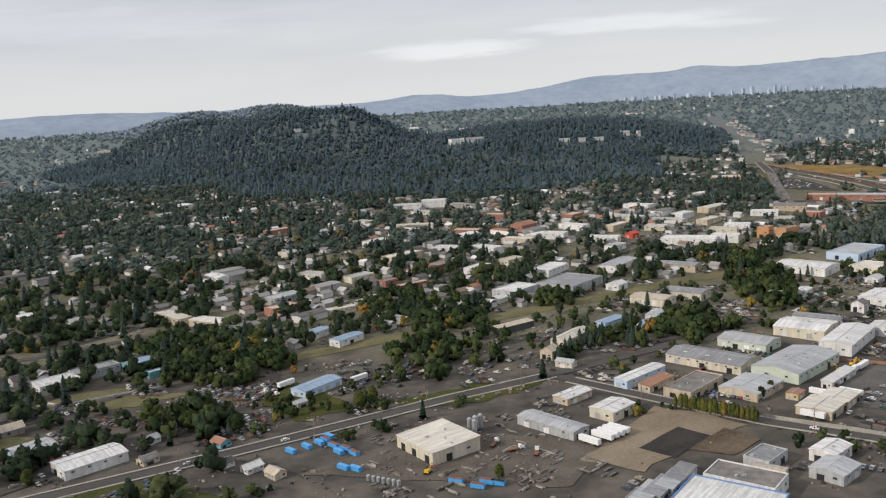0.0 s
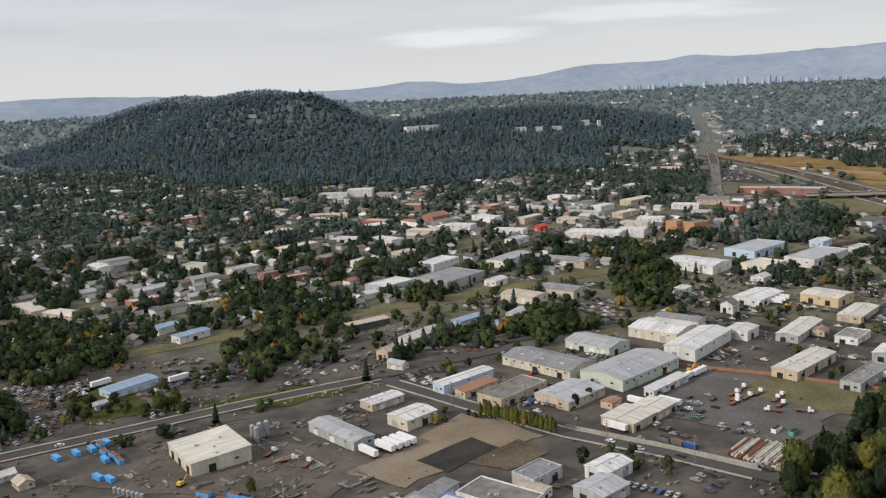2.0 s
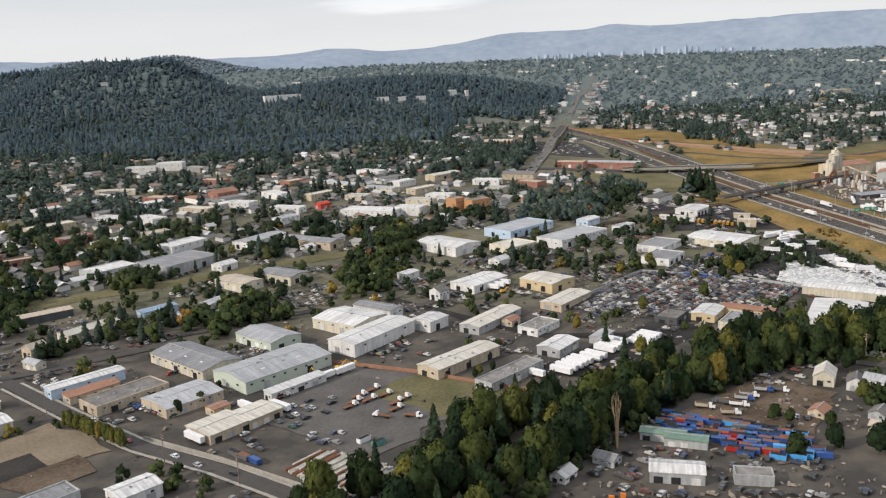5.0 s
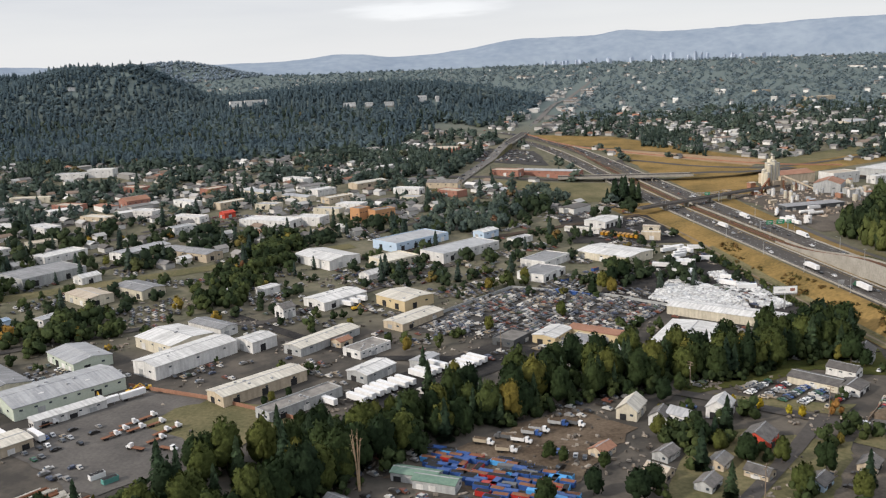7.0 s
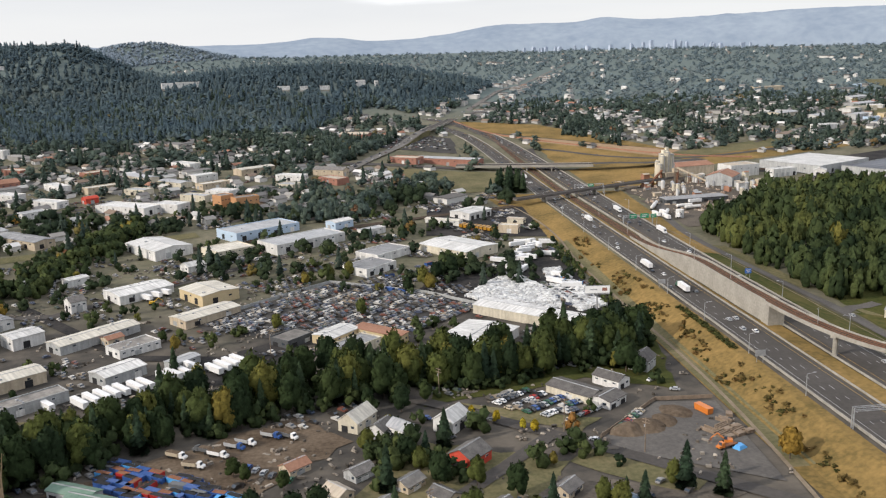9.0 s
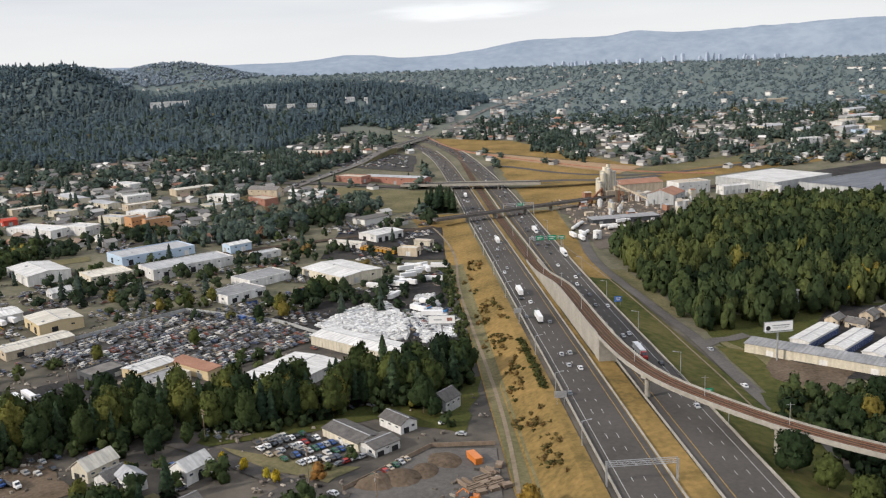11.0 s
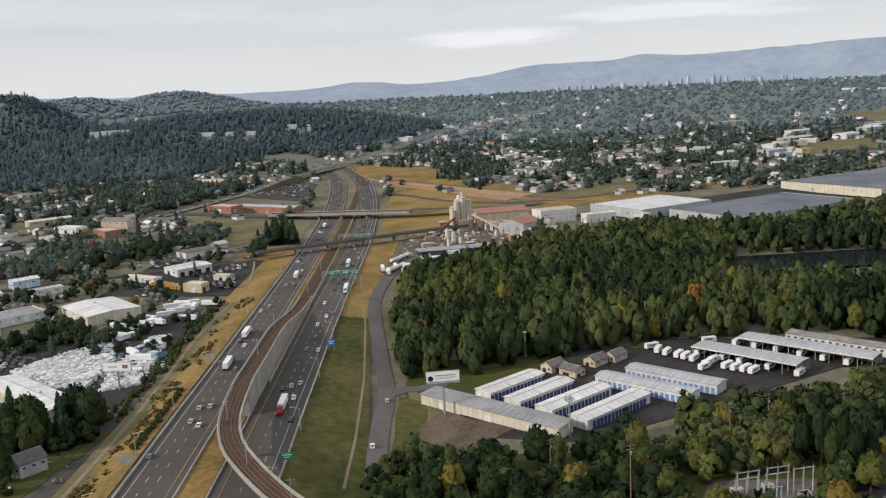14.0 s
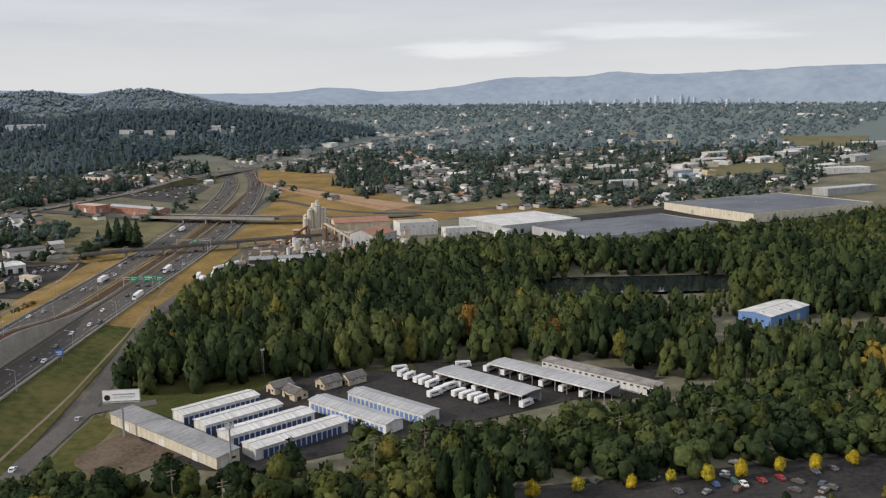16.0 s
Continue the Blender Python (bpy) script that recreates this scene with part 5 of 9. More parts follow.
B("red-brick school wing with flat roof", 372, 728, 24, 12, 146, 4.5, "flat", W_BRICK, R_TAN, doors=1, windows=6, vents=4)
B("brick apartment block with tan roof", 336, 848, 26, 12, 160, 6.0, "gable", W_BRICK, R_TAN, 1.5, doors=0, windows=8, vents=0)
B("blue-roofed shop by the railway", 322, 512, 12, 8, 40, 4.0, "gable", W_PALEBLUE, R_WHITE, 0.8, doors=1, windows=2, vents=1)
B("low white shop by the railway", 338, 498, 14, 6, 38, 2.6, "flat", W_WHITE, R_LIGHT, doors=1, windows=2, vents=1)
B("brown brick church hall with broad roof", 103, 660, 17, 12, 40, 5.0, "gable", W_BRICK, R_RUST, 2.2, doors=1, windows=4, vents=0)
B("white apartment building with long front", 44, 806, 22, 10, 170, 6.5, "flat", W_WHITE, R_WHITE, doors=0, windows=8, vents=3)
B("pale long school building", 20, 806, 26, 10, 170, 4.0, "flat", W_WHITE, R_LIGHT, doors=0, windows=8, vents=3)
B("yellow-cream school building with flat roof", 22, 700, 30, 6, 170, 3.5, "flat", W_CREAM, R_CREAM, doors=0, windows=8, vents=2)
B("red-tented shop roof by the street", 172, 606, 8, 6, 40, 3.0, "gable", W_RED, W_RED, 1.2, doors=1, windows=1, vents=0)
B("white store with flat roof", 150, 600, 22, 9, 150, 3.4, "flat", W_WHITE, R_WHITE, doors=1, windows=4, vents=3)
B("white school block with flat roof", 150, 570, 16, 8, 48, 3.4, "flat", W_WHITE, R_LIGHT, doors=1, windows=4, vents=3)
B("white store among car parks", 290, 655, 20, 9, 150, 3.6, "flat", W_WHITE, R_WHITE, doors=1, windows=4, vents=3)
B("tan row of townhouses with grey roofs", 316, 668, 24, 8, 150, 4.2, "gable", W_TAN, R_SHINGLE, 1.8, doors=0, windows=8, vents=0)
B("tan store with flat roof", 240, 640, 20, 9, 40, 3.4, "flat", W_TAN, R_CREAM, doors=1, windows=4, vents=2)
# storage yard past the freeway
for k, (x, y, w, d, yaw) in enumerate(((537, 342, 23, 6.2, 41), (544.5, 334, 23, 6.2, 41), (553, 326.5, 25, 6.2, 40), (561.5, 318.5, 27, 6.2, 40))):
    B("self-storage row with white roof and navy doors", x, y, w, d, yaw, 2.9, "gable", W_WHITE, R_WHITE, 0.5, doors=0, windows=0, vents=0, name="storage_row", category="storage unit", group="storage rows", end_door=False)
for k, (x, y, w, d, yaw) in enumerate(((575, 334, 30, 6.2, 136), (585, 340, 29, 6.2, 136))):
    B("self-storage row with grey roof and blue doors", x, y, w, d, yaw, 2.9, "gable", W_WHITE, R_LIGHT, 0.5, doors=0, windows=0, vents=0, name="storage_row", category="storage unit", group="storage rows", end_door=False)
B("long cream storage building with grey metal roof", 530, 321, 47, 6.4, 137, 3.0, "shed", W_CREAM, R_GREY, 0.5, doors=3, windows=0, vents=0, door_mat=W_WHITE, name="storage_building", category="storage unit")
B("long brown-roofed storage row beside woodland", 647, 360, 40, 4.5, 134, 3.0, "shed", W_WHITE, R_TAR, 0.4, doors=0, windows=18, vents=0, name="storage_row", category="storage unit", group="storage rows")
for ob_, n_, w_, sgn in [(o, 15, o.children[0].dimensions.x, -1) for o in list(scene.objects) if o.name.startswith("storage_row")][:4]:
    for i in range(n_):
        part("storage_door", Geo().box(-11.6 + (i + 0.5) * 23.2 / n_, -3.15, 0.02, 1.15, 0.1, 2.2), W_NAVY, ob_)
for ob_ in [o for o in list(scene.objects) if o.name.startswith("storage_row") and o.parent is None][4:6]:
    for i in range(17):
        part("storage_door", Geo().box(-14.2 + (i + 0.5) * 28.4 / 17, 3.15, 0.1, 1.0, 0.1, 2.0), W_BLUE, ob_)


def canopy(x, y, w, d, yaw, h, label):
    """A long open roof on posts over parked vehicles."""
    claim(x, y, w, d, yaw)
    t = thing("vehicle_canopy", x, y, lz(x, y), yaw, label, "canopy", "vehicle canopies")
    part("roof", Geo().gable(0, 0, h, w, d, 0.25, 0.22), R_LIGHT, t)
    part("fascia", Geo().box(0, d / 2, h - 0.1, w, 0.12, 0.4), W_WHITE, t)
    part("back_wall", Geo().box(0, -d / 2 + 0.3, -0.2, w, 0.12, h + 0.2), W_GREY, t)
    n = int(w / 4)
    for i in range(n + 1):
        for s in (1, 0):
            part("post", Geo().box(-w / 2 + 0.3 + i * (w - 0.6) / n, s * (d / 2 - 0.3), -0.2, 0.18, 0.18, h + 0.2), M_STEEL, t)


canopy(612, 354, 34, 9, 134, 3.4, "long open steel canopy over parked motorhomes")
canopy(632, 358, 42, 8.5, 135, 3.4, "long open steel canopy over parked boats and campers")
B("blue metal warehouse with white roof in woodland", 728, 426, 28, 13, 38, 4.4, "gable", W_BLUE, R_WHITE, 0.8, doors=2, windows=0, vents=4)
B("cream warehouse at the edge of woodland", 800, 432, 26, 14, 38, 4.4, "gable", W_CREAM, R_WHITE, 0.8, doors=1, windows=0, vents=2)
# plant and distribution halls
B("huge flat distribution hall with white roof section", 662, 660, 60, 48, 29, 5.4, "flat", W_GREY, R_WHITE, doors=6, windows=0, vents=6)
B("huge flat distribution hall with dark blue-grey roof", 725, 630, 104, 56, 28, 4.8, "flat", W_GREY, R_SLATE, doors=12, windows=0, vents=16, door_mat=W_WHITE)
B("huge distribution hall with dark roof and cream walls", 846, 716, 120, 80, 27, 5.0, "flat", W_CREAM, R_SLATE, doors=14, windows=0, vents=26, door_mat=W_GREY)
B("white office block with tan roof and blue windows", 596, 640, 24, 14, 16, 7.5, "flat", W_WHITE, R_TAN, doors=0, windows=10, vents=4)
B("white loading building with ramps", 622, 630, 20, 8, 16, 5.0, "flat", W_WHITE, R_WHITE, doors=4, windows=0, vents=2)
B("pale metal plant hall with gable end", 571, 608, 20, 17, 52, 6.0, "gable", W_GREY, R_RUST, 2.8, doors=2, windows=2, vents=0)
B("tall plant hall with rusty roof", 562, 650, 34, 18, 12, 7.0, "gable", W_TAN, R_RUST, 2.0, doors=1, windows=0, vents=2)
B("white loading shed with arched roof", 648, 626, 9, 8, 60, 3.6, "gable", W_WHITE, R_WHITE, 1.6, doors=1, windows=0, vents=0)
# houses near the car lot
B("cream farmhouse with pale roof and skylights", 327, 275, 9, 6, 55, 2.8, "gable", W_CREAM, R_CREAM, 2.2, doors=1, windows=3, vents=0, skylights=4, name="house", category="house")
B("white annex with dark roof beside farmhouse", 333, 268, 6, 5, 55, 2.6, "gable", W_WHITE, R_SHINGLE, 1.6, doors=1, windows=2, vents=0, name="house", category="house")
B("white porch house with grey roof", 338, 266, 6, 5, 130, 3.2, "gable", W_WHITE, R_LIGHT, 1.4, doors=1, windows=2, vents=0, name="house", category="house")
B("white barn with pale metal gable roof", 351, 270, 8, 6, 52, 3.2, "gable", W_WHITE, R_WHITE, 2.0, doors=1, windows=3, vents=0, name="barn", category="barn")
B("barn-red house with dark roof", 353, 250, 8, 7, 46, 2.6, "gable", W_RED, R_SHINGLE, 1.9, doors=1, windows=2, vents=0, name="house", category="house")
B("low dealership building with dark hip roof", 388, 286, 15, 7.5, 130, 2.1, "gable", W_CREAM, R_SHINGLE, 0.9, doors=1, windows=1, vents=0)
B("white dealership wing with dark roof", 395, 279, 8, 7, 40, 2.1, "gable", W_WHITE, R_SHINGLE, 0.8, doors=2, windows=1, vents=0)
B("low house with grey shingle roof near the car lot", 400, 292, 9, 5.5, 128, 2.4, "gable", W_WHITE, R_SHINGLE, 1.3, doors=1, windows=3, vents=0, name="house", category="house")
B("grey house among trees beside the bank path", 413, 303, 7, 6, 50, 3.4, "gable", W_GREY, R_SHINGLE, 2.0, doors=1, windows=3, vents=0, name="house", category="house")
for x, y, yaw, wm, tm, lb in ((327, 247, 40, W_GREY, R_SHINGLE, "small grey house with dark roof"), (322, 238, 130, W_TAN, R_TAN, "small tan house with tan roof"),
                              (338, 240, 45, W_TAN, R_TAR, "tan mobile home with flat grey roof"), (345, 233, 130, W_TAN, R_SHINGLE, "tan house with dark roof"),
                              (331, 230, 45, W_GREY, R_SHINGLE, "grey house with shingle roof"), (356, 226, 40, W_PALEBLUE, R_SHINGLE, "pale blue house with shingle roof"),
                              (372, 232, 45, W_TAN, R_SHINGLE, "tan mobile home beside parked trucks"), (383, 225, 135, W_BLUE, R_BLUE, "small cottage with blue roof"),
                              (232, 230, 45, W_WHITE, R_WHITE, "white-roofed shed in a scrap yard"), (245, 236, 135, W_GREY, R_GREY, "grey shed in a scrap yard"),
                              (312, 252, 40, W_TAN, R_RUST, "red-roofed shed beside wrecked cars"), (-84, 282, 45, W_TAN, R_SHINGLE, "brown wooden house among trees"),
                              (-62, 292, 135, W_TEAL, R_RUST, "green house with rust-brown roof"), (-88, 300, 50, W_WHITE, R_LIGHT, "white house with many gables"),
                              (-58, 273, 40, W_WHITE, R_SHINGLE, "white cottage beside the street"), (-40, 262, 130, W_TAN, R_TAN, "tan cottage with pale roof"),
                              (-48, 268, 40, W_WHITE, R_WHITE, "white cottage with pale roof")):
    B(lb, x, y, 6.0, 4.4, yaw, 1.6, "gable", wm, tm, 1.1, doors=1, windows=3, vents=0, name="house", category="house", group="scattered houses")

# shops and flats of the neighbourhood
rs = random.Random(77)
SHOPS = [(-60, 470), (-95, 455), (-118, 470), (-20, 535), (-48, 545), (8, 585), (40, 602), (66, 590), (92, 612), (120, 622), (60, 660), (-10, 640), (-70, 620), (-110, 560), (140, 650), (170, 640),
         (196, 628), (214, 652), (230, 668), (262, 690), (188, 672), (150, 700), (90, 720), (-20, 730), (-90, 720), (250, 610), (290, 622), (318, 640), (236, 600), (40, 760), (120, 770), (210, 720)]
for x, y in SHOPS:
    if not is_free(x, y, 6.0):
        continue
    w_, lb, wm, tm = rs.choice(((20, "low white shop with pale flat roof", W_WHITE, R_WHITE), (26, "long tan block with pale flat roof", W_TAN, R_CREAM), (18, "red brick shop with tan flat roof", W_BRICK, R_TAN),
                                (28, "long grey-roofed block of flats", W_CREAM, R_LIGHT), (16, "cream shop with grey flat roof", W_CREAM, R_LIGHT)))
    B(lb, x, y, w_ * rs.uniform(0.8, 1.2), rs.uniform(8, 11), rs.choice((42, 132, 150)) + rs.uniform(-4, 4), rs.uniform(3.0, 4.2), rs.choice(("flat", "gable", "flat")), wm, tm, doors=1, windows=3, vents=1, name="shop", category="shop", group="shops of the neighbourhood", end_door=False, trim=False)
FAR_SHOPS = [(868, 960), (905, 1005), (960, 1010), (1010, 1060), (840, 905), (990, 935), (800, 905), (780, 940), (1030, 1090), (700, 905), (1060, 1010), (930, 1060)]
for x, y in FAR_SHOPS:
    B("pale warehouse among distant trees", x, y, rs.uniform(22, 40), rs.uniform(12, 18), rs.uniform(20, 40), rs.uniform(4, 6), "gable", rs.choice((W_WHITE, W_CREAM, W_GREY)), rs.choice((R_WHITE, R_LIGHT, R_CREAM)), doors=2, windows=3, vents=1, name="warehouse", category="warehouse", group="distant warehouses", end_door=False, trim=False)


# ---- trees ----
OCTA = [(1, 0, 0), (-1, 0, 0), (0, 1, 0), (0, -1, 0), (0, 0, 1), (0, 0, -1)]
OCTA_FACES = [(0, 2, 4), (2, 1, 4), (1, 3, 4), (3, 0, 4), (2, 0, 5), (1, 2, 5), (3, 1, 5), (0, 3, 5)]


def rounded(times):
    """A unit ball of triangles, from an octahedron split that many times."""
    v, f = [np.array(p, dtype=float) for p in OCTA], list(OCTA_FACES)
    for _ in range(times):
        mid, out = {}, []

        def half(i, j):
            key = (min(i, j), max(i, j))
            if key not in mid:
                p = v[i] + v[j]
                v.append(p / np.linalg.norm(p))
                mid[key] = len(v) - 1
            return mid[key]

        for i, j, k in f:
            p, q, r = half(i, j), half(j, k), half(k, i)
            out += [(i, p, r), (p, j, q), (r, q, k), (p, q, r)]
        f = out
    return np.array(v), np.array(f)


def unit(a):
    return a / np.maximum(np.linalg.norm(a, axis=1)[:, None], 1e-6)


def broad_crown(seed, n, wide=1.0, tall=1.0, lobes=7, size=0.3, split=1, up=0.0, dome=0.6):
    """A crown one metre in radius and about two tall: uneven boughs of foliage with a ragged fringe of n leaf clumps. Gives vertices, triangles and soft normals."""
    r = np.random.RandomState(seed)
    lv, lf = rounded(split)
    ang = np.arange(lobes) * 2.4 + r.uniform(0, 6)
    lift = (np.arange(lobes) + 0.5) / lobes
    out = 0.62 * np.sqrt(np.clip(1 - (2 * lift * 0.92 - 0.8) ** 2, 0.05, 1)) * r.uniform(0.75, 1.15, lobes)
    cen = np.c_[np.cos(ang) * out, np.sin(ang) * out, 0.42 + 1.15 * lift + r.uniform(-0.1, 0.1, lobes)]
    rad = r.uniform(0.36, 0.56, lobes) * (1.12 - 0.25 * lift)
    v, f, nn = [], [], []
    for k in range(lobes):
        bump = 1 + r.normal(0, 0.13, (len(lv), 1))
        v.append(cen[k] + lv * rad[k] * bump * np.array([1, 1, 0.9]))
        nn.append(lv)
        f.append(lf + k * len(lv))
    base = lobes * len(lv)
    k = r.randint(0, lobes, n)
    d = unit(r.normal(0, 1, (n, 3)))
    d[:, 2] = np.where(d[:, 2] < -0.4, -d[:, 2], d[:, 2])
    p = cen[k] + d * rad[k][:, None] * r.uniform(0.92, 1.22, n)[:, None]
    face = unit(d + r.normal(0, 0.5, (n, 3)) + np.array([0, 0, up]))
    t = unit(np.cross(face, r.normal(0, 1, (n, 3))))
    b = np.cross(face, t)
    s = size * r.uniform(0.5, 1.2, n)[:, None]
    v.append(np.stack([p + t * s, p - t * s * 0.6 + b * s * 0.8, p - t * s * 0.5 - b * s * 0.9], 1).reshape(-1, 3))
    nn.append(np.repeat(d, 3, axis=0))
    f.append(np.arange(3 * n).reshape(-1, 3) + base)
    v, f, nn = np.concatenate(v), np.concatenate(f), np.concatenate(nn)
    form = (v - np.array([0, 0, 0.8])) / np.array([1.0, 1.0, 1.2])
    nn = unit(nn * (1 - dome) + unit(form) * dome + np.array([0, 0, 0.15]))
    return v * np.array([wide, wide, tall]), f, nn


def soft_normals(v, up=0.35):
    """Normals that point out from the middle of a crown, so that its boughs shade as one soft form."""
    mid = np.array([0, 0, 0.45 * v[:, 2].max()])
    n = (v - mid) / np.maximum(np.abs(v - mid).max(0), 1e-3) + np.array([0, 0, up])
    return n / np.linalg.norm(n, axis=1)[:, None]


def fir_crown(seed, levels, blades, wide=0.32):
    """A conifer two metres tall: whorls of drooping boughs that narrow to the tip."""
    r = np.random.RandomState(seed)
    v, f = [], []
    for i in range(levels):
        u = i / levels
        z = 0.18 + 1.82 * u
        rr = wide * (1 - u) ** 0.8 + 0.03
        for j in range(blades):
            a = 2 * math.pi * (j + r.uniform(-0.35, 0.35) + 0.5 * (i % 2)) / blades
            q = rr * r.uniform(0.72, 1.2)
            w = q * 2.6 / blades + 0.035
            c, s = math.cos(a), math.sin(a)
            k = len(v)
            top = z + 2.3 / levels
            v += [(0.0, 0.0, top), (q * c - w * s, q * s + w * c, z - 0.10 * r.uniform(0.4, 1.4)), (q * c * 1.12 + w * s, q * s * 1.12 - w * c, z - 0.10 * r.uniform(0.4, 1.6))]
            f.append((k, k + 1, k + 2))
    v = np.array(v)
    return v, np.array(f), soft_normals(v, 0.2)


def stand(name, spots, templates, material, label, category="trees", flat=1.0):
    """Many trees in one mesh. spots: rows of x, y, height, template, tint."""
    vs, fs, ts, ns, base = [], [], [], [], 0
    r = np.random.RandomState(7)
    for x, y, hgt, k, tint in spots:
        v, f, n = templates[k]
        a = r.uniform(0, 2 * math.pi)
        c, s = math.cos(a), math.sin(a)
        q = hgt / 2.0
        wx = q * r.uniform(0.85, 1.2) * flat
        p = np.c_[(c * v[:, 0] - s * v[:, 1]) * wx + x, (s * v[:, 0] + c * v[:, 1]) * wx + y, v[:, 2] * q + lz(x, y) - 0.15 * q]
        vs.append(p)
        ns.append(np.c_[c * n[:, 0] - s * n[:, 1], s * n[:, 0] + c * n[:, 1], n[:, 2]])
        fs.append(f + base)
        ts.append(np.full(len(v), tint))
        base += len(v)
    me = tri_mesh(name, np.concatenate(vs), np.concatenate(fs), material, np.concatenate(ts), np.concatenate(ns))
    return tagged(new(name, me), label, category, kind="stuff")


BROAD_NEAR = [broad_crown(s, 420, 0.84, 1.1, 12, 0.15) for s in range(5)]
BROAD_MID = [broad_crown(s + 20, 44, 0.82, 1.0, 4, 0.26) for s in range(6)]
WOOD_MID = [broad_crown(s + 80, 76, 0.52 + 0.05 * (s % 3), 1.2, 6, 0.22, dome=0.7) for s in range(6)]
WOOD_FAR = [broad_crown(s + 120, 34, 0.62, 1.1, 4, 0.28, dome=0.7) for s in range(6)]
BUSH_MID = [broad_crown(s + 180, 56, 0.8, 1.1, 4, 0.24) for s in range(6)]
BROAD_FAR = [broad_crown(s + 40, 10, 0.95, 0.95, 4, 0.4, 0) for s in range(6)]
FIR_NEAR = [fir_crown(s, 15, 11) for s in range(3)]
FIR_MID = [fir_crown(s + 10, 7, 7) for s in range(4)]
FIR_FAR = [fir_crown(s + 20, 5, 6, 0.36) for s in range(4)]

TRUNK = Geo().cyl(0, 0, -0.4, 0.16, 3.0, 7, 0.08).tube((0, 0, 2.2), (0.7, 0.3, 4.2), 0.08, 5, 0.03).tube((0, 0, 2.3), (-0.5, 0.5, 4.4), 0.08, 5, 0.03).tube((0, 0, 2.6), (0.1, -0.7, 4.6), 0.07, 5, 0.03).mesh("trunk", M_BARK)
FIR_TRUNK = Geo().cyl(0, 0, -0.4, 0.16, 6.0, 7, 0.05).mesh("trunk", M_BARK)
CROWNS = {}
for key, mat_ in (("green", L_TREE), ("gold", L_GOLD), ("russet", L_RUSSET), ("olive", L_OLIVE)):
    for k, (v, f, nrm) in enumerate(BROAD_NEAR):
        CROWNS[key, k] = tri_mesh("crown", v * np.array([3.0, 3.0, 3.7]) + np.array([0, 0, 1.0]), f, mat_, None, nrm)
for k, (v, f, nrm) in enumerate(FIR_NEAR):
    CROWNS["fir", k] = tri_mesh("crown", v * 4.5, f, L_FIR, None, nrm)
TREE_LABEL = {"green": "leafy green broadleaf tree with a full crown", "gold": "small tree with golden-yellow autumn leaves", "russet": "tree with russet autumn leaves", "olive": "olive-green tree turning yellow", "fir": "tall conifer with dark green boughs"}


def tree(x, y, height, kind="green", slim=1.0, group=""):
    rnd = random.Random(int(x * 31 + y * 17))
    t = thing("conifer" if kind == "fir" else "tree", x, y, lz(x, y), rnd.uniform(0, 360), TREE_LABEL[kind], "tree", group)
    q = height / 8.6
    t.scale = (q * slim, q * slim, q)
    part("trunk", FIR_TRUNK if kind == "fir" else TRUNK, None, t)
    part("crown", CROWNS[kind, rnd.randrange(3 if kind == "fir" else 5)], None, t)
    return t


rt = random.Random(11)


def lerp_line(pts, f):
    s = f * (len(pts) - 1)
    i = min(int(s), len(pts) - 2)
    (x0, y0), (x1, y1) = pts[i], pts[i + 1]
    return x0 + (x1 - x0) * (s - i), y0 + (y1 - y0) * (s - i)


def off_viaduct(x, y):
    return all((x - a_) ** 2 + (y - b_) ** 2 > 42 for a_, b_ in viaduct_pts)


viaduct_pts = [(p.x, p.y) for p in resample(viaduct_line, 4.0)]

# the belt of trees between the yards and the houses
FRONT = [(192, 192), (216, 216), (246, 246), (272, 266), (296, 277), (317, 288), (345, 292), (366, 296), (388, 300), (421, 318)]
BACK = [(156, 210), (182, 236), (212, 263), (236, 277), (262, 284), (292, 300), (318, 313), (350, 318), (380, 322), (421, 334)]
for i in range(205):
    f = (i + rt.random()) / 205
    (xa, ya), (xb, yb) = lerp_line(FRONT, f), lerp_line(BACK, f)
    u = rt.random()
    x, y = xa + (xb - xa) * u, ya + (yb - ya) * u
    if not is_free(x, y, -1.0):
        continue
    tree(x, y, rt.uniform(9.5, 14.0) * (0.95 if f > 0.5 else 0.86 if f > 0.25 else 1.05), rt.choice(("green", "green", "green", "green", "green", "fir", "fir", "olive")), rt.uniform(0.85, 1.15), "tree belt")
# trees before the storage yard
claim(582, 267, 30, 15, 8)
spots = 0
while spots < 90:
    x, y = rt.uniform(512, 735), rt.uniform(238, 336)
    top = 293 + (x - 550) * 0.27 if x > 556 else 286 + (x - 512) * 0.1
    low = 236 if x < 606 else 293 + (x - 616) * 0.19
    if low < y < top and is_free(x, y, 0.5) and off_viaduct(x, y):
        tree(x, y, rt.uniform(6.5, 9.5), rt.choice(("green", "green", "olive", "olive", "olive") if x > 545 else ("green", "green", "green", "green", "olive")), rt.uniform(1.0, 1.4), "trees before the storage yard")
        spots += 1
# tall trees round the dead one
for x, y, hh in ((236, 239, 12), (241, 243, 13), (245, 249, 13.5), (250, 253, 13), (256, 257, 12.5), (262, 261, 12), (231, 235, 13), (226, 231, 14), (247, 256, 12), (259, 266, 11)):
    tree(x, y, hh, "green", rt.uniform(0.95, 1.15), "tree belt")
# tall dark trees where the belt ends above the bank path
for i in range(16):
    x, y = rt.uniform(396, 423), rt.uniform(300, 334)
    if is_free(x, y, 0.5):
        tree(x, y, rt.uniform(10, 14), rt.choice(("green", "green", "fir")), rt.uniform(0.95, 1.2), "tree belt")
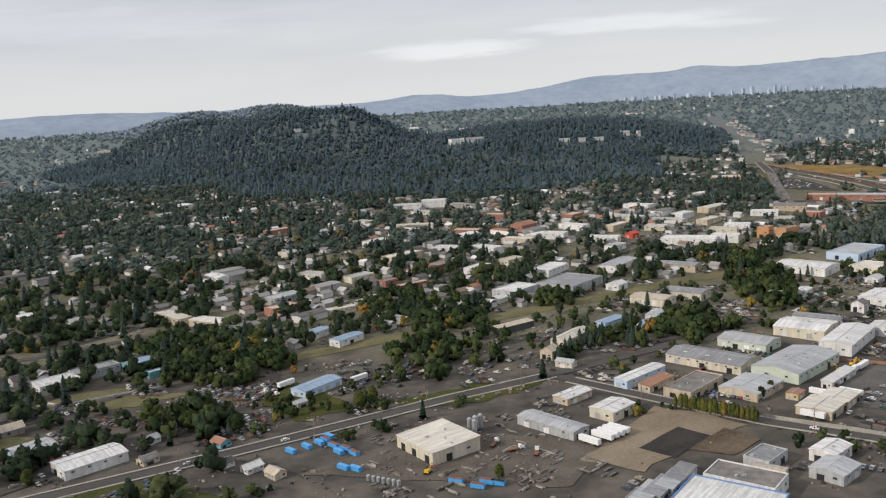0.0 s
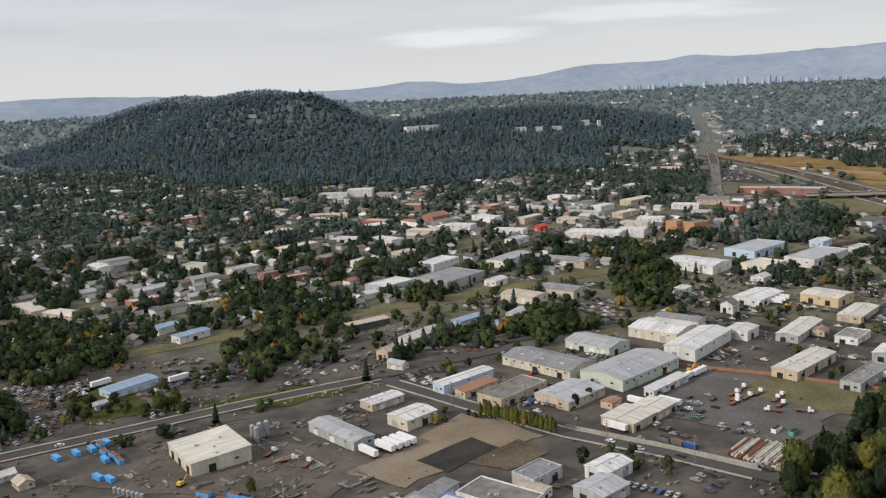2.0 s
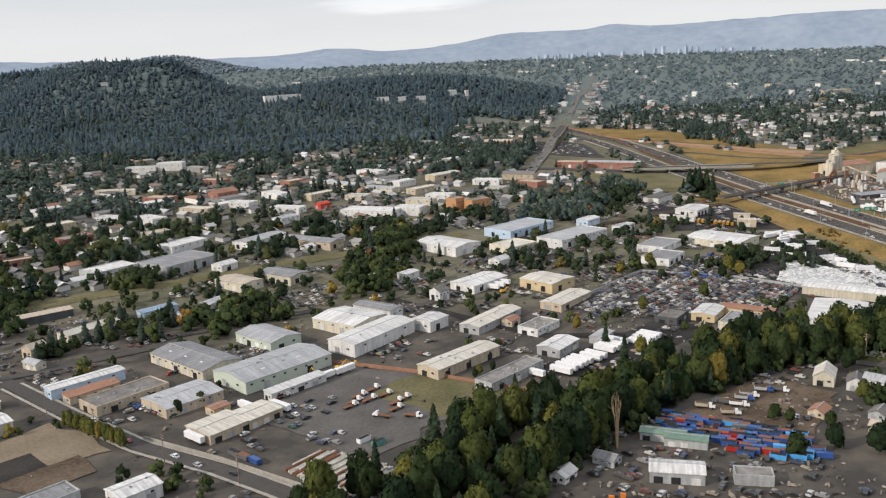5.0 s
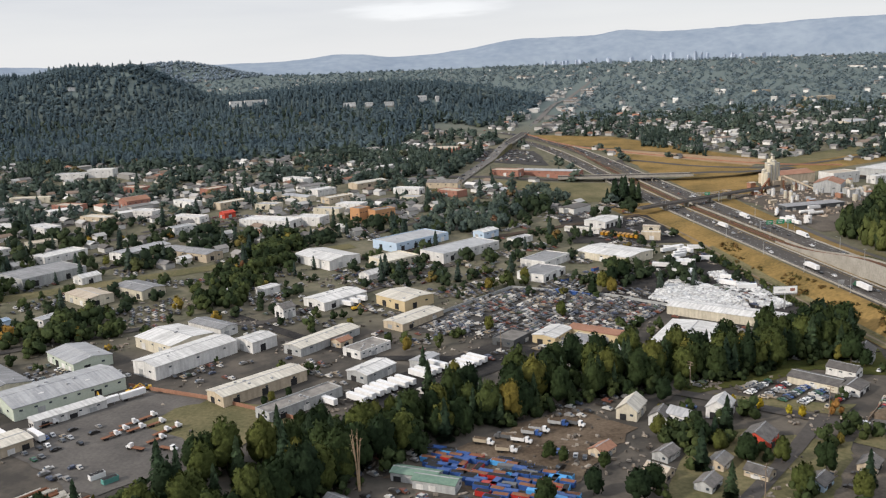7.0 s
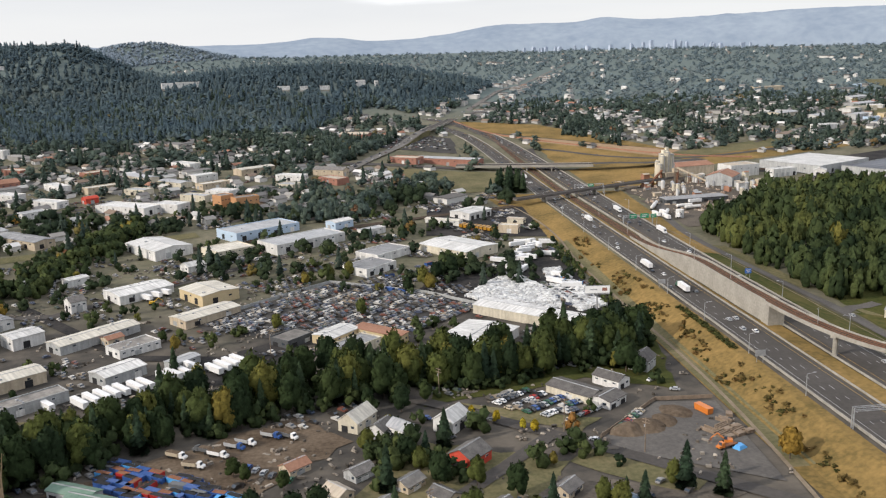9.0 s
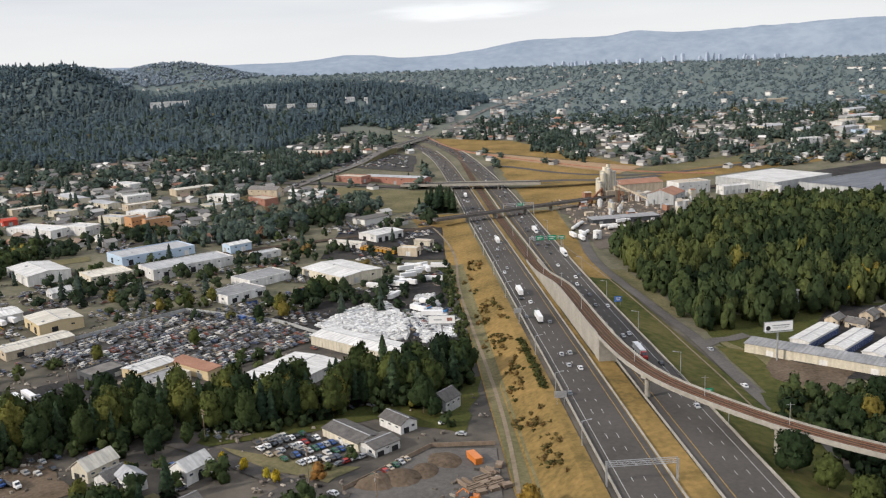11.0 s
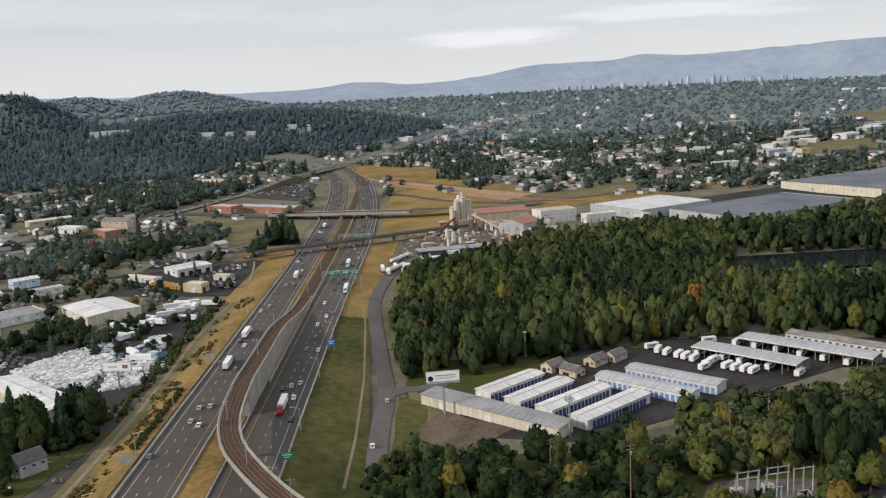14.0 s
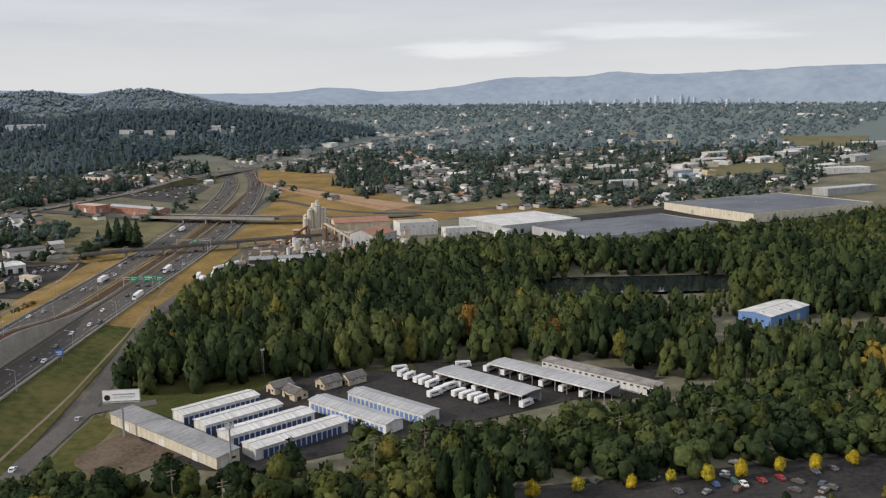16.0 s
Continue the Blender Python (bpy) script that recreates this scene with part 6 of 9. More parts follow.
for x, y, hh in ((484.8, 244.6, 10), (489.5, 238, 8), (494, 231, 8), (499, 226, 8.5), (506, 219, 8.5)):
    tree(x, y, hh, "green", 1.25, "trees below the viaduct")
# golden trees in the car park
for i in range(13):
    x = 607 + i * 9.5 + rt.uniform(-2, 2)
    tree(x, 281 + i * 1.6 + rt.uniform(-1.5, 1.5), rt.uniform(3.4, 5.0), "gold", 1.15, "golden trees in the car park")
for i in range(8):
    tree(640 + i * 13 + rt.uniform(-3, 3), 268 + i * 3 + rt.uniform(-3, 3), rt.uniform(3.0, 4.5), rt.choice(("gold", "olive", "green")), 0.9, "trees in the car park")
for x, y in ((369, 266), (371.5, 263.5), (363, 271), (357, 275.5)):
    tree(x, y, rt.uniform(2.6, 3.6), "gold", 1.0)
for x, y, hh in ((596.5, 280, 13), (600.5, 279, 14), (604.5, 277.5, 13), (600, 272.5, 12), (604, 271, 12.5), (608.5, 272.5, 11.5), (608.5, 277, 12)):
    tree(x, y, hh, "green", 0.52, "columnar trees beside the car park")
# autumn trees along the edge of the wood
for x, y, hh, k in ((569, 380, 7, "gold"), (590, 382, 9, "olive"), (613, 385, 9, "olive"), (611, 404, 14, "russet"), (634, 389, 11, "olive"), (638, 391, 11, "russet"), (658, 379, 10, "olive"), (664, 382, 10, "olive"), (672, 384, 9, "russet")):
    tree(x, y, hh, k, 0.95, "autumn trees at the edge of the wood")
# a row of poplars beside the dirt lot
for i in range(19):
    f = i / 18
    tree(97 + 21 * f + rt.uniform(-0.4, 0.4), 291 - 19 * f + rt.uniform(-0.4, 0.4), rt.uniform(4.8, 6.2), "olive", 0.6, "poplar row")
# conifers by the rail bridge
for x, y, hh in ((417, 606, 9.5), (422, 609, 14), (425, 614, 15), (428, 607, 16), (431, 612, 16.5), (434, 608, 15.5), (436.5, 613, 14.5), (430, 617, 15.5), (438, 606, 13)):
    tree(x, y, hh, "fir", 1.3, "conifer clump")
# single trees
for x, y, hh, k in ((58, 337, 8.5, "fir"), (8, 302, 7.5, "fir"), (-15, 318, 7, "olive"), (-10, 322, 7, "green"), (346, 288, 6, "green"), (330, 287, 5.5, "green"), (386, 222, 9, "fir"), (405, 226, 10, "fir"),
                    (338, 252, 7, "green"), (343, 255, 6.5, "fir"), (329, 258, 6.5, "olive"), (310, 243, 5, "green"), (301, 248, 4.5, "green"), (318, 230, 7, "green"),
                    (350, 222, 8, "green"), (362, 218, 7, "olive"), (396, 232, 6, "olive"), (372, 245, 3.5, "olive"), (272, 322, 9, "fir"), (300, 362, 6, "olive"), (330, 372, 6.5, "green"),
                    (268, 345, 5.5, "olive"), (262, 356, 4, "green"), (356, 405, 8, "olive"), (362, 412, 8, "green"), (369, 418, 8.5, "green"), (358, 398, 7, "olive"), (349, 396, 6.5, "green"),
                    (318, 420, 6, "olive"), (326, 425, 6, "olive"), (308, 414, 5.5, "olive"), (410, 297, 6, "green"), (405, 303, 6, "olive"), (135, 300, 4.5, "green"), (129, 294, 5, "green"),
                    (139, 313, 3, "green"), (224, 306, 3.6, "olive"), (229, 309, 3.4, "green"), (222, 303, 3.2, "green"), (134, 324, 3.5, "green"), (140, 330, 3.5, "green"), (-118, 270, 6, "green"),
                    (-125, 276, 6.5, "fir"), (-70, 300, 9, "fir"), (-66, 305, 8, "fir"), (-75, 308, 8, "green"), (-80, 296, 7, "fir"), (-58, 304, 7, "green"), (28, 246, 4.5, "green")):
    tree(x, y, hh, k, rt.uniform(0.95, 1.2))

for x, y, hh, k in ((333, 239, 11, "fir"), (348, 259, 10, "fir"), (398, 230, 11, "fir"), (378, 224.7, 6.5, "olive"), (383, 225.1, 6.5, "fir"), (381, 222, 7, "olive"), (426.7, 239, 8, "russet"), (298, 250.8, 5, "green"), (339, 282.4, 7.5, "green"),
                    (304, 231, 7, "green"), (313, 226, 8, "green"), (292, 228, 7, "green"), (334, 224, 9, "fir"), (345, 240, 8, "green"), (341, 247, 6, "olive"), (361, 232, 8, "green"), (367, 224, 9, "fir"), (353, 238, 7, "green"), (272, 302, 11, "fir"), (281, 311, 7, "olive")):
    tree(x, y, hh, k, rt.uniform(0.95, 1.2))

# a dead, pale-barked tree in the belt
dead = thing("bare_tree", 250, 243, lz(250, 243), 0, "bare pale-barked dead tree in the belt", "tree")
g = Geo()
for i in range(7):
    a_ = i * 0.9 + 0.4
    s_ = rt.uniform(0.8, 2.0)
    e_ = (s_ * math.cos(a_), s_ * math.sin(a_), rt.uniform(12.5, 16.5))
    m_ = (e_[0] * 0.35, e_[1] * 0.35, 7.5)
    g.tube((0.15 * math.cos(a_), 0.15 * math.sin(a_), -0.4), m_, 0.16, 6, 0.10).tube(m_, e_, 0.10, 5, 0.03)
    for j in range(5):
        f_ = rt.uniform(0.2, 0.95)
        b_ = tuple(m_[q] + (e_[q] - m_[q]) * f_ for q in range(3))
        g.tube(b_, (b_[0] + rt.uniform(-1, 1), b_[1] + rt.uniform(-1, 1), b_[2] + rt.uniform(0.4, 1.4)), 0.05, 4, 0.015)
part("trunk", g, M_BAREBARK, dead)

EARLY = [([(-210, 215), (-55, 285), (66, 342), (120, 368)], 4.5), ([(60, 342), (122, 272), (168, 232), (250, 160)], 4.5), ([(110, 372), (165, 392), (215, 390), (265, 432), (300, 462)], 3.5),
         ([(-60, 385), (146, 468), (250, 510), (330, 512), (424, 561)], 5.0), ([(315, 305), (350, 285), (400, 239)], 4.0)]


def off_road_early(x, y):
    for pts, half in EARLY:
        for (x0, y0), (x1, y1) in zip(pts[:-1], pts[1:]):
            dx, dy = x1 - x0, y1 - y0
            f = min(1, max(0, ((x - x0) * dx + (y - y0) * dy) / (dx * dx + dy * dy)))
            if math.hypot(x - x0 - f * dx, y - y0 - f * dy) < half:
                return False
    return True


# woodland past the freeway
WOOD = [(504, 354), (530, 360), (545, 366), (600, 381), (650, 377), (674, 358), (700, 334), (790, 318), (960, 340), (980, 690), (916, 684), (742, 612), (665, 598), (590, 600), (560, 600), (532, 575), (506, 500), (501, 430)]
rw = random.Random(5)
rows, far_wood = [], []
xs_ = np.arange(500, 980, 6.2)
for ix, x0 in enumerate(xs_):
    for y0 in np.arange(315, 695, 6.2):
        x, y = x0 + rw.uniform(-2.9, 2.9), y0 + rw.uniform(-2.9, 2.9)
        if not inside(WOOD, x, y) or not is_free(x, y, 1.5):
            continue
        if ((x - 698) / 50) ** 2 + ((y - 492) / 26) ** 2 < 1:
            continue
        if x < 610 and y > 484 + 1.14 * (x - 508):
            continue
        if inside([(700, 410), (850, 412), (850, 425), (705, 425)], x, y) and rw.random() < 0.6:
            continue
        n_ = noise.noise((x * 0.02, y * 0.02, 0))
        # Trees kept low here so that pond and warehouse show from the camera.
        view_gap = inside([(632, 432), (712, 432), (738, 484), (650, 484)], x, y) or inside([(688, 380), (762, 380), (768, 424), (700, 424)], x, y)
        tint = min(0.72, max(0, 0.36 + 0.5 * n_ + rw.uniform(-0.3, 0.3)))
        if rw.random() < 0.045 and y < 430:
            tint = rw.uniform(0.87, 0.96)
        (rows if y + rw.uniform(-70, 70) < 500 else far_wood).append((x, y, (rw.uniform(8.0, 14.0) + 3.5 * noise.noise((x * 0.03, y * 0.03, 8))) * (0.65 if y > 560 else 1.0) * (0.32 if view_gap else 1.0), rw.randrange(6), tint))
stand("farther_woodland", far_wood, WOOD_FAR, L_BROAD, "dense woodland behind a pond", flat=1.1)
stand("woodland_trees", rows, WOOD_MID, L_BROAD, "dense mixed woodland with a few yellowing crowns")

LOT = [(382, 260), (407, 281), (427, 283), (421, 224), (390, 238)]
# thicket before the storage yard, and under the belt
rows = []
for _ in range(2000):
    x, y = rw.uniform(500, 790), rw.uniform(225, 372)
    top = 298 + (x - 550) * 0.33 if x > 556 else 296
    low = 232 if x < 600 else 285 + (x - 604) * 0.157
    if low < y < top and is_free(x, y, 0.8) and off_viaduct(x, y):
        rows.append((x, y, rw.uniform(3.5, 7.5) + (2.0 if x > 570 else 0.0), rw.randrange(6), min(0.86, max(0, (0.36 if x > 565 else 0.12) + 0.5 * noise.noise((x * 0.03, y * 0.03, 4)) + rw.uniform(-0.2, 0.2)))))
for _ in range(420):
    f, u = rw.random(), rw.uniform(-0.1, 1.0)
    (xa, ya), (xb, yb) = lerp_line(FRONT, f), lerp_line(BACK, f)
    x, y = xa + (xb - xa) * u, ya + (yb - ya) * u
    if is_free(x, y, 0.3):
        rows.append((x, y, rw.uniform(3.0, 6.5), rw.randrange(6), rw.uniform(0.05, 0.5)))
for _ in range(170):
    x, y = rw.uniform(420.5, 426), rw.uniform(335, 470)
    rows.append((x, y, rw.uniform(1.2, 2.6), rw.randrange(6), rw.uniform(0.3, 0.7)))
for _ in range(420):
    x, y = rw.uniform(318, 420), rw.uniform(196, 268)
    if is_free(x, y, 0.8) and not (x > 352 and 210 < y < 246) and not inside(LOT, x, y) and noise.noise((x * 0.06, y * 0.06, 15)) > 0.0 and math.hypot(x - 300, y - 262) > 30 and abs((y - 290) + 0.88 * (x - 345)) > 6 and abs((y - 259) - 1.02 * (x - 375)) > 5:
        rows.append((x, y, rw.uniform(3.0, 7.0), rw.randrange(6), rw.uniform(0.1, 0.6)))
stand("thicket", rows, BUSH_MID, L_BROAD, "thick undergrowth and young trees", flat=1.1)

# groves between the yards
GROVES = [[(-111, 366), (-66, 355), (-46, 386), (-61, 424), (-113, 437), (-124, 406)], [(-1, 342), (39, 345), (53, 396), (50, 440), (13, 445), (-3, 393)],
          [(14, 405), (48, 425), (46, 480), (2, 490), (-23, 465)], [(67, 450), (95, 440), (99, 466), (71, 468)], [(175, 414), (197, 401), (226, 481), (190, 485)],
          [(69, 350), (83, 371), (112, 369), (121, 399), (85, 407), (69, 382)], [(126, 364), (140, 372), (142, 410), (131, 408)], [(204, 483), (227, 504), (223, 550), (187, 500)],
          [(283, 525), (330, 522), (362, 583), (308, 602)], [(367, 601), (393, 613), (397, 650), (373, 650)], [(269, 706), (330, 731), (372, 850), (331, 842)],
          [(111, 380), (130, 377), (161, 385), (150, 413), (111, 415)], [(305, 740), (327, 740), (342, 888), (301, 847)], [(528, 867), (561, 793), (598, 908), (566, 1009)],
          [(-92, 303), (-56, 293), (-67, 334), (-96, 335)], [(300, 414), (316, 424), (330, 420), (320, 412)], [(352, 392), (362, 400), (378, 440), (366, 430)]]
rows, beyond = [], []
firs = []
for k, poly in enumerate(GROVES):
    xs_, ys_ = [p[0] for p in poly], [p[1] for p in poly]
    n_ = int((max(xs_) - min(xs_)) * (max(ys_) - min(ys_)) / (26 if k in (0, 10, 12) else 80 if k in (1, 2) else 34))
    for _ in range(n_):
        x, y = rw.uniform(min(xs_), max(xs_)), rw.uniform(min(ys_), max(ys_))
        if inside(poly, x, y) and is_free(x, y, 0.8):
            if k in (5, 10, 12, 13) and rw.random() < 0.6:
                firs.append((x, y, rw.uniform(6, 10), rw.randrange(4), rw.random()))
            else:
                t_ = rw.uniform(0.05, 0.6) if rw.random() > (0.06 if k in (0, 2) else 0.03) else rw.uniform(0.88, 1.0)
                (beyond if k in (8, 9, 10, 12, 13) else rows).append((x, y, rw.uniform(5.5, 9.5), rw.randrange(6), t_))
stand("grove_trees", rows, BROAD_MID, L_BROAD, "groves of green and yellowing trees between yards")
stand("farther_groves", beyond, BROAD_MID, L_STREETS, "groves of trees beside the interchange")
stand("grove_conifers", firs, FIR_MID, L_HOODFIR, "dark conifers in groves between yards", flat=1.25)

# yard trees and hedges among the workshops
rows = []
for _ in range(2600):
    x, y = rw.uniform(-60, 420), rw.uniform(235, 560)
    if not is_free(x, y, 0.7) or noise.noise((x * 0.035, y * 0.035, 31)) < 0.12 or not off_road_early(x, y):
        continue
    if (145 < x < 240 and 245 < y < 322) or (255 < x < 330 and 225 < y < 285) or inside([(270, 372), (319, 413), (374, 374), (318, 341)], x, y) or (365 < x < 430 and y > 335) or (240 < x < 300 and 295 < y < 345) or (-35 < x < 70 and 232 < y < 275) or (84 < x < 122 and 240 < y < 285) or inside(LOT, x, y):
        continue
    rows.append((x, y, rw.uniform(2.2, 6.0), rw.randrange(6), rw.uniform(0.0, 0.6) if rw.random() > 0.07 else rw.uniform(0.85, 1.0)))
stand("yard_trees", rows, BROAD_MID, L_BROAD, "small trees and hedges among the workshops")

# shrubs on the dry freeway bank
rows = []
for _ in range(420):
    x, y = rw.gauss(434.5, 2.6), rw.uniform(205, 470)
    if 429.5 < x < 441 and noise.noise((x * 0.09, y * 0.05, 0)) > -0.02:
        rows.append((x, y, rw.uniform(0.7, 1.9), rw.randrange(6), rw.random()))
for i in range(60):
    rows.append((440.6 + rw.uniform(-0.6, 0.4), 300 + i * 0.75, rw.uniform(1.0, 1.8), rw.randrange(6), 0.0))
stand("bank_shrubs", rows, BROAD_FAR, L_SHRUB, "brown and olive shrubs on dry grass", "shrubs", flat=1.6)

# ---- neighbourhoods ----
ROADS_KEEP = [([(-260, 380), (-130, 440), (-20, 493), (60, 532), (150, 575), (300, 650)], 5.0), ([(322, 672), (345, 738), (440, 1005)], 9.0), ([(440, 1005), (616, 1531), (830, 2170)], 15.0),
              ([(-60, 385), (32, 424), (146, 468), (208, 493), (250, 510), (330, 512), (424, 561)], 7.0), ([(-210, 215), (-55, 285), (66, 342), (120, 368)], 5.5),
              ([(60, 342), (122, 272), (168, 232), (250, 160)], 5.0), ([(300, 716), (352, 715), (408, 708)], 8.0),
              ([(449, 120), (450, 600), (450, 700), (447, 800), (440, 880), (425, 950), (393, 1020), (345, 1090)], 14.0),
              ([(474, 520), (476, 700), (470, 800), (462, 880), (446, 955), (412, 1035), (362, 1108)], 13.0)]


def off_road(x, y, extra=0.0):
    for pts, half in ROADS_KEEP:
        for (x0, y0), (x1, y1) in zip(pts[:-1], pts[1:]):
            dx, dy = x1 - x0, y1 - y0
            f = min(1, max(0, ((x - x0) * dx + (y - y0) * dy) / (dx * dx + dy * dy)))
            if math.hypot(x - x0 - f * dx, y - y0 - f * dy) < half + extra:
                return False
    return True


OPEN = [[(381, 605), (440, 605), (440, 690), (350, 702)], [(446, 990), (458, 905), (575, 735), (600, 760), (520, 945)], [(484, 600), (560, 575), (620, 700), (575, 740), (490, 845)],
        [(850, 880), (935, 905), (985, 1000), (900, 985)], [(1045, 1110), (1160, 1190), (1300, 1430), (1165, 1441)], [(590, 705), (735, 780), (722, 800), (575, 750)],
        [(560, 575), (690, 585), (930, 690), (960, 775), (600, 705)], [(366, 795), (384, 800), (404, 905), (384, 905)], [(345, 745), (424, 730), (428, 875), (380, 895)]]


def open_land(x, y):
    return any(inside(p, x, y) for p in OPEN)


HOUSE_MESHES = []
for k in range(5):
    w_, d_, r_ = (8.0, 5.5, 1.7) if k % 2 else (6.6, 6.0, 1.9)
    HOUSE_MESHES.append((Geo().walls(w_, d_, 2.3 + 0.35 * (k % 3), r_, -1.2).mesh("wall", W_HOUSE),
                         Geo().gable(0, 0, 2.32 + 0.35 * (k % 3), w_ + 0.8, d_ + 0.8, r_ * 1.14, 0.15).mesh("roof", (R_SHINGLE, R_SHINGLE, R_LIGHT, R_TAN, R_SHINGLE)[k]),
                         Geo().box(-w_ * 0.2, -d_ / 2 - 0.03, 0.9, 1.1, 0.08, 0.9).mesh("window", M_GLASS),
                         Geo().box(w_ * 0.22, -d_ / 2 - 0.03, 0.0, 0.7, 0.08, 1.4).mesh("door", W_BRICK)))
HOUSE_LABEL = ["small grey-sided house with dark shingle roof", "wide house with dark shingle roof", "small house with pale metal roof", "wide house with tan roof", "small house with weathered shingle roof"]


def house(x, y, yaw, k):
    t = thing("house", x, y, lz(x, y), yaw, HOUSE_LABEL[k], "house", "houses of the neighbourhood")
    for nm, me in zip(("wall", "roof", "window", "door"), HOUSE_MESHES[k]):
        part(nm, me, None, t)
    claim(x, y, 8, 6, yaw, 0.5)


rh = random.Random(3)
far_house = {"wall": Geo(), "roof": Geo()}
near_broad, near_fir, far_broad, far_fir = [], [], [], []
houses = 0


def plot_free(x, y):
    """Land of the neighbourhoods, off the roads, yards and fields."""
    if not (-0.30 * y - 190 < x < 0.72 * y + 330) or y > 1180 or y < 225:
        return False
    if (424 < x < 508 and y < 735) or (x >= 424 and y < 735):
        return False
    if -60 < x < 424 and y < 400 and y < 400 + 0.28 * (x - 40):
        return False
    return not open_land(x, y) and off_road(x, y, 2.0)


def workshops(x, y):
    return -40 < x < 424 and y < 395 + 0.42 * (x + 20) and y < 560


def rise_at(x, y):
    return lz(x, y) - (18.6 + 0.015 * (y - 800)) if y > 800 else 0.0


# streets of houses, rows turned to the street grid
ca, sa = math.cos(radians(42)), math.sin(radians(42))
for i in range(-60, 120):
    for j in range(-60, 90):
        px, py = i * 11.5, j * 15.0
        x, y = 100 + ca * px - sa * py + rh.uniform(-2, 2), 620 + sa * px + ca * py + rh.uniform(-2, 2)
        if i % 7 == 0 or not plot_free(x, y) or rise_at(x, y) > 6 or workshops(x, y) or (y < 400 and x > -135) or inside(FOREST, x, y):
            continue
        dense = 0.5 + 0.9 * noise.noise((x * 0.011, y * 0.011, 50)) - 0.35 * float(ease(0.22 * y - 60, 0.05 * y - 160, x))
        if rh.random() > min(0.9, max(0.22, dense + 0.12)) or not is_free(x, y, 3.0):
            continue
        yaw = 42 + rh.choice((0, 90, 180, 270)) + rh.uniform(-4, 4)
        k = rh.randrange(5)
        if houses < 58 and y < 700:
            house(x, y, yaw, k)
            houses += 1
        else:
            a_, z_ = radians(yaw), lz(x, y)
            big = rh.random() < 0.07
            w_, d_ = (rh.uniform(14, 24), rh.uniform(8, 11)) if big else (rh.uniform(5.5, 8.5), rh.uniform(5, 6.2))
            h_ = 3.4 if big else 2.3
            far_house["wall"].box(x, y, z_ - 1, w_, d_, h_ + 1, a_)
            far_house["roof"].gable(x, y, z_ + h_, w_ + 0.7, d_ + 0.7, 0.5 if big else 1.5, 0.2, a_)
            claim(x, y, w_, d_, yaw, 0.0)
# side streets between the rows of houses, and cars parked along them
g = Geo()
kerb_cars = []
for j in range(-60, 90, 2):
    for i in range(-60, 120):
        ends = []
        for e in (0, 1):
            px, py = (i + e) * 11.5, (j + 0.5) * 15.0
            ends.append((100 + ca * px - sa * py, 620 + sa * px + ca * py))
        (x0, y0), (x1, y1) = ends
        if not (plot_free(x0, y0) and plot_free(x1, y1)) or rise_at(x0, y0) > 6 or not is_free(x0, y0, 1.0) or not is_free(x1, y1, 1.0) or workshops(x0, y0):
            continue
        k = len(g.v)
        for (x, y), w_ in (((x0, y0), 2.0), ((x0, y0), -2.0), ((x1, y1), -2.0), ((x1, y1), 2.0)):
            g.v.append((x - sa * w_, y + ca * w_, lz(x - sa * w_, y + ca * w_) + 0.3))
        g.f.append((k + 1, k + 2, k + 3, k))
        if y0 < 760:
            kerb_cars += [(x0 + (x1 - x0) * f_ - sa * o_, y0 + (y1 - y0) * f_ + ca * o_, radians(42)) for f_ in (0.25, 0.7) for o_ in (1.4, -1.4) if rh.random() < 0.4]
ob = part("neighbourhood_streets", g, M_ROAD)
tagged(ob, "asphalt side streets between rows of houses", "road", kind="structure")
street_quads = np.array([(q[0], q[1]) for q in g.v])
street_cells = {(int(a_ // 4), int(b_ // 4)) for k in range(0, len(street_quads), 4) for f_ in (0.0, 0.25, 0.5, 0.75) for a_, b_ in [tuple(street_quads[k:k + 2].mean(0) * (1 - f_) + street_quads[k + 2:k + 4].mean(0) * f_)]}

# garden trees, in clumps and singly
for _ in range(19000):
    y = 225 + 955 * rh.random() ** 0.72
    x = rh.uniform(-0.30 * y - 190, 0.72 * y + 330)
    if not plot_free(x, y) or not off_road(x, y, 0.0):
        continue
    clump = noise.noise((x * 0.016, y * 0.016, 40)) + 0.6 * noise.noise((x * 0.05, y * 0.05, 41))
    shops = workshops(x, y) or (120 < x < 335 and 545 < y < 705)
    west = float(ease(0.22 * y - 60, 0.05 * y - 160, x))
    if clump < (0.12 if shops else -0.05 - 0.3 * west) and rh.random() < (0.72 if shops else 0.68):
        continue
    if not is_free(x, y, 0.3) or (int(x // 4), int(y // 4)) in street_cells:
        continue
    tint = min(0.84, max(0, 0.3 + 0.3 * noise.noise((x * 0.02, y * 0.02, 43)) + rh.gauss(0, 0.14)))
    if rh.random() < 0.022:
        tint = rh.uniform(0.88, 1.0)
    big = 1.0 + 0.35 * max(0.0, clump)
    if rh.random() < (0.07 if shops else 0.2) + (0.15 if clump > 0.35 else 0):
        (near_fir if y < 600 else far_fir).append((x, y, rh.uniform(7, 14), rh.randrange(4), rh.random()))
    else:
        (near_broad if y < 600 else far_broad).append((x, y, rh.triangular(4.0, 11.0, 6.5) * big * (0.7 if shops else 1.0), rh.randrange(6), tint))
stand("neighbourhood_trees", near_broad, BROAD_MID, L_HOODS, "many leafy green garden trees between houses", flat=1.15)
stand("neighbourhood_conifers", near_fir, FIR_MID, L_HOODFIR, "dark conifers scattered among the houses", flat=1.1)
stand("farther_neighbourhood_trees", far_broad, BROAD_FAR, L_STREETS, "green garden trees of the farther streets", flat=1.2)
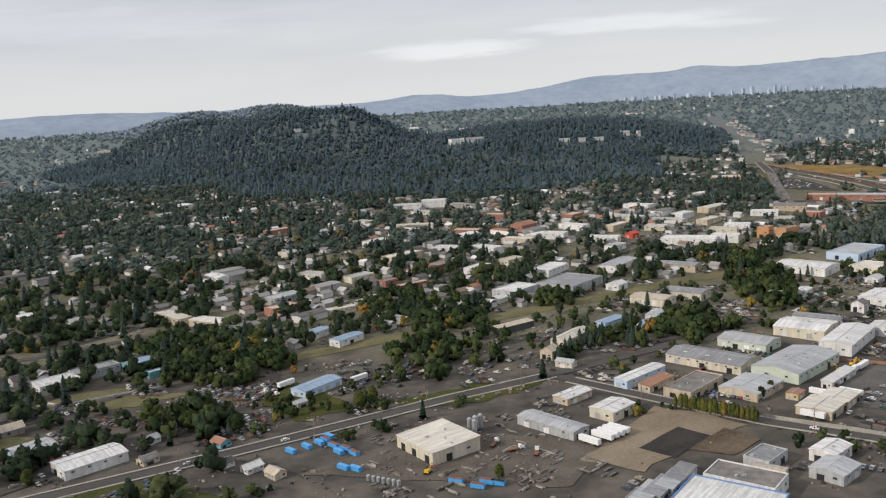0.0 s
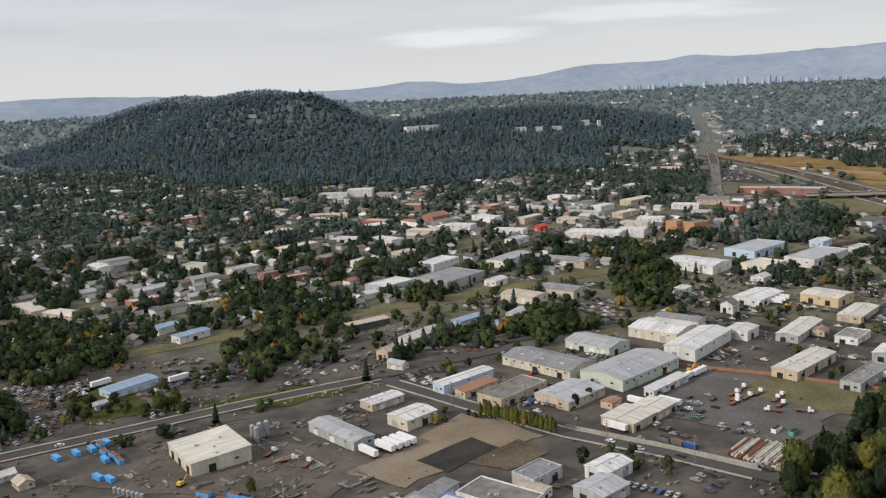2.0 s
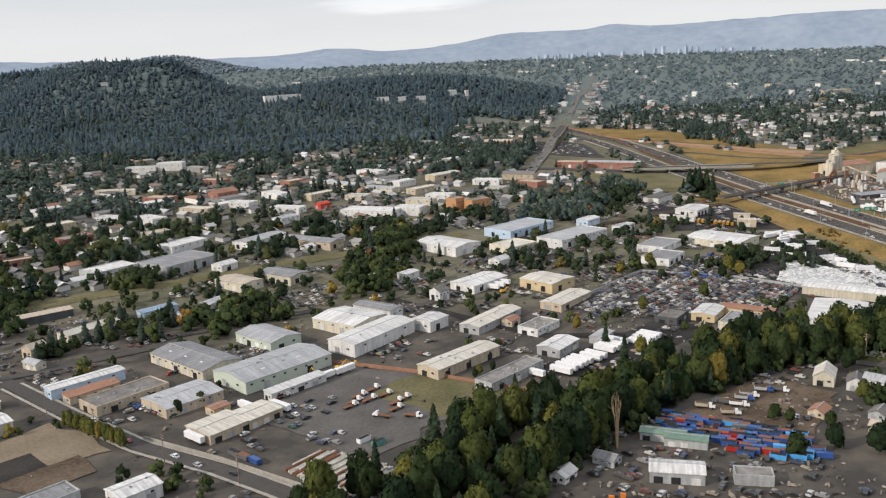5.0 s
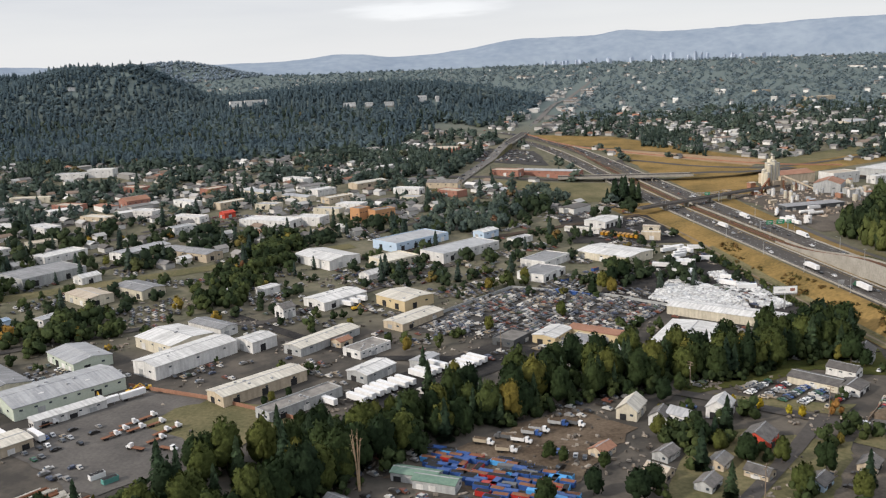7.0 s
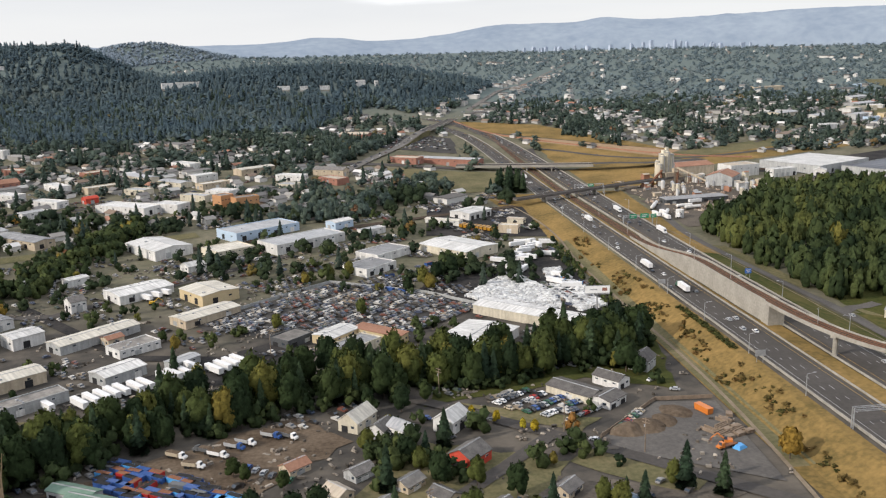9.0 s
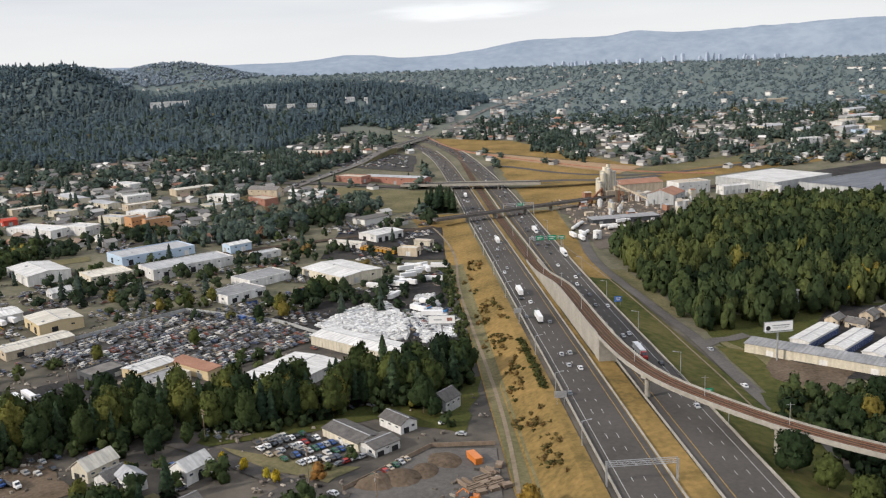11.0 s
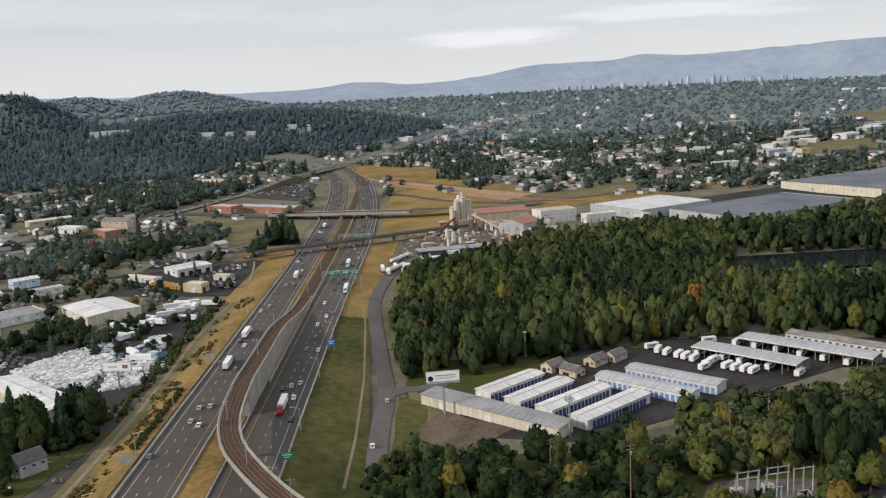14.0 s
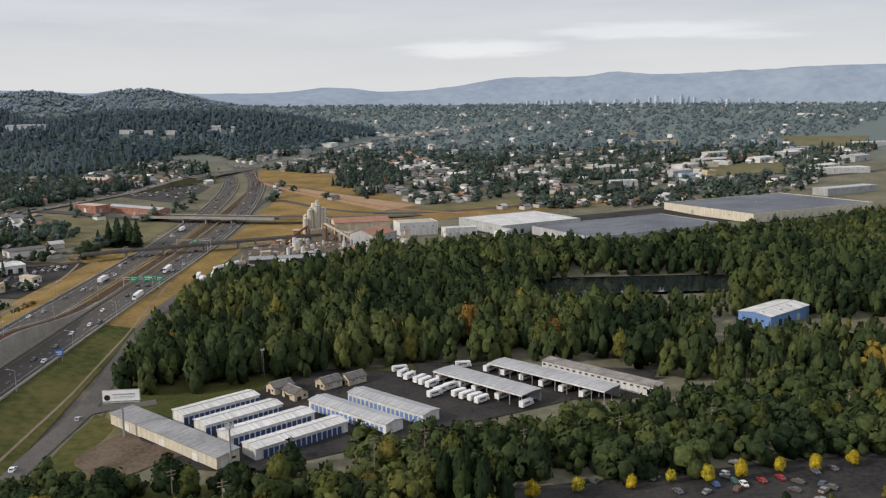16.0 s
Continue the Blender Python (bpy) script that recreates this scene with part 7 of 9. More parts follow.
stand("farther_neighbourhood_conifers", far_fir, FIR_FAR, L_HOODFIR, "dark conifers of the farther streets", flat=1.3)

# the wooded butte and ridge: close-set conifers with broadleaf trees between them
butte, butte_broad = [], []
rb = random.Random(8)
for i in range(int(1120 / 9.2)):
    for j in range(int(900 / 9.2)):
        x, y = -560 + i * 9.2 + rb.uniform(-4, 4), 850 + j * 9.2 + rb.uniform(-4, 4)
        if not inside(FOREST, x, y) or not off_road(x, y, 4.0) or not is_free(x, y, 2.0):
            continue
        if (y > 1560 and x > -120) or any(abs(x - a_) < w_ and -22 < y - b_ < 9 for a_, b_, w_ in ((357, 1259, 17), (251, 1213, 12), (277, 1216, 9), (303, 1222, 9), (118, 1244, 28), (-120, 1300, 8), (-215, 1440, 9))):
            continue
        patchy = noise.noise((x * 0.011, y * 0.011, 1))
        tint = min(1, max(0, 0.4 + 0.6 * patchy + rb.uniform(-0.3, 0.3)))
        bare = x < 20 and lz(x, y) > 84 and noise.noise((x * 0.02, y * 0.02, 9)) > 0.05
        if rb.random() < (0.5 if patchy > 0.1 else 0.25) or bare:
            butte_broad.append((x, y, rb.uniform(6, 9) if bare else rb.uniform(8, 12), rb.randrange(6), tint))
        else:
            butte.append((x, y, rb.uniform(9, 15) + 2.5 * patchy, rb.randrange(4), tint))
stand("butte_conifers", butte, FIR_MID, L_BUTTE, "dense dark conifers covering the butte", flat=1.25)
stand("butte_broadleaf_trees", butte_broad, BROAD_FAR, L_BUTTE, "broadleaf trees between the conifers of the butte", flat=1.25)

# the far plain of trees and roofs
far_rows, roofs = [], 0
rf = random.Random(9)
for _ in range(8800):
    y = 1080 + 3200 * rf.random() ** 1.5
    x = rf.uniform(-0.52 * y - 150, 0.66 * y + 300)
    base_ = 18.6 + 0.015 * (y - 800)
    if y < 2000 and (inside(FOREST, x, y) or lz(x, y) - base_ > 25):
        continue
    if open_land(x, y) or not off_road(x, y, 3.0):
        continue
    s_ = 1 + (y - 1080) / 5000
    if rf.random() < 0.04:
        z_ = lz(x, y)
        a_ = radians(42 + rf.choice((0, 90)))
        big = rf.random() < 0.12
        w_ = rf.uniform(18, 40) if big else 8
        far_house["wall"].box(x, y, z_ - 1, w_, w_ * 0.7, 6.2, a_)
        far_house["roof"].gable(x, y, z_ + 5.2, w_ * 1.08, w_ * 0.78, 0.4 if big else 1.9, 0.2, a_)
    else:
        far_rows.append((x, y, rf.triangular(5, 12, 7) * s_, rf.randrange(6), min(1, max(0, rf.gauss(0.4, 0.22)))))
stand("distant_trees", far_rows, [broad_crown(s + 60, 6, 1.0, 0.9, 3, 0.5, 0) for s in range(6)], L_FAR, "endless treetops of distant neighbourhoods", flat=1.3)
# pale shops lining the avenue
for i in range(84):
    f_, side_ = rf.random(), rf.choice((-1, 1))
    x, y = 452 + 290 * f_, 1045 + 868 * f_
    o_ = side_ * rf.uniform(14, 34)
    x, y = x + 0.95 * o_, y - 0.32 * o_
    w_ = rf.uniform(8, 22)
    z_ = lz(x, y)
    far_house["wall"].box(x, y, z_ - 1, w_, w_ * 0.7, 5.0, radians(71))
    far_house["roof"].gable(x, y, z_ + 4.0, w_ * 1.04, w_ * 0.75, 0.5, 0.2, radians(71))
ob = part("distant_house_walls", far_house["wall"], surf("distant_siding", (0.36, 0.355, 0.34), (0.56, 0.55, 0.53), 0.02, 0.8, island=0.45))
tagged(ob, "pale walls of many distant houses", "houses", kind="stuff")
ROOFING = surf("distant_roofing", (0.15, 0.155, 0.16), (0.27, 0.275, 0.28), 0.015, 0.8, spec=0.2)
pick = ROOFING.node_tree.nodes.new("ShaderNodeValToRGB")
pick.color_ramp.interpolation = "CONSTANT"
for i, (p_, c_) in enumerate(((0.0, (0.11, 0.105, 0.10)), (0.24, (0.17, 0.165, 0.16)), (0.46, (0.26, 0.25, 0.235)), (0.62, (0.20, 0.15, 0.115)), (0.72, (0.40, 0.395, 0.38)), (0.86, (0.58, 0.575, 0.56)), (0.95, (0.30, 0.16, 0.11)))):
    e_ = pick.color_ramp.elements[i] if i < 2 else pick.color_ramp.elements.new(p_)
    e_.position, e_.color = p_, (*c_, 1)
roof_geo = ROOFING.node_tree.nodes.new("ShaderNodeNewGeometry")
ROOFING.node_tree.links.new(roof_geo.outputs["Random Per Island"], pick.inputs["Fac"])
ROOFING.node_tree.links.new(pick.outputs["Color"], ROOFING.node_tree.nodes["Principled BSDF"].inputs["Base Color"])
ob = part("distant_house_roofs", far_house["roof"], ROOFING)
tagged(ob, "grey and pale roofs of many distant houses", "houses", kind="stuff")

# trees on the two far hills
hill_rows = []
for _ in range(3200):
    x, y = rf.uniform(-1050, -100), rf.uniform(2600, 4150)
    if lz(x, y) - (18.6 + 0.015 * (y - 800)) > 14:
        hill_rows.append((x, y, rf.uniform(8, 12), rf.randrange(4), rf.uniform(0.2, 0.8)))
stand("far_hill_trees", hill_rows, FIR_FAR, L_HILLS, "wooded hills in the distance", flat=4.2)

# far downtown towers
rd = random.Random(21)
for i in range(34):
    deg = rd.uniform(11.5, 25.5)
    core_ = math.exp(-0.5 * ((deg - 19.5) / 3.2) ** 2)
    r_ = rd.uniform(4150, 4290)
    x, y = EYE_MID.x + r_ * math.sin(radians(deg)), EYE_MID.y + r_ * math.cos(radians(deg))
    hh = rd.uniform(15, 20) + core_ * rd.uniform(0, 24)
    w_ = rd.uniform(8, 17)
    t = thing("office_tower", x, y, lz(x, y), rd.uniform(10, 30), "pale hazy office tower far downtown", "tower", "downtown towers")
    # The towers' bluish base colour includes the haze in front of them.
    part("shaft", Geo().box(0, 0, -2, w_, w_ * 0.8, hh), surf("hazed_tower", (0.34, 0.40, 0.51), (0.45, 0.51, 0.61), 0.01, 0.8, vary=0.14) if i == 0 else MATS["hazed_tower"], t)
    part("rooftop", Geo().box(0, 0, hh - 2, w_ * 0.6, w_ * 0.5, 3), MATS["hazed_tower"], t)


# ---- vehicles ----
CAR_PROFILE = [(-1.42, 0.16), (1.42, 0.16), (1.45, 0.48), (0.8, 0.57), (0.42, 0.9), (-0.75, 0.92), (-1.22, 0.6), (-1.44, 0.55)]


def extruded(profile, half):
    n = len(profile)
    g = Geo()
    return g.add([(x, -half, z) for x, z in profile] + [(x, half, z) for x, z in profile],
                 [tuple(range(n)), tuple(range(2 * n - 1, n - 1, -1))] + [(i, n + i, n + (i + 1) % n, (i + 1) % n) for i in range(n)])


CAR_GLASS = extruded([(0.72, 0.6), (0.41, 0.86), (-0.72, 0.88), (-1.05, 0.62)], 0.575).add(
    [(0.84, -0.45, 0.585), (0.84, 0.45, 0.585), (0.46, 0.45, 0.915), (0.46, -0.45, 0.915), (-1.24, -0.45, 0.61), (-1.24, 0.45, 0.61), (-0.78, 0.45, 0.935), (-0.78, -0.45, 0.935)],
    [(0, 1, 2, 3), (5, 4, 7, 6)]).mesh("glazing", M_GLASS)
CAR_BODY = {k: extruded(CAR_PROFILE, 0.56).mesh("body", m) for k, m in PAINT.items()}


def wheel_mesh(r, w):
    g = Geo()
    g.tube((0, -w / 2, 0), (0, w / 2, 0), r, 10)
    return g.mesh("wheel", M_RUBBER)


CAR_WHEEL = wheel_mesh(0.22, 0.15)
BIG_WHEEL = wheel_mesh(0.34, 0.22)
CAR_LABEL = {"white": "parked white car with dark windows", "silver": "parked silver car with dark windows", "black": "parked black car with dark windows", "grey": "parked dark grey car", "red": "parked red car with dark windows",
             "blue": "parked dark blue car", "green": "parked dark green car", "beige": "parked beige car with dark windows"}
CAR_LABEL["grey"], CAR_LABEL["blue"], CAR_LABEL["green"] = "parked dark grey passenger car", "parked dark blue passenger car", "parked dark green passenger car"
CAR_MODELS = {}


def car(x, y, yaw, colour, group="", z=None, label=""):
    z = lz(x, y) + 0.24 if z is None else z
    if colour not in CAR_MODELS:
        t = thing("car", x, y, z, yaw, CAR_LABEL[colour], "car", group)
        part("body", CAR_BODY[colour], None, t)
        part("glazing", CAR_GLASS, None, t)
        for a_, b_ in ((0.85, 0.5), (0.85, -0.5), (-0.85, 0.5), (-0.85, -0.5)):
            w = part("wheel", CAR_WHEEL, None, t)
            w.location = (a_, b_, 0.22)
        CAR_MODELS[colour] = t
    else:
        t = copy_thing(CAR_MODELS[colour], pose(x, y, z, 0, 0, yaw))
        if group:
            t["group"] = group
        elif "group" in t:
            del t["group"]
    t["label"] = label or CAR_LABEL[colour]
    claim(x, y, 3, 1.4, yaw, 0.2)
    return t


rc = random.Random(77)
COLS = ["white", "white", "silver", "silver", "black", "grey", "grey", "red", "blue", "beige", "green"]


def car_row(p, q, n, yaw, group, skip=0.12):
    for i in range(n):
        if rc.random() < skip:
            continue
        f = (i + 0.5) / n
        car(p[0] + (q[0] - p[0]) * f + rc.uniform(-0.15, 0.15), p[1] + (q[1] - p[1]) * f + rc.uniform(-0.15, 0.15), yaw + rc.uniform(-4, 4) + rc.choice((0, 180)), rc.choice(COLS), group)


FREEWAY_LABEL = "{} car driving in a freeway lane"
for x, y in ((446.3, 369), (453, 361), (450.2, 326), (453, 327), (450.4, 316), (453.2, 313), (446.2, 294), (448, 394), (450.6, 388), (447.4, 438), (449.6, 446), (450.4, 487), (453.4, 520), (448, 545), (451, 575), (454, 610), (449, 640)):
    k = rc.choice(("white", "silver", "grey", "black", "white"))
    car(x, y, 90, k, "freeway traffic", fz(x, y) + 0.37, FREEWAY_LABEL.format("white" if k == "white" else k))
for x, y in ((471, 339), (473.2, 341), (475.6, 343), (475.4, 330), (477, 313), (476, 280), (473, 379), (474.2, 394), (477, 377), (473, 411), (475, 423), (477.2, 427), (472, 446), (476, 493), (475.4, 526), (479, 546), (474, 585), (478, 612)):
    k = rc.choice(("white", "silver", "grey", "black", "white", "red"))
    car(x, y, 270, k, "freeway traffic", fz(x, y) + 0.37, FREEWAY_LABEL.format(k))
GL = "cars in the dealer lot"
for k in range(4):
    car_row((363 + k * 4.2, 281 - k * 3.0), (377 + k * 4.0, 292 - k * 3.4), 10, 128, GL)
car_row((391, 259), (402, 272), 9, 128, "cars along the dirt lot")
car_row((381, 268), (392, 275), 6, 40, GL)
GY_ = "cars behind the pale warehouses"
for k in range(3):
    car_row((155 + k * 4, 284 - k * 4.4), (166 + k * 4, 294 - k * 4.4), 7, 130, GY_, 0.2)
car_row((118, 300), (112, 306), 5, 40, "cars before the tar-roofed shop")
car_row((128, 292), (119, 299), 8, 40, "cars before the broad workshop")
car_row((119, 330), (137, 345), 9, 60, "cars before the pale green warehouse")
car_row((146, 352), (155, 343), 6, 40, "cars before the pale green shop")
car_row((128, 236), (142, 224), 8, 40, "cars beside the grey workshops")
car_row((-118, 288), (-110, 295), 5, 130, "cars beside white warehouses")
car_row((-122, 280), (-130, 288), 4, 40, "cars beside white warehouses")
car_row((300, 255), (312, 246), 6, 70, "cars in the dirt yard")
for k in range(2):
    car_row((640 + k * 20, 282 + k * 4), (668 + k * 20, 290 + k * 4), 6, 100, "cars in the planted car park", 0.35)
for x, y, yw, k in ((104, 294, 132, "white"), (118, 276, 132, "red"), (133, 263, 132, "white"), (140, 256, 312, "silver"), (150, 249, 132, "black"), (-40, 291, 24, "white"), (-70, 277, 204, "silver"), (362, 272, 140, "grey"), (385, 256, 140, "white"),
                    (498.2, 304, 95, "white"), (412, 292, 30, "white"), (416, 284, 160, "silver"), (350, 263, 30, "grey"), (345, 276, 140, "blue"), (500.8, 338, 92, "silver")):
    car(x, y, yw, k)


def trailer(x, y, yaw, length=8.0, colour="white", group="white box trailers", label="white box trailer parked in a yard"):
    t = thing("box_trailer", x, y, lz(x, y) + 0.24, yaw, label, "trailer", group)
    part("box", Geo().box(0, 0, 0.75, length, 1.65, 1.75), PAINT[colour], t)
    part("chassis", Geo().box(0, 0, 0.6, length * 0.95, 1.0, 0.14), M_RUBBER, t)
    part("landing_leg", Geo().box(length * 0.3, 0, 0.02, 0.15, 1.2, 0.6), M_STEEL, t)
    for px in (-length * 0.42, -length * 0.32):
        for py in (-0.7, 0.7):
            w = part("wheel", BIG_WHEEL, None, t)
            w.location = (px, py, 0.34)
    claim(x, y, length, 2, yaw, 0.2)
    return t


TR = [(241, 300), (250, 300), (252.5, 302.5), (255, 304.5), (257.2, 306.5), (259.4, 308.4), (263, 310), (265.4, 312), (270, 317), (272.2, 319), (274.4, 321), (277, 324.5), (284, 321), (286.2, 323.6), (288.4, 325.8), (290.6, 328)]
base_tr = trailer(TR[0][0], TR[0][1], 132)
for x, y in TR[1:]:
    copy_thing(base_tr, pose(x, y, lz(x, y) + 0.24, 0, 0, 132 + rc.uniform(-1.5, 1.5)))
    claim(x, y, 8, 2, 132, 0.2)
for x, y, yw in ((246, 404, 140), (249, 407, 140), (252, 410, 140), (60, 266, 128), (65, 269, 130), (67.2, 270.6, 130), (69.4, 272.2, 130), (71.6, 273.8, 130), (137, 272, 132), (160, 290, 132), (150, 292, 132), (415, 460, 100), (409, 466, 160), (421, 465, 165),
                 (417, 442, 165), (402, 435, 150), (406, 438, 150), (400, 418, 60), (413, 406, 130), (409, 398, 130), (414, 391, 170), (180, 318, 40), (496, 508, 95), (499, 520, 95), (493, 515, 95), (505, 512, 60), (528, 548, 10), (173, 313, 38), (-16, 352, 40), (-46, 352, 45)):
    copy_thing(base_tr, pose(x, y, lz(x, y) + 0.26, 0, 0, yw))
    claim(x, y, 8, 2, yw, 0.2)


for x, y, yw in ((405.6, 462.5, 20), (412, 467, 20), (398, 437.5, 150), (392, 434, 150), (404, 438, 25), (396.5, 421, 150), (406.4, 449.6, 20), (409, 454.5, 20), (401, 444, 150), (413, 460, 22)):
    trailer(x, y, yw, 7.5)


def semi(x, y, yaw, z, cab="white", label="semi truck with white trailer on the freeway"):
    t = thing("semi_truck", x, y, z, yaw, label, "truck", "freeway trucks")
    part("trailer_box", Geo().box(-1.4, 0, 0.75, 8.4, 1.65, 1.8), PAINT["white"], t)
    part("chassis", Geo().box(-0.6, 0, 0.5, 9.6, 0.9, 0.2), M_RUBBER, t)
    part("cab", extruded([(3.2, 0.5), (5.4, 0.5), (5.4, 1.25), (4.5, 1.35), (4.2, 2.3), (3.2, 2.35)], 0.75), PAINT[cab], t)
    part("windshield", Geo().add([(4.53, -0.65, 1.4), (4.53, 0.65, 1.4), (4.25, 0.65, 2.2), (4.25, -0.65, 2.2)], [(0, 1, 2, 3)]), M_GLASS, t)
    for px in (-5.0, -4.2, 2.4, 3.2, 4.8):
        for py in (-0.7, 0.7):
            w = part("wheel", BIG_WHEEL, None, t)
            w.location = (px, py, 0.34)


for x, y, yw, k in ((449.8, 366, 90, "green"), (473.4, 322, 270, "red"), (475.4, 528, 270, "white"), (452.6, 506, 90, "white"), (448.6, 403, 90, "white"), (479, 468, 270, "white"), (450, 662, 90, "white")):
    semi(x, y, yw, fz(x, y) + 0.37, k)


def flat_truck(x, y, yaw, cab="white", bed=None, label="white-cab flatbed truck parked on gravel", group="flatbed trucks", tip=False):
    t = thing("dump_truck" if tip else "flatbed_truck", x, y, lz(x, y) + 0.24, yaw, label, "truck", group)
    part("chassis", Geo().box(-0.2, 0, 0.45, 4.6, 0.7, 0.2), M_RUBBER, t)
    part("cab", extruded([(1.2, 0.5), (2.9, 0.5), (2.9, 1.0), (2.2, 1.1), (2.0, 1.75), (1.2, 1.8)], 0.65), PAINT[cab], t)
    part("glazing", Geo().add([(2.23, -0.55, 1.12), (2.23, 0.55, 1.12), (2.03, 0.55, 1.7), (2.03, -0.55, 1.7)], [(0, 1, 2, 3)]), M_GLASS, t)
    if tip:
        part("bed", Geo().box(-0.9, 0, 0.7, 3.6, 1.5, 0.9, 0, 1.06), bed or PAINT["grey"], t)
        part("load", Geo().box(-0.9, 0, 1.6, 3.4, 1.35, 0.12), M_BROWN, t)
    else:
        part("bed", Geo().box(-0.9, 0, 0.66, 3.8, 1.3, 0.12), bed or M_RUST, t)
    for px in (-1.9, -1.1, 2.2):
        for py in (-0.6, 0.6):
            w = part("wheel", BIG_WHEEL, None, t)
            w.location = (px, py, 0.34)
    return t


ft = flat_truck(181, 287, 40)
for x, y, yw in ((182.5, 290.5, 40), (184, 295, 35), (188.5, 299.5, 45), (187, 291, 40), (192, 294, 40), (195, 287, 45), (197.5, 289.5, 45), (190, 277.5, 150), (199, 275.5, 330), (194.5, 282, 40), (-55, 344, 30), (-50, 340, 40), (160, 300, 40), (30, 272, 60), (36, 266, 20), (42, 262, 75)):
    copy_thing(ft, pose(x, y, lz(x, y) + 0.24, 0, 0, yw))
for x, y, yw, cb, bd in ((289, 265, 150, "grey", "grey"), (293, 262, 330, "white", "white"), (296.5, 266, 330, "blue", "silver"), (305, 271, 330, "blue", "silver"), (309.5, 270, 320, "white", "grey"), (288, 257, 340, "white", "beige"), (299, 268, 330, "white", "silver"), (283, 263, 330, "white", "beige")):
    flat_truck(x, y, yw, cb, PAINT[bd], "parked dump truck with {} cab on dirt".format(cb), "dump trucks", True)


def motorhome(x, y, yaw):
    t = thing("motorhome", x, y, lz(x, y) + 0.24, yaw, "white motorhome parked in the storage yard", "motorhome", "parked motorhomes")
    part("body", extruded([(-2.4, 0.4), (2.5, 0.4), (2.6, 1.0), (2.0, 1.15), (2.3, 1.4), (2.3, 2.0), (-2.4, 2.05)], 0.75), PAINT["white"], t)
    part("glazing", Geo().box(-0.3, 0, 1.15, 2.6, 1.54, 0.4), M_GLASS, t)
    part("stripe", Geo().box(-0.2, 0, 0.75, 4.2, 1.53, 0.16), PAINT["beige"], t)
    for px in (-1.5, 1.8):
        for py in (-0.65, 0.65):
            w = part("wheel", BIG_WHEEL, None, t)
            w.location = (px, py, 0.3)
    return t


for x, y, yw in ((239, 214, 70), (242, 214.5, 70), (246, 209, 75), (415, 247, 200)):
    flat_truck(x, y, yw, "orange", None, "orange-cab work truck parked on gravel", "orange trucks")
mh = motorhome(588, 369, 60)
for x, y, yw in ((593, 363, 50), (590, 366, 55), (596.5, 358.5, 50), (594.6, 361, 50), (597, 350, 40), (599, 353, 40), (602, 356, 40), (604, 350, 40), (606, 348, 42), (608.3, 346.2, 40), (610, 344.2, 42), (606, 358, 45), (610, 354, 45), (616, 347, 45), (622, 340, 45), (600, 364, 45),
                 (620, 368, 45), (625, 363, 45), (630, 357, 45), (635, 352, 45), (640, 347, 45), (615, 372, 45), (587, 373, 20), (607, 376, 10)):
    copy_thing(mh, pose(x, y, lz(x, y) + 0.26, 0, 0, yw))


def school_bus(x, y, yaw):
    t = thing("school_bus", x, y, lz(x, y) + 0.26, yaw, "yellow school bus parked at a depot", "bus", "school buses")
    part("body", extruded([(-3.2, 0.45), (3.3, 0.45), (3.3, 1.1), (2.5, 1.2), (2.4, 1.9), (-3.2, 1.95)], 0.78), PAINT["busyellow"], t)
    part("glazing", Geo().box(-0.4, 0, 1.25, 5.2, 1.6, 0.4), M_GLASS, t)
    for px in (-2.0, 2.4):
        for py in (-0.7, 0.7):
            w = part("wheel", BIG_WHEEL, None, t)
            w.location = (px, py, 0.34)
    return t


sb = school_bus(386, 508, 60)
for i in range(1, 9):
    x, y = 386 + i * 1.9, 508 - i * 1.35
    copy_thing(sb, pose(x, y, lz(x, y) + 0.26, 0, 0, 60 + rc.uniform(-2, 2)))


def excavator(x, y, yaw, colour="yellow", label="yellow excavator parked in a gravel lot"):
    t = thing("excavator", x, y, lz(x, y) + 0.24, yaw, label, "excavator")
    for py in (-0.6, 0.6):
        part("track", extruded([(-1.2, 0.0), (1.2, 0.0), (1.5, 0.25), (1.2, 0.5), (-1.2, 0.5), (-1.5, 0.25)], 0.22), M_RUBBER, t).location = (0, py, 0)
    part("house", Geo().box(-0.2, 0, 0.55, 2.0, 1.5, 0.8, 0, 0.92), PAINT[colour], t)
    part("cab", Geo().box(0.5, 0.45, 1.3, 0.8, 0.6, 0.8, 0, 0.9), M_GLASS, t)
    part("boom", Geo().tube((0.7, -0.2, 1.1), (2.4, -0.2, 2.5), 0.16, 6).tube((2.4, -0.2, 2.5), (3.8, -0.2, 1.2), 0.13, 6), PAINT[colour], t)
    part("bucket", Geo().box(3.9, -0.2, 0.6, 0.6, 0.7, 0.6, 0, 0.7), M_RUST, t)


excavator(178, 322, 30)
excavator(183, 325, 200)
excavator(170, 317, 120)
excavator(416, 249, 160, "orange", "orange excavator parked on a dirt lot")
excavator(7, 254, 60)
excavator(250, 398, 20)


# ---- yard goods ----
def container(x, y, yaw, colour, length=4.0, z=None, label=""):
    t = thing("container", x, y, (lz(x, y) + 0.22) if z is None else z, yaw, label or "battered {} steel container in a scrap yard".format("bright blue" if colour == "skyblue" else colour), "container", "scrap yard containers")
    part("box", Geo().box(0, 0, 0, length, 1.6, 1.3), PAINT[colour], t)
    part("load", Geo().box(0, 0, 1.22, length - 0.25, 1.4, 0.12), rc.choice((M_RUST, M_DARK, PAINT[colour])), t)


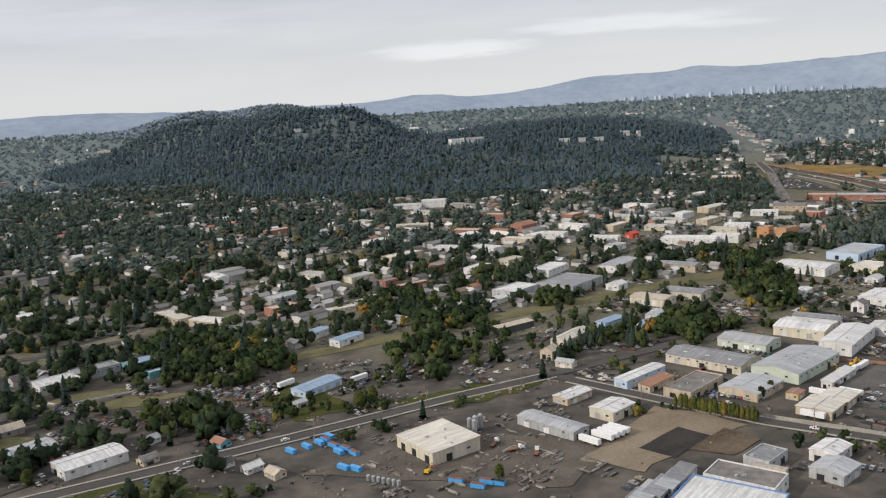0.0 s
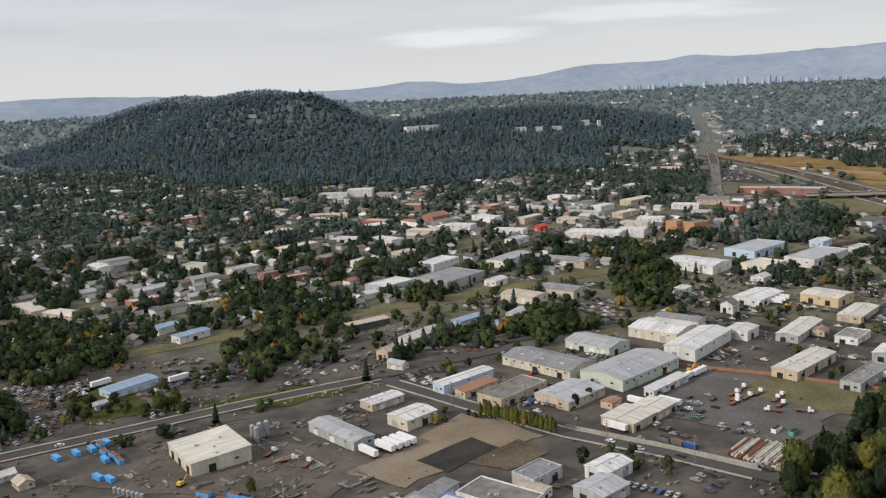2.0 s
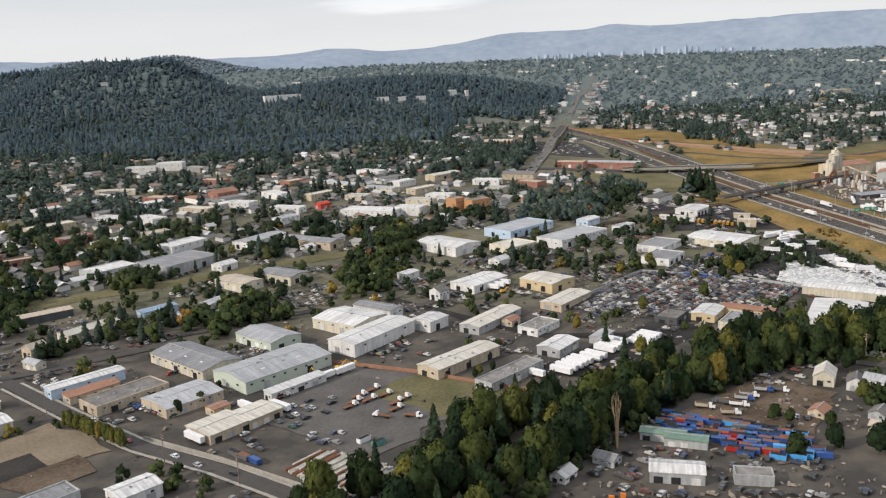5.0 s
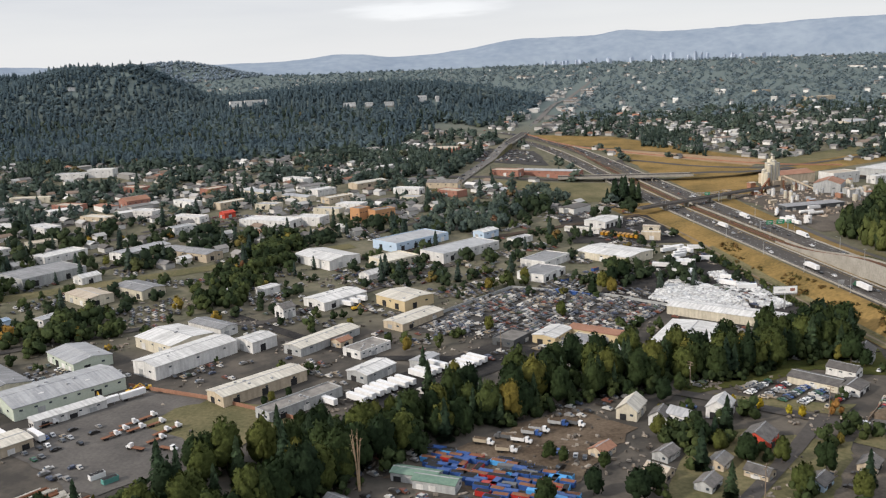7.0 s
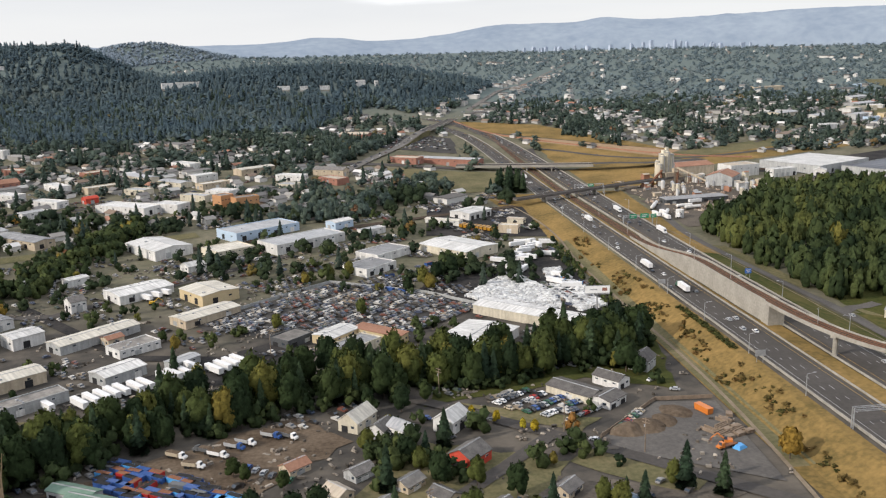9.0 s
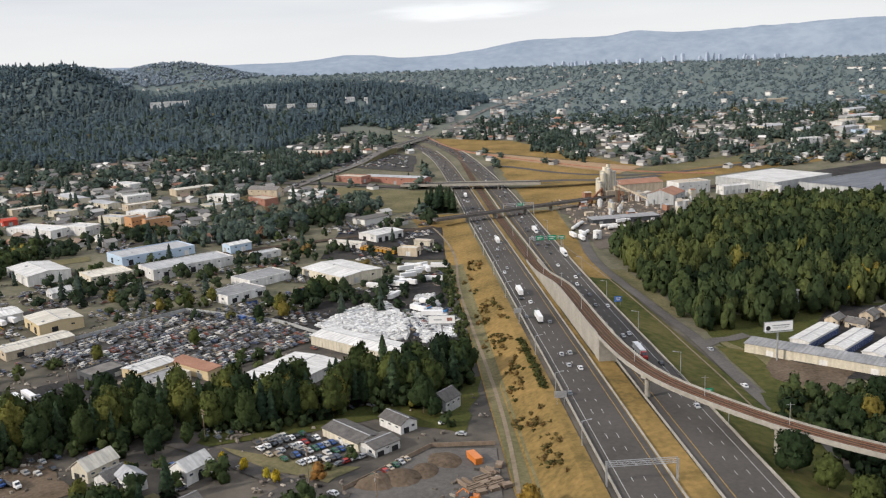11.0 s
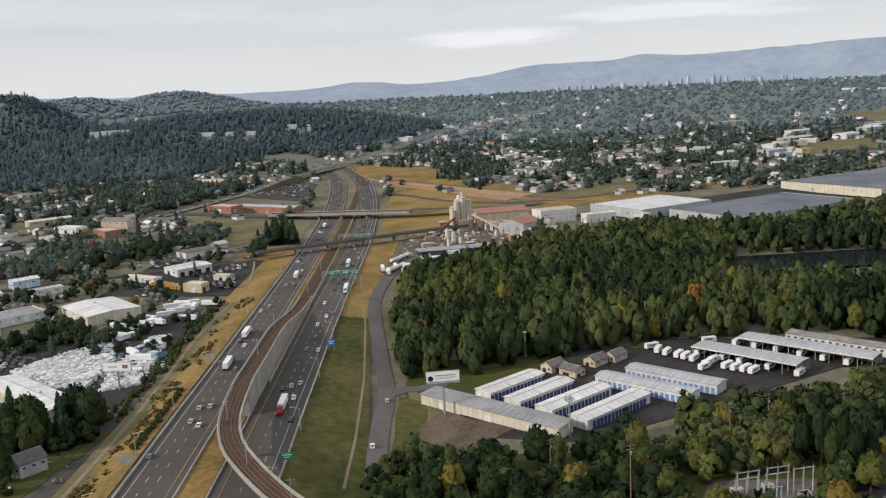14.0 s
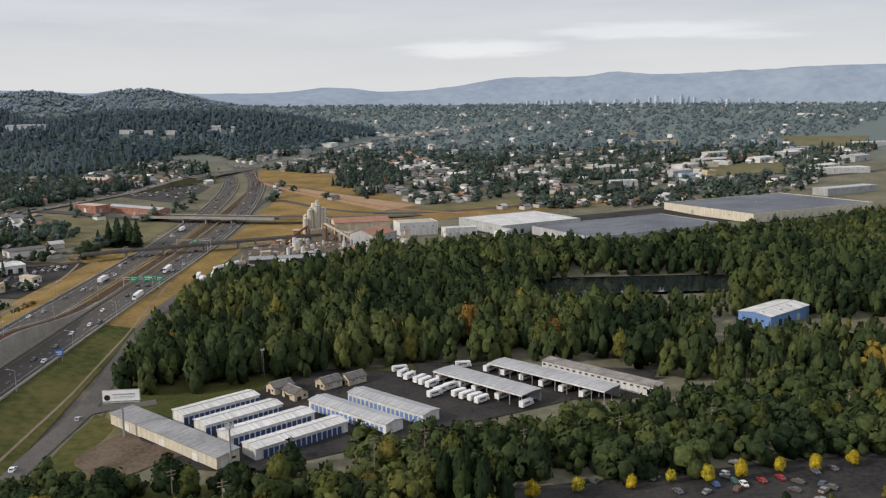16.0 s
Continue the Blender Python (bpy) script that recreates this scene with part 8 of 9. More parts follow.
B("white-roofed scrap shed with open front", 259, 224.5, 13, 7, 160, 2.8, "gable", W_GREY, R_WHITE, 0.9, doors=3, windows=0, vents=0)
B("grey flat scrap shed beside heaps", 276, 219, 9, 5, 160, 2.4, "flat", W_GREY, R_TAR, doors=2, windows=0, vents=0)
B("green-roofed open sorting shed in a scrap yard", 268.5, 241.5, 11, 4.4, 152, 2.2, "gable", W_GREY, surf("green_metal_roof", (0.10, 0.17, 0.13), (0.16, 0.24, 0.19), 0.15, 0.6, fine=9), 0.6, doors=3, windows=0, vents=0)
B("green-roofed open sorting shed in a scrap yard", 264, 246.2, 12, 4.4, 152, 2.2, "gable", W_GREY, MATS["green_metal_roof"], 0.6, doors=3, windows=0, vents=0)
for row in range(15):
    for col in range(12):
        x = 258 + col * 3.35 + row * 1.6 + rc.uniform(-0.5, 0.5)
        y = 261 - col * 1.85 - row * 0.2 - 2.35 * (row - 3) + rc.uniform(-0.4, 0.4)
        if not inside([(258, 254), (268, 263), (284, 253), (302, 241), (299, 226), (268, 231)], x, y) or not is_free(x, y, 0.2) or rc.random() < 0.22:
            continue
        container(x, y, 150 + rc.uniform(-7, 7) + 90 * (rc.random() < 0.1), rc.choice(("blue", "blue", "skyblue", "blue", "blue", "skyblue", "blue", "skyblue", "blue", "grey", "blue", "red")), rc.uniform(3.4, 4.4))
        claim(x, y, 3.6, 1.5, 150, 0.0)
for x, y in ((-37, 280), (-32, 283), (-26, 288), (-25, 290.5), (-21, 276), (-19, 278.5), (-23, 282), (-19, 263), (-15, 261), (15, 246), (27, 242), (21, 241), (24, 243.5), (-28, 285.5), (-16, 274)):
    container(x, y, 130 + rc.uniform(-6, 6) if x < 0 else 150, "skyblue", 4.4, label="bright blue steel skip in a gravel yard")
for x, y, yw, c_ in ((152, 258, 128, "grey"), (155, 255, 128, "blue"), (149, 261, 128, "grey"), (184, 262, 40, "white"), (188, 259, 40, "teal"), (342, 400, 130, "blue"), (347, 397, 130, "blue"), (337, 404, 130, "blue"), (361, 435, 40, "blue"), (419, 396, 60, "skyblue"), (413, 401, 60, "skyblue"), (410.5, 404, 60, "blue"), (414.5, 406, 60, "skyblue"), (343, 419, 40, "blue"), (66, 361, 30, "green")):
    container(x, y, yw, c_, label="steel container standing in a work yard")


def pipe_stack(x, y, yaw, n, length):
    t = thing("pipe_stack", x, y, lz(x, y) + 0.22, yaw, "long row of stacked pale concrete pipes", "pipe stack", "rows of stacked pipes")
    for a_, z_, k in ((-0.72, 0.36, 1.0), (0.0, 0.36, 0.95), (0.72, 0.36, 1.0), (-0.36, 0.98, 0.8), (0.36, 0.98, 0.7)):
        e_ = length * k / 2
        part("pipe", Geo().tube((-e_ + rc.uniform(-0.6, 0.6), a_, z_), (e_ + rc.uniform(-0.6, 0.6), a_, z_), 0.34, 10), R_CREAM if rc.random() < 0.7 else M_RUST, t)


for i in range(11):
    pipe_stack(165.5 + i * 1.9 + 3.4, 252.5 - i * 1.75, 44, rc.choice((5, 6, 7)), 19 - abs(i - 5) * 0.9)


def bale_heap(poly, n, name, label):
    """Stacks of wrapped white bales, heaped unevenly."""
    g_ = Geo()
    xs_, ys_ = [p[0] for p in poly], [p[1] for p in poly]
    k = 0
    while k < n:
        x, y = rc.uniform(min(xs_), max(xs_)), rc.uniform(min(ys_), max(ys_))
        if not inside(poly, x, y) or not is_free(x, y, 0.3):
            k += 0.2
            continue
        hgt = 0.45 + 0.8 * max(0, 0.4 + noise.noise((x * 0.13, y * 0.13, 5)))
        g_.box(x, y, lz(x, y) + 0.2, rc.uniform(0.8, 2.6), rc.uniform(0.5, 1.1), hgt * rc.uniform(0.6, 1.2), radians(42 + rc.choice((0, 90)) + rc.uniform(-12, 12)), rc.uniform(0.75, 0.98))
        k += 1
    ob = part(name, g_, surf(name + "_wrap", (0.40, 0.41, 0.42), (0.60, 0.60, 0.59), 0.5, 0.6, fine=7, island=0.32))
    tagged(ob, label, "bales", kind="stuff")


bale_heap([(371, 388), (394, 420), (405, 390), (404, 366), (392, 368), (380, 374)], 2400, "white_bales", "heaps of white wrapped recycling bales")
bale_heap([(409, 420), (416, 420), (421, 366), (410, 362), (406, 385)], 1200, "stacked_bales", "stacks of white wrapped bales beside a bank")


def many_cars(name, spots, label, level=None):
    """A yard or district full of cars, one mesh."""
    vs, fs = [], []
    n = len(CAR_PROFILE)
    base_v = np.array([(x, -0.56, z) for x, z in CAR_PROFILE] + [(x, 0.56, z) for x, z in CAR_PROFILE])
    faces = [tuple(range(n)), tuple(range(2 * n - 1, n - 1, -1))] + [(i, n + i, n + (i + 1) % n, (i + 1) % n) for i in range(n)]
    for x, y, yaw in spots:
        c_, s_ = math.cos(yaw), math.sin(yaw)
        k = len(vs)
        z_ = level(x, y) if level else lz(x, y) + 0.24
        q = rc.uniform(0.9, 1.12)
        vs += [(x + (c_ * p[0] - s_ * p[1]) * q, y + (s_ * p[0] + c_ * p[1]) * q, z_ + p[2] * q) for p in base_v]
        fs += [tuple(i + k for i in f) for f in faces]
    me = bpy.data.meshes.new(name)
    me.from_pydata(vs, [], fs)
    me.materials.append(MIXED_PAINT)
    me.materials.append(M_GLASS)
    glass = np.zeros(len(fs), dtype=np.int32)
    per = len(faces)
    glass[[i * per + j for i in range(len(spots)) for j in (2 + 3, 2 + 5)]] = 1
    me.polygons.foreach_set("material_index", glass)
    ob = new(name, me)
    tagged(ob, label, "cars", kind="stuff")


MIXED_PAINT = surf("mixed_car_paint", (0.5, 0.5, 0.5), (0.5, 0.5, 0.5), 0.5, 0.4, spec=0.5)
nn, ll = MIXED_PAINT.node_tree.nodes, MIXED_PAINT.node_tree.links
gg = nn.new("ShaderNodeNewGeometry")
rr = nn.new("ShaderNodeValToRGB")
rr.color_ramp.interpolation = "CONSTANT"
for i, (p_, c_) in enumerate(((0.0, (0.46, 0.45, 0.43)), (0.13, (0.22, 0.215, 0.21)), (0.32, (0.025, 0.023, 0.022)), (0.56, (0.085, 0.078, 0.072)), (0.78, (0.14, 0.055, 0.04)), (0.86, (0.05, 0.062, 0.10)), (0.91, (0.24, 0.20, 0.15)), (0.97, (0.06, 0.08, 0.06)))):
    e_ = rr.color_ramp.elements[i] if i < 2 else rr.color_ramp.elements.new(p_)
    e_.position, e_.color = p_, (*c_, 1)
ll.new(gg.outputs["Random Per Island"], rr.inputs["Fac"])
ll.new(rr.outputs["Color"], nn["Principled BSDF"].inputs["Base Color"])

spots = []
WRECKS = [(270, 372), (319, 413), (352, 395), (374, 374), (350, 352), (318, 341)]
for i in range(-30, 30):
    for j in range(-26, 26):
        if j % 5 == 0 and rc.random() < 0.8:
            continue
        px, py = i * 1.7, j * 2.9
        x, y = 320 + 0.72 * px - 0.69 * py + rc.uniform(-0.7, 0.7), 376 + 0.69 * px + 0.72 * py + rc.uniform(-0.7, 0.7)
        if inside(WRECKS, x, y) and is_free(x, y, 0.8) and rc.random() < 0.86:
            spots.append((x, y, radians(132 + rc.uniform(-22, 22))))
many_cars("wrecked_cars", spots, "hundreds of wrecked cars packed in rows")
spots = []
for i in range(-230, 270):
    for j in range(-45, 46):
        px, py = i * 1.75, j * 6.0 + (2.9 if i % 2 else 0.0)
        x, y = 150 + ca * px - sa * py, 420 + sa * px + ca * py
        if not (-170 < x < 424 and 225 < y < 640) or rc.random() < 0.25 or noise.noise((x * 0.045, y * 0.045, 11)) < 0.16:
            continue
        if not is_free(x, y, 1.2) or open_land(x, y) or not off_road(x, y, -1.0) or (y > 390 + 0.5 * (x + 60) and rc.random() < 0.5):
            continue
        if (200 < x < 425 and y < 325 and y < 205 + 0.42 * (x - 150)) or (145 < x < 240 and 245 < y < 322) or (60 < x < 122 and 238 < y < 300) or (-60 < x < 62 and 345 < y < 440) or (-40 < x < 62 and y < 300):
            continue
        spots.append((x + rc.uniform(-0.15, 0.15), y + rc.uniform(-0.15, 0.15), radians(132 + rc.choice((0, 180)) + rc.uniform(-4, 4))))
for x0, y0, x1, y1, n_ in ((-82, 335, -50, 360, 110), (-25, 340, 12, 382, 70), (100, 290, 124, 316, 34), (20, 346, 62, 372, 30), (150, 262, 178, 300, 26), (118, 325, 150, 350, 18), (190, 328, 236, 346, 16), (255, 360, 302, 374, 24), (338, 402, 366, 432, 60), (45, 375, 110, 402, 40), (258, 428, 332, 472, 60), (200, 398, 242, 452, 46), (352, 212, 404, 236, 26), (238, 206, 300, 246, 110), (355, 800, 416, 880, 170), (606, 240, 760, 298, 110), (160, 583, 205, 612, 40), (236, 590, 262, 610, 30), (212, 606, 250, 620, 34), (290, 636, 320, 655, 30), (240, 445, 262, 462, 26), (262, 452, 282, 463, 16), (186, 560, 232, 588, 40), (-40, 470, 10, 492, 30), (360, 545, 380, 560, 14), (630, 612, 660, 618, 14)):
    for _ in range(n_):
        x, y = rc.uniform(x0, x1), rc.uniform(y0, y1)
        if is_free(x, y, 0.6):
            spots.append((x, y, radians(42 + rc.choice((0, 90)))))
traffic = []
for line_, half_, n_, y0_, y1_ in ((WEST, 4.0, 46, 470, 1060), (EAST, 4.3, 64, 470, 1070)):
    run = [p for p in resample(line_, 2.0) if y0_ < p.y < y1_]
    for i in range(n_):
        k = min(len(run) - 2, int((i + rc.random()) * len(run) / n_))
        d_ = (run[k + 1] - run[k]).normalized()
        o_ = rc.choice((-0.66, 0.0, 0.66)) * half_
        traffic.append((run[k].x - d_.y * o_, run[k].y + d_.x * o_, math.atan2(d_.y, d_.x)))
many_cars("freeway_cars", traffic, "cars driving along the farther freeway", lambda x, y: fz(x, y) + 0.4)
traffic = []
for i in range(60):
    f_ = rc.random() ** 1.6
    x, y = (330 + 70 * f_ * 4, 695 + 198 * f_ * 4) if f_ < 0.25 else (445 + 171 * (f_ - 0.25) / 0.75, 1021 + 510 * (f_ - 0.25) / 0.75)
    o_ = rc.choice((-2.4, -1.0, 1.0, 2.4))
    traffic.append((x + 0.94 * o_, y - 0.33 * o_, radians(70.5)))
many_cars("avenue_cars", traffic, "cars driving along the wide avenue", lambda x, y: avenue_z(x, y) + 0.54)
dealer = []
for i in range(22):
    for j in range(7):
        x, y = 361.5 + i * 1.25 + j * 1.15 + rc.uniform(-0.15, 0.15), 285.0 + i * 0.62 - j * 3.0 + rc.uniform(-0.15, 0.15)
        if inside([(362, 288), (372, 274), (384, 268), (386, 283), (380, 292), (367, 295)], x, y) and is_free(x, y, 0.45) and rc.random() < 0.85:
            dealer.append((x, y, radians(128 + rc.choice((0, 180)) + rc.uniform(-5, 5))))
many_cars("dealer_cars", dealer, "used cars packed in a dealer lot")
many_cars("kerbside_cars", kerb_cars, "cars parked along the side streets")
many_cars("scattered_cars", spots, "parked cars scattered over yards and streets")

# scrap, pallets and crates
g = Geo()
for _ in range(14000):
    x, y = rc.uniform(-120, 425), rc.uniform(204, 470)
    if not is_free(x, y, 0.15) or not off_road(x, y, -2.0):
        continue
    heap = noise.noise((x * 0.06, y * 0.06, 21))
    in_scrap = (225 < x < 302 and 206 < y < 258) or (-86 < x < -48 and 328 < y < 364) or (300 < x < 326 and 240 < y < 262)
    if heap < 0.16 and not in_scrap:
        continue
    if (145 < x < 240 and 245 < y < 322 or 60 < x < 122 and 238 < y < 300) and rc.random() < 0.95:
        continue
    s_ = rc.triangular(0.2, 1.0, 0.35)
    g.box(x, y, lz(x, y) + 0.18, s_ * rc.uniform(0.8, 3.2), s_, rc.triangular(0.1, 0.9, 0.2), radians(rc.uniform(0, 180)), rc.uniform(0.6, 1.0))
ob = part("yard_clutter", g, surf("mixed_scrap", (0.09, 0.07, 0.055), (0.26, 0.235, 0.20), 0.25, 0.85, fine=9, island=0.8))
tagged(ob, "crates, pallets and scrap scattered over yards", "clutter", kind="stuff")

# beams, pipes and planks laid out in the building yard
g = Geo()
for _ in range(330):
    x, y = rc.uniform(-10, 62), rc.uniform(236, 300)
    if not is_free(x, y, 0.5) or noise.noise((x * 0.09, y * 0.09, 61)) < -0.05 or not off_road(x, y, -1.0):
        continue
    yaw_ = radians(rc.choice((40, 40, 130)) + rc.uniform(-4, 4))
    for q in range(rc.randrange(2, 6)):
        g.box(x - 0.34 * q * math.sin(yaw_), y + 0.34 * q * math.cos(yaw_), lz(x, y) + 0.2, rc.uniform(1.5, 4.6), 0.24, rc.uniform(0.15, 0.6), yaw_)
ob = part("stored_beams", g, surf("stored_timber", (0.08, 0.07, 0.06), (0.26, 0.24, 0.215), 0.3, 0.85, fine=9, island=0.7))
tagged(ob, "beams, pipes and planks laid out in rows", "building materials", kind="stuff")

# earth heaps and lumber
for x, y, r_, hh, m_, lb in ((395, 260.5, 4.2, 2.4, M_BROWN, "tall heap of brown earth on a gravel lot"), (400, 262, 4.6, 2.2, M_BROWN, "tall heap of brown earth on a gravel lot"), (406, 265, 3.4, 1.3, M_BROWN, "heap of brown earth on a gravel lot"), (411, 270, 4.0, 0.9, M_BROWN, "low heap of brown earth and rubble"), (22, 255, 3.0, 1.0, M_GRAVEL, "heap of gravel in a yard")):
    t = thing("earth_mound", x, y, lz(x, y) + 0.15, rc.uniform(0, 180), lb, "earth heap")
    g_ = Geo()
    n_ = 14
    g_.v.append((0, 0, hh))
    for ring, (q, zz) in enumerate(((0.4, 0.72), (0.75, 0.32), (1.0, 0.0))):
        for i in range(n_):
            k = 1 + 0.25 * noise.noise((i * 0.9 + x, ring, y))
            g_.v.append((r_ * q * k * 1.3 * math.cos(2 * math.pi * i / n_), r_ * q * k * math.sin(2 * math.pi * i / n_), hh * zz))
    for i in range(n_):
        g_.f.append((0, 1 + i, 1 + (i + 1) % n_))
        for ring in range(2):
            a_, b_ = 1 + ring * n_, 1 + (ring + 1) * n_
            g_.f.append((a_ + i, b_ + i, b_ + (i + 1) % n_, a_ + (i + 1) % n_))
    part("mound", g_, m_, t)
for x, y, yw in ((419, 258, 30), (421.5, 255.5, 30), (417, 254, 30), (415, 257, 120), (421, 262, 120)):
    t = thing("lumber_stack", x, y, lz(x, y) + 0.22, yw, "stack of weathered timber on the lot", "lumber", "timber stacks")
    for i in range(6):
        part("plank", Geo().box(0, -1.2 + i * 0.48, 0, 4.0, 0.34, 0.35 + 0.25 * (i % 3)), M_WOOD, t)
for x, y, yw in ((418, 252, 20), (421, 253.2, 20), (424, 254.5, 20), (419, 256, 20), (422, 257.4, 20), (421, 262, 70), (423.5, 265, 70)):
    t = thing("pallet_stack", x, y, lz(x, y) + 0.22, yw, "stack of grey wooden pallets on gravel", "pallets", "pallet stacks")
    for i in range(3):
        part("pallet", Geo().box(0, 0, i * 0.3, 2.4 - 0.1 * i, 1.6, 0.22), M_WOOD, t)
tarp = thing("tarpaulin_heap", 418, 246.5, lz(418, 246) + 0.2, 30, "bright blue tarpaulin draped over a heap", "tarpaulin")
part("tarpaulin", Geo().box(0, 0, 0, 3.2, 2.2, 0.8, 0, 0.55).box(1.2, 0.9, 0, 1.6, 1.4, 0.5, 0.4, 0.6), PAINT["skyblue"], tarp)
t = thing("orange_dumpster", 418, 268.5, lz(418, 268) + 0.2, 110, "orange steel dumpster at the lot's edge", "dumpster")
part("box", Geo().box(0, 0, 0.1, 5.0, 1.8, 1.5, 0, 1.05), PAINT["orange"], t)
part("rim", Geo().box(0, 0, 1.6, 5.3, 2.0, 0.12), PAINT["orange"], t)

# ---- plant with silos ----
rp = random.Random(31)
plant = thing("silo_plant", 538, 622, lz(538, 622), 20, "cream concrete-batching tower with silos and ladders", "industrial plant")
for i, (px, py, r_, hh) in enumerate(((-3.4, 0, 1.7, 15), (0.2, 0.2, 1.7, 17.2), (-1.6, 3, 1.8, 16), (3.6, 0.6, 1.7, 15.6), (2.4, 3.8, 1.8, 14.5), (-6.4, -1.0, 1.4, 10.5), (-5.2, 2.4, 1.5, 12.0), (6.4, 2.4, 1.3, 9.5))):
    silo = part("silo", Geo().cyl(px, py, 0.0, r_, hh + 1, 18).cyl(px, py, hh + 1.0, r_, 0.9, 18, 0.5), W_CREAM, plant)
    part("rail", Geo().cyl(px, py, hh + 1.0, r_ + 0.12, 0.3, 18), M_STEEL, silo)
    part("ladder", Geo().box(px, py - r_ - 0.1, 0, 0.5, 0.15, hh + 1.5), M_STEEL, silo)
plant.scale = (1.1, 1.1, 1.1)
part("headhouse", Geo().box(0.0, 2.0, 16.5, 3.6, 3.0, 3.0).box(1.2, 2.0, 19.5, 1.6, 1.6, 1.6), W_CREAM, plant)
part("walkway", Geo().box(0.5, 1.6, 15.2, 9.5, 0.8, 0.2).box(0.5, 1.2, 16.0, 9.5, 0.08, 0.08), M_STEEL, plant)
part("lower_house", Geo().box(0, -3.2, 0, 9.0, 3.0, 6.5).box(3, -4.0, 0, 3.0, 2.0, 9.0), W_TAN, plant)


def conveyor(x, y, yaw, length, rise, material):
    """An inclined covered belt on trestle legs."""
    t = thing("conveyor", x, y, lz(x, y), yaw, "inclined covered belt conveyor on steel legs", "conveyor", "conveyors of the plant")
    part("gallery", Geo().tube((0, 0, 1.2), (length, 0, 1.2 + rise), 0.75, 4), material, t)
    for f in (0.35, 0.65, 0.95):
        part("leg", Geo().box(length * f, 0, -0.4, 0.3, 1.3, 1.2 + rise * f), M_RUST, t)
    part("hopper", Geo().box(-0.6, 0, -0.3, 2.2, 2.2, 2.6, 0, 1.4), W_CREAM, t)


conveyor(562, 606, 150, 22, 9.5, W_TAN)
conveyor(572, 616, 176, 30, 7.0, W_CREAM)
conveyor(520, 606, 40, 17, 8.0, M_RUST)
conveyor(556, 640, 215, 18, 8.5, W_TAN)
for i in range(64):
    x, y = rp.uniform(514, 592), rp.uniform(568, 630)
    if not is_free(x, y, 1.0) or math.hypot(x - 538, y - 622) < 9:
        continue
    if rp.random() < 0.55:
        w_, d_, h_ = rp.uniform(2.2, 6.5), rp.uniform(2, 4.5), rp.uniform(1.6, 5.5)
        t = thing("plant_shed", x, y, lz(x, y), 20 + rp.uniform(-10, 10), "small dusty shed of a concrete plant", "shed", "sheds of the plant")
        part("wall", Geo().walls(w_, d_, h_, 0.5, -0.5), rp.choice((W_CREAM, W_TAN, W_GREY, R_RUST, W_WHITE)), t)
        part("roof", Geo().gable(0, 0, h_ + 0.02, w_ + 0.4, d_ + 0.4, 0.6, 0.12), rp.choice((R_CREAM, R_TAN, R_RUST, R_LIGHT)), t)
        claim(x, y, w_, d_, 20, 0.2)
    else:
        r_, h_ = rp.uniform(0.8, 1.6), rp.uniform(2.0, 6.5)
        t = thing("plant_tank", x, y, lz(x, y), 0, "upright pale tank of a concrete plant", "tank", "tanks of the plant")
        part("shell", Geo().cyl(0, 0, -0.4, r_, h_, 14), rp.choice((W_CREAM, W_WHITE, M_STEEL)), t)
        part("cap", Geo().cyl(0, 0, h_ - 0.4, r_, 0.5, 14, 0.3), R_LIGHT, t)
        claim(x, y, r_ * 2, r_ * 2, 0, 0.2)


g = Geo()
for i in range(420):
    x, y = rp.uniform(502, 596), rp.uniform(520, 632)
    if y > 484 + 1.14 * (x - 508) + 6 and is_free(x, y, 0.2):
        s_ = rp.triangular(0.3, 2.2, 0.5)
        g.box(x, y, lz(x, y) + 0.15, s_ * rp.uniform(0.8, 3.0), s_, rp.triangular(0.2, 1.6, 0.4), rp.uniform(0, 3.1), rp.uniform(0.5, 1.0))
ob = part("plant_debris", g, surf("plant_scrap", (0.14, 0.09, 0.065), (0.42, 0.37, 0.30), 0.2, 0.85, fine=9, island=0.6))
tagged(ob, "moulds, pallets and rubble around the plant", "clutter", kind="stuff")


def tank_trailer(x, y, yaw):
    t = thing("tank_trailer", x, y, lz(x, y) + 0.3, yaw, "long white tank trailer parked in a plant yard", "trailer", "tank trailers")
    part("tank", Geo().tube((-4.6, 0, 1.55), (4.6, 0, 1.55), 0.95, 12).tube((4.6, 0, 1.55), (5.0, 0, 1.55), 0.95, 12, 0.5).tube((-4.6, 0, 1.55), (-5.0, 0, 1.55), 0.95, 12, 0.5), W_WHITE, t)
    part("frame", Geo().box(0, 0, 0.45, 9.0, 0.9, 0.25), M_DARK, t)
    for a_ in (-3.8, -2.8, 3.2):
        part("axle", Geo().tube((a_, -0.85, 0.32), (a_, 0.85, 0.32), 0.34, 10), M_RUST if a_ > 0 else M_RUBBER, t)


for x, y, yw in ((497.5, 513, 62), (501, 521, 62), (499, 537, 60), (503, 545, 60), (517, 536, 8), (520, 531, 8)):
    tank_trailer(x, y, yw)
    claim(x, y, 10, 2, yw, 0.3)
B("low grey canopy building by the tanks", 530, 555, 40, 9, 8, 2.6, "shed", W_DARK, R_GREY, 0.3, doors=4, windows=0, vents=0)
tank = thing("storage_tank", 505, 512, lz(505, 512), 0, "white cylindrical tank with dark ring mark", "tank")
part("shell", Geo().cyl(0, 0, 0, 2.2, 4.4, 20).cyl(0, 0, 4.4, 2.2, 0.5, 20, 0.4), W_WHITE, tank)
part("mark", Geo().tube((-0.5, -2.22, 2.6), (-0.5, -2.3, 2.6), 0.7, 14), M_DARK, tank)
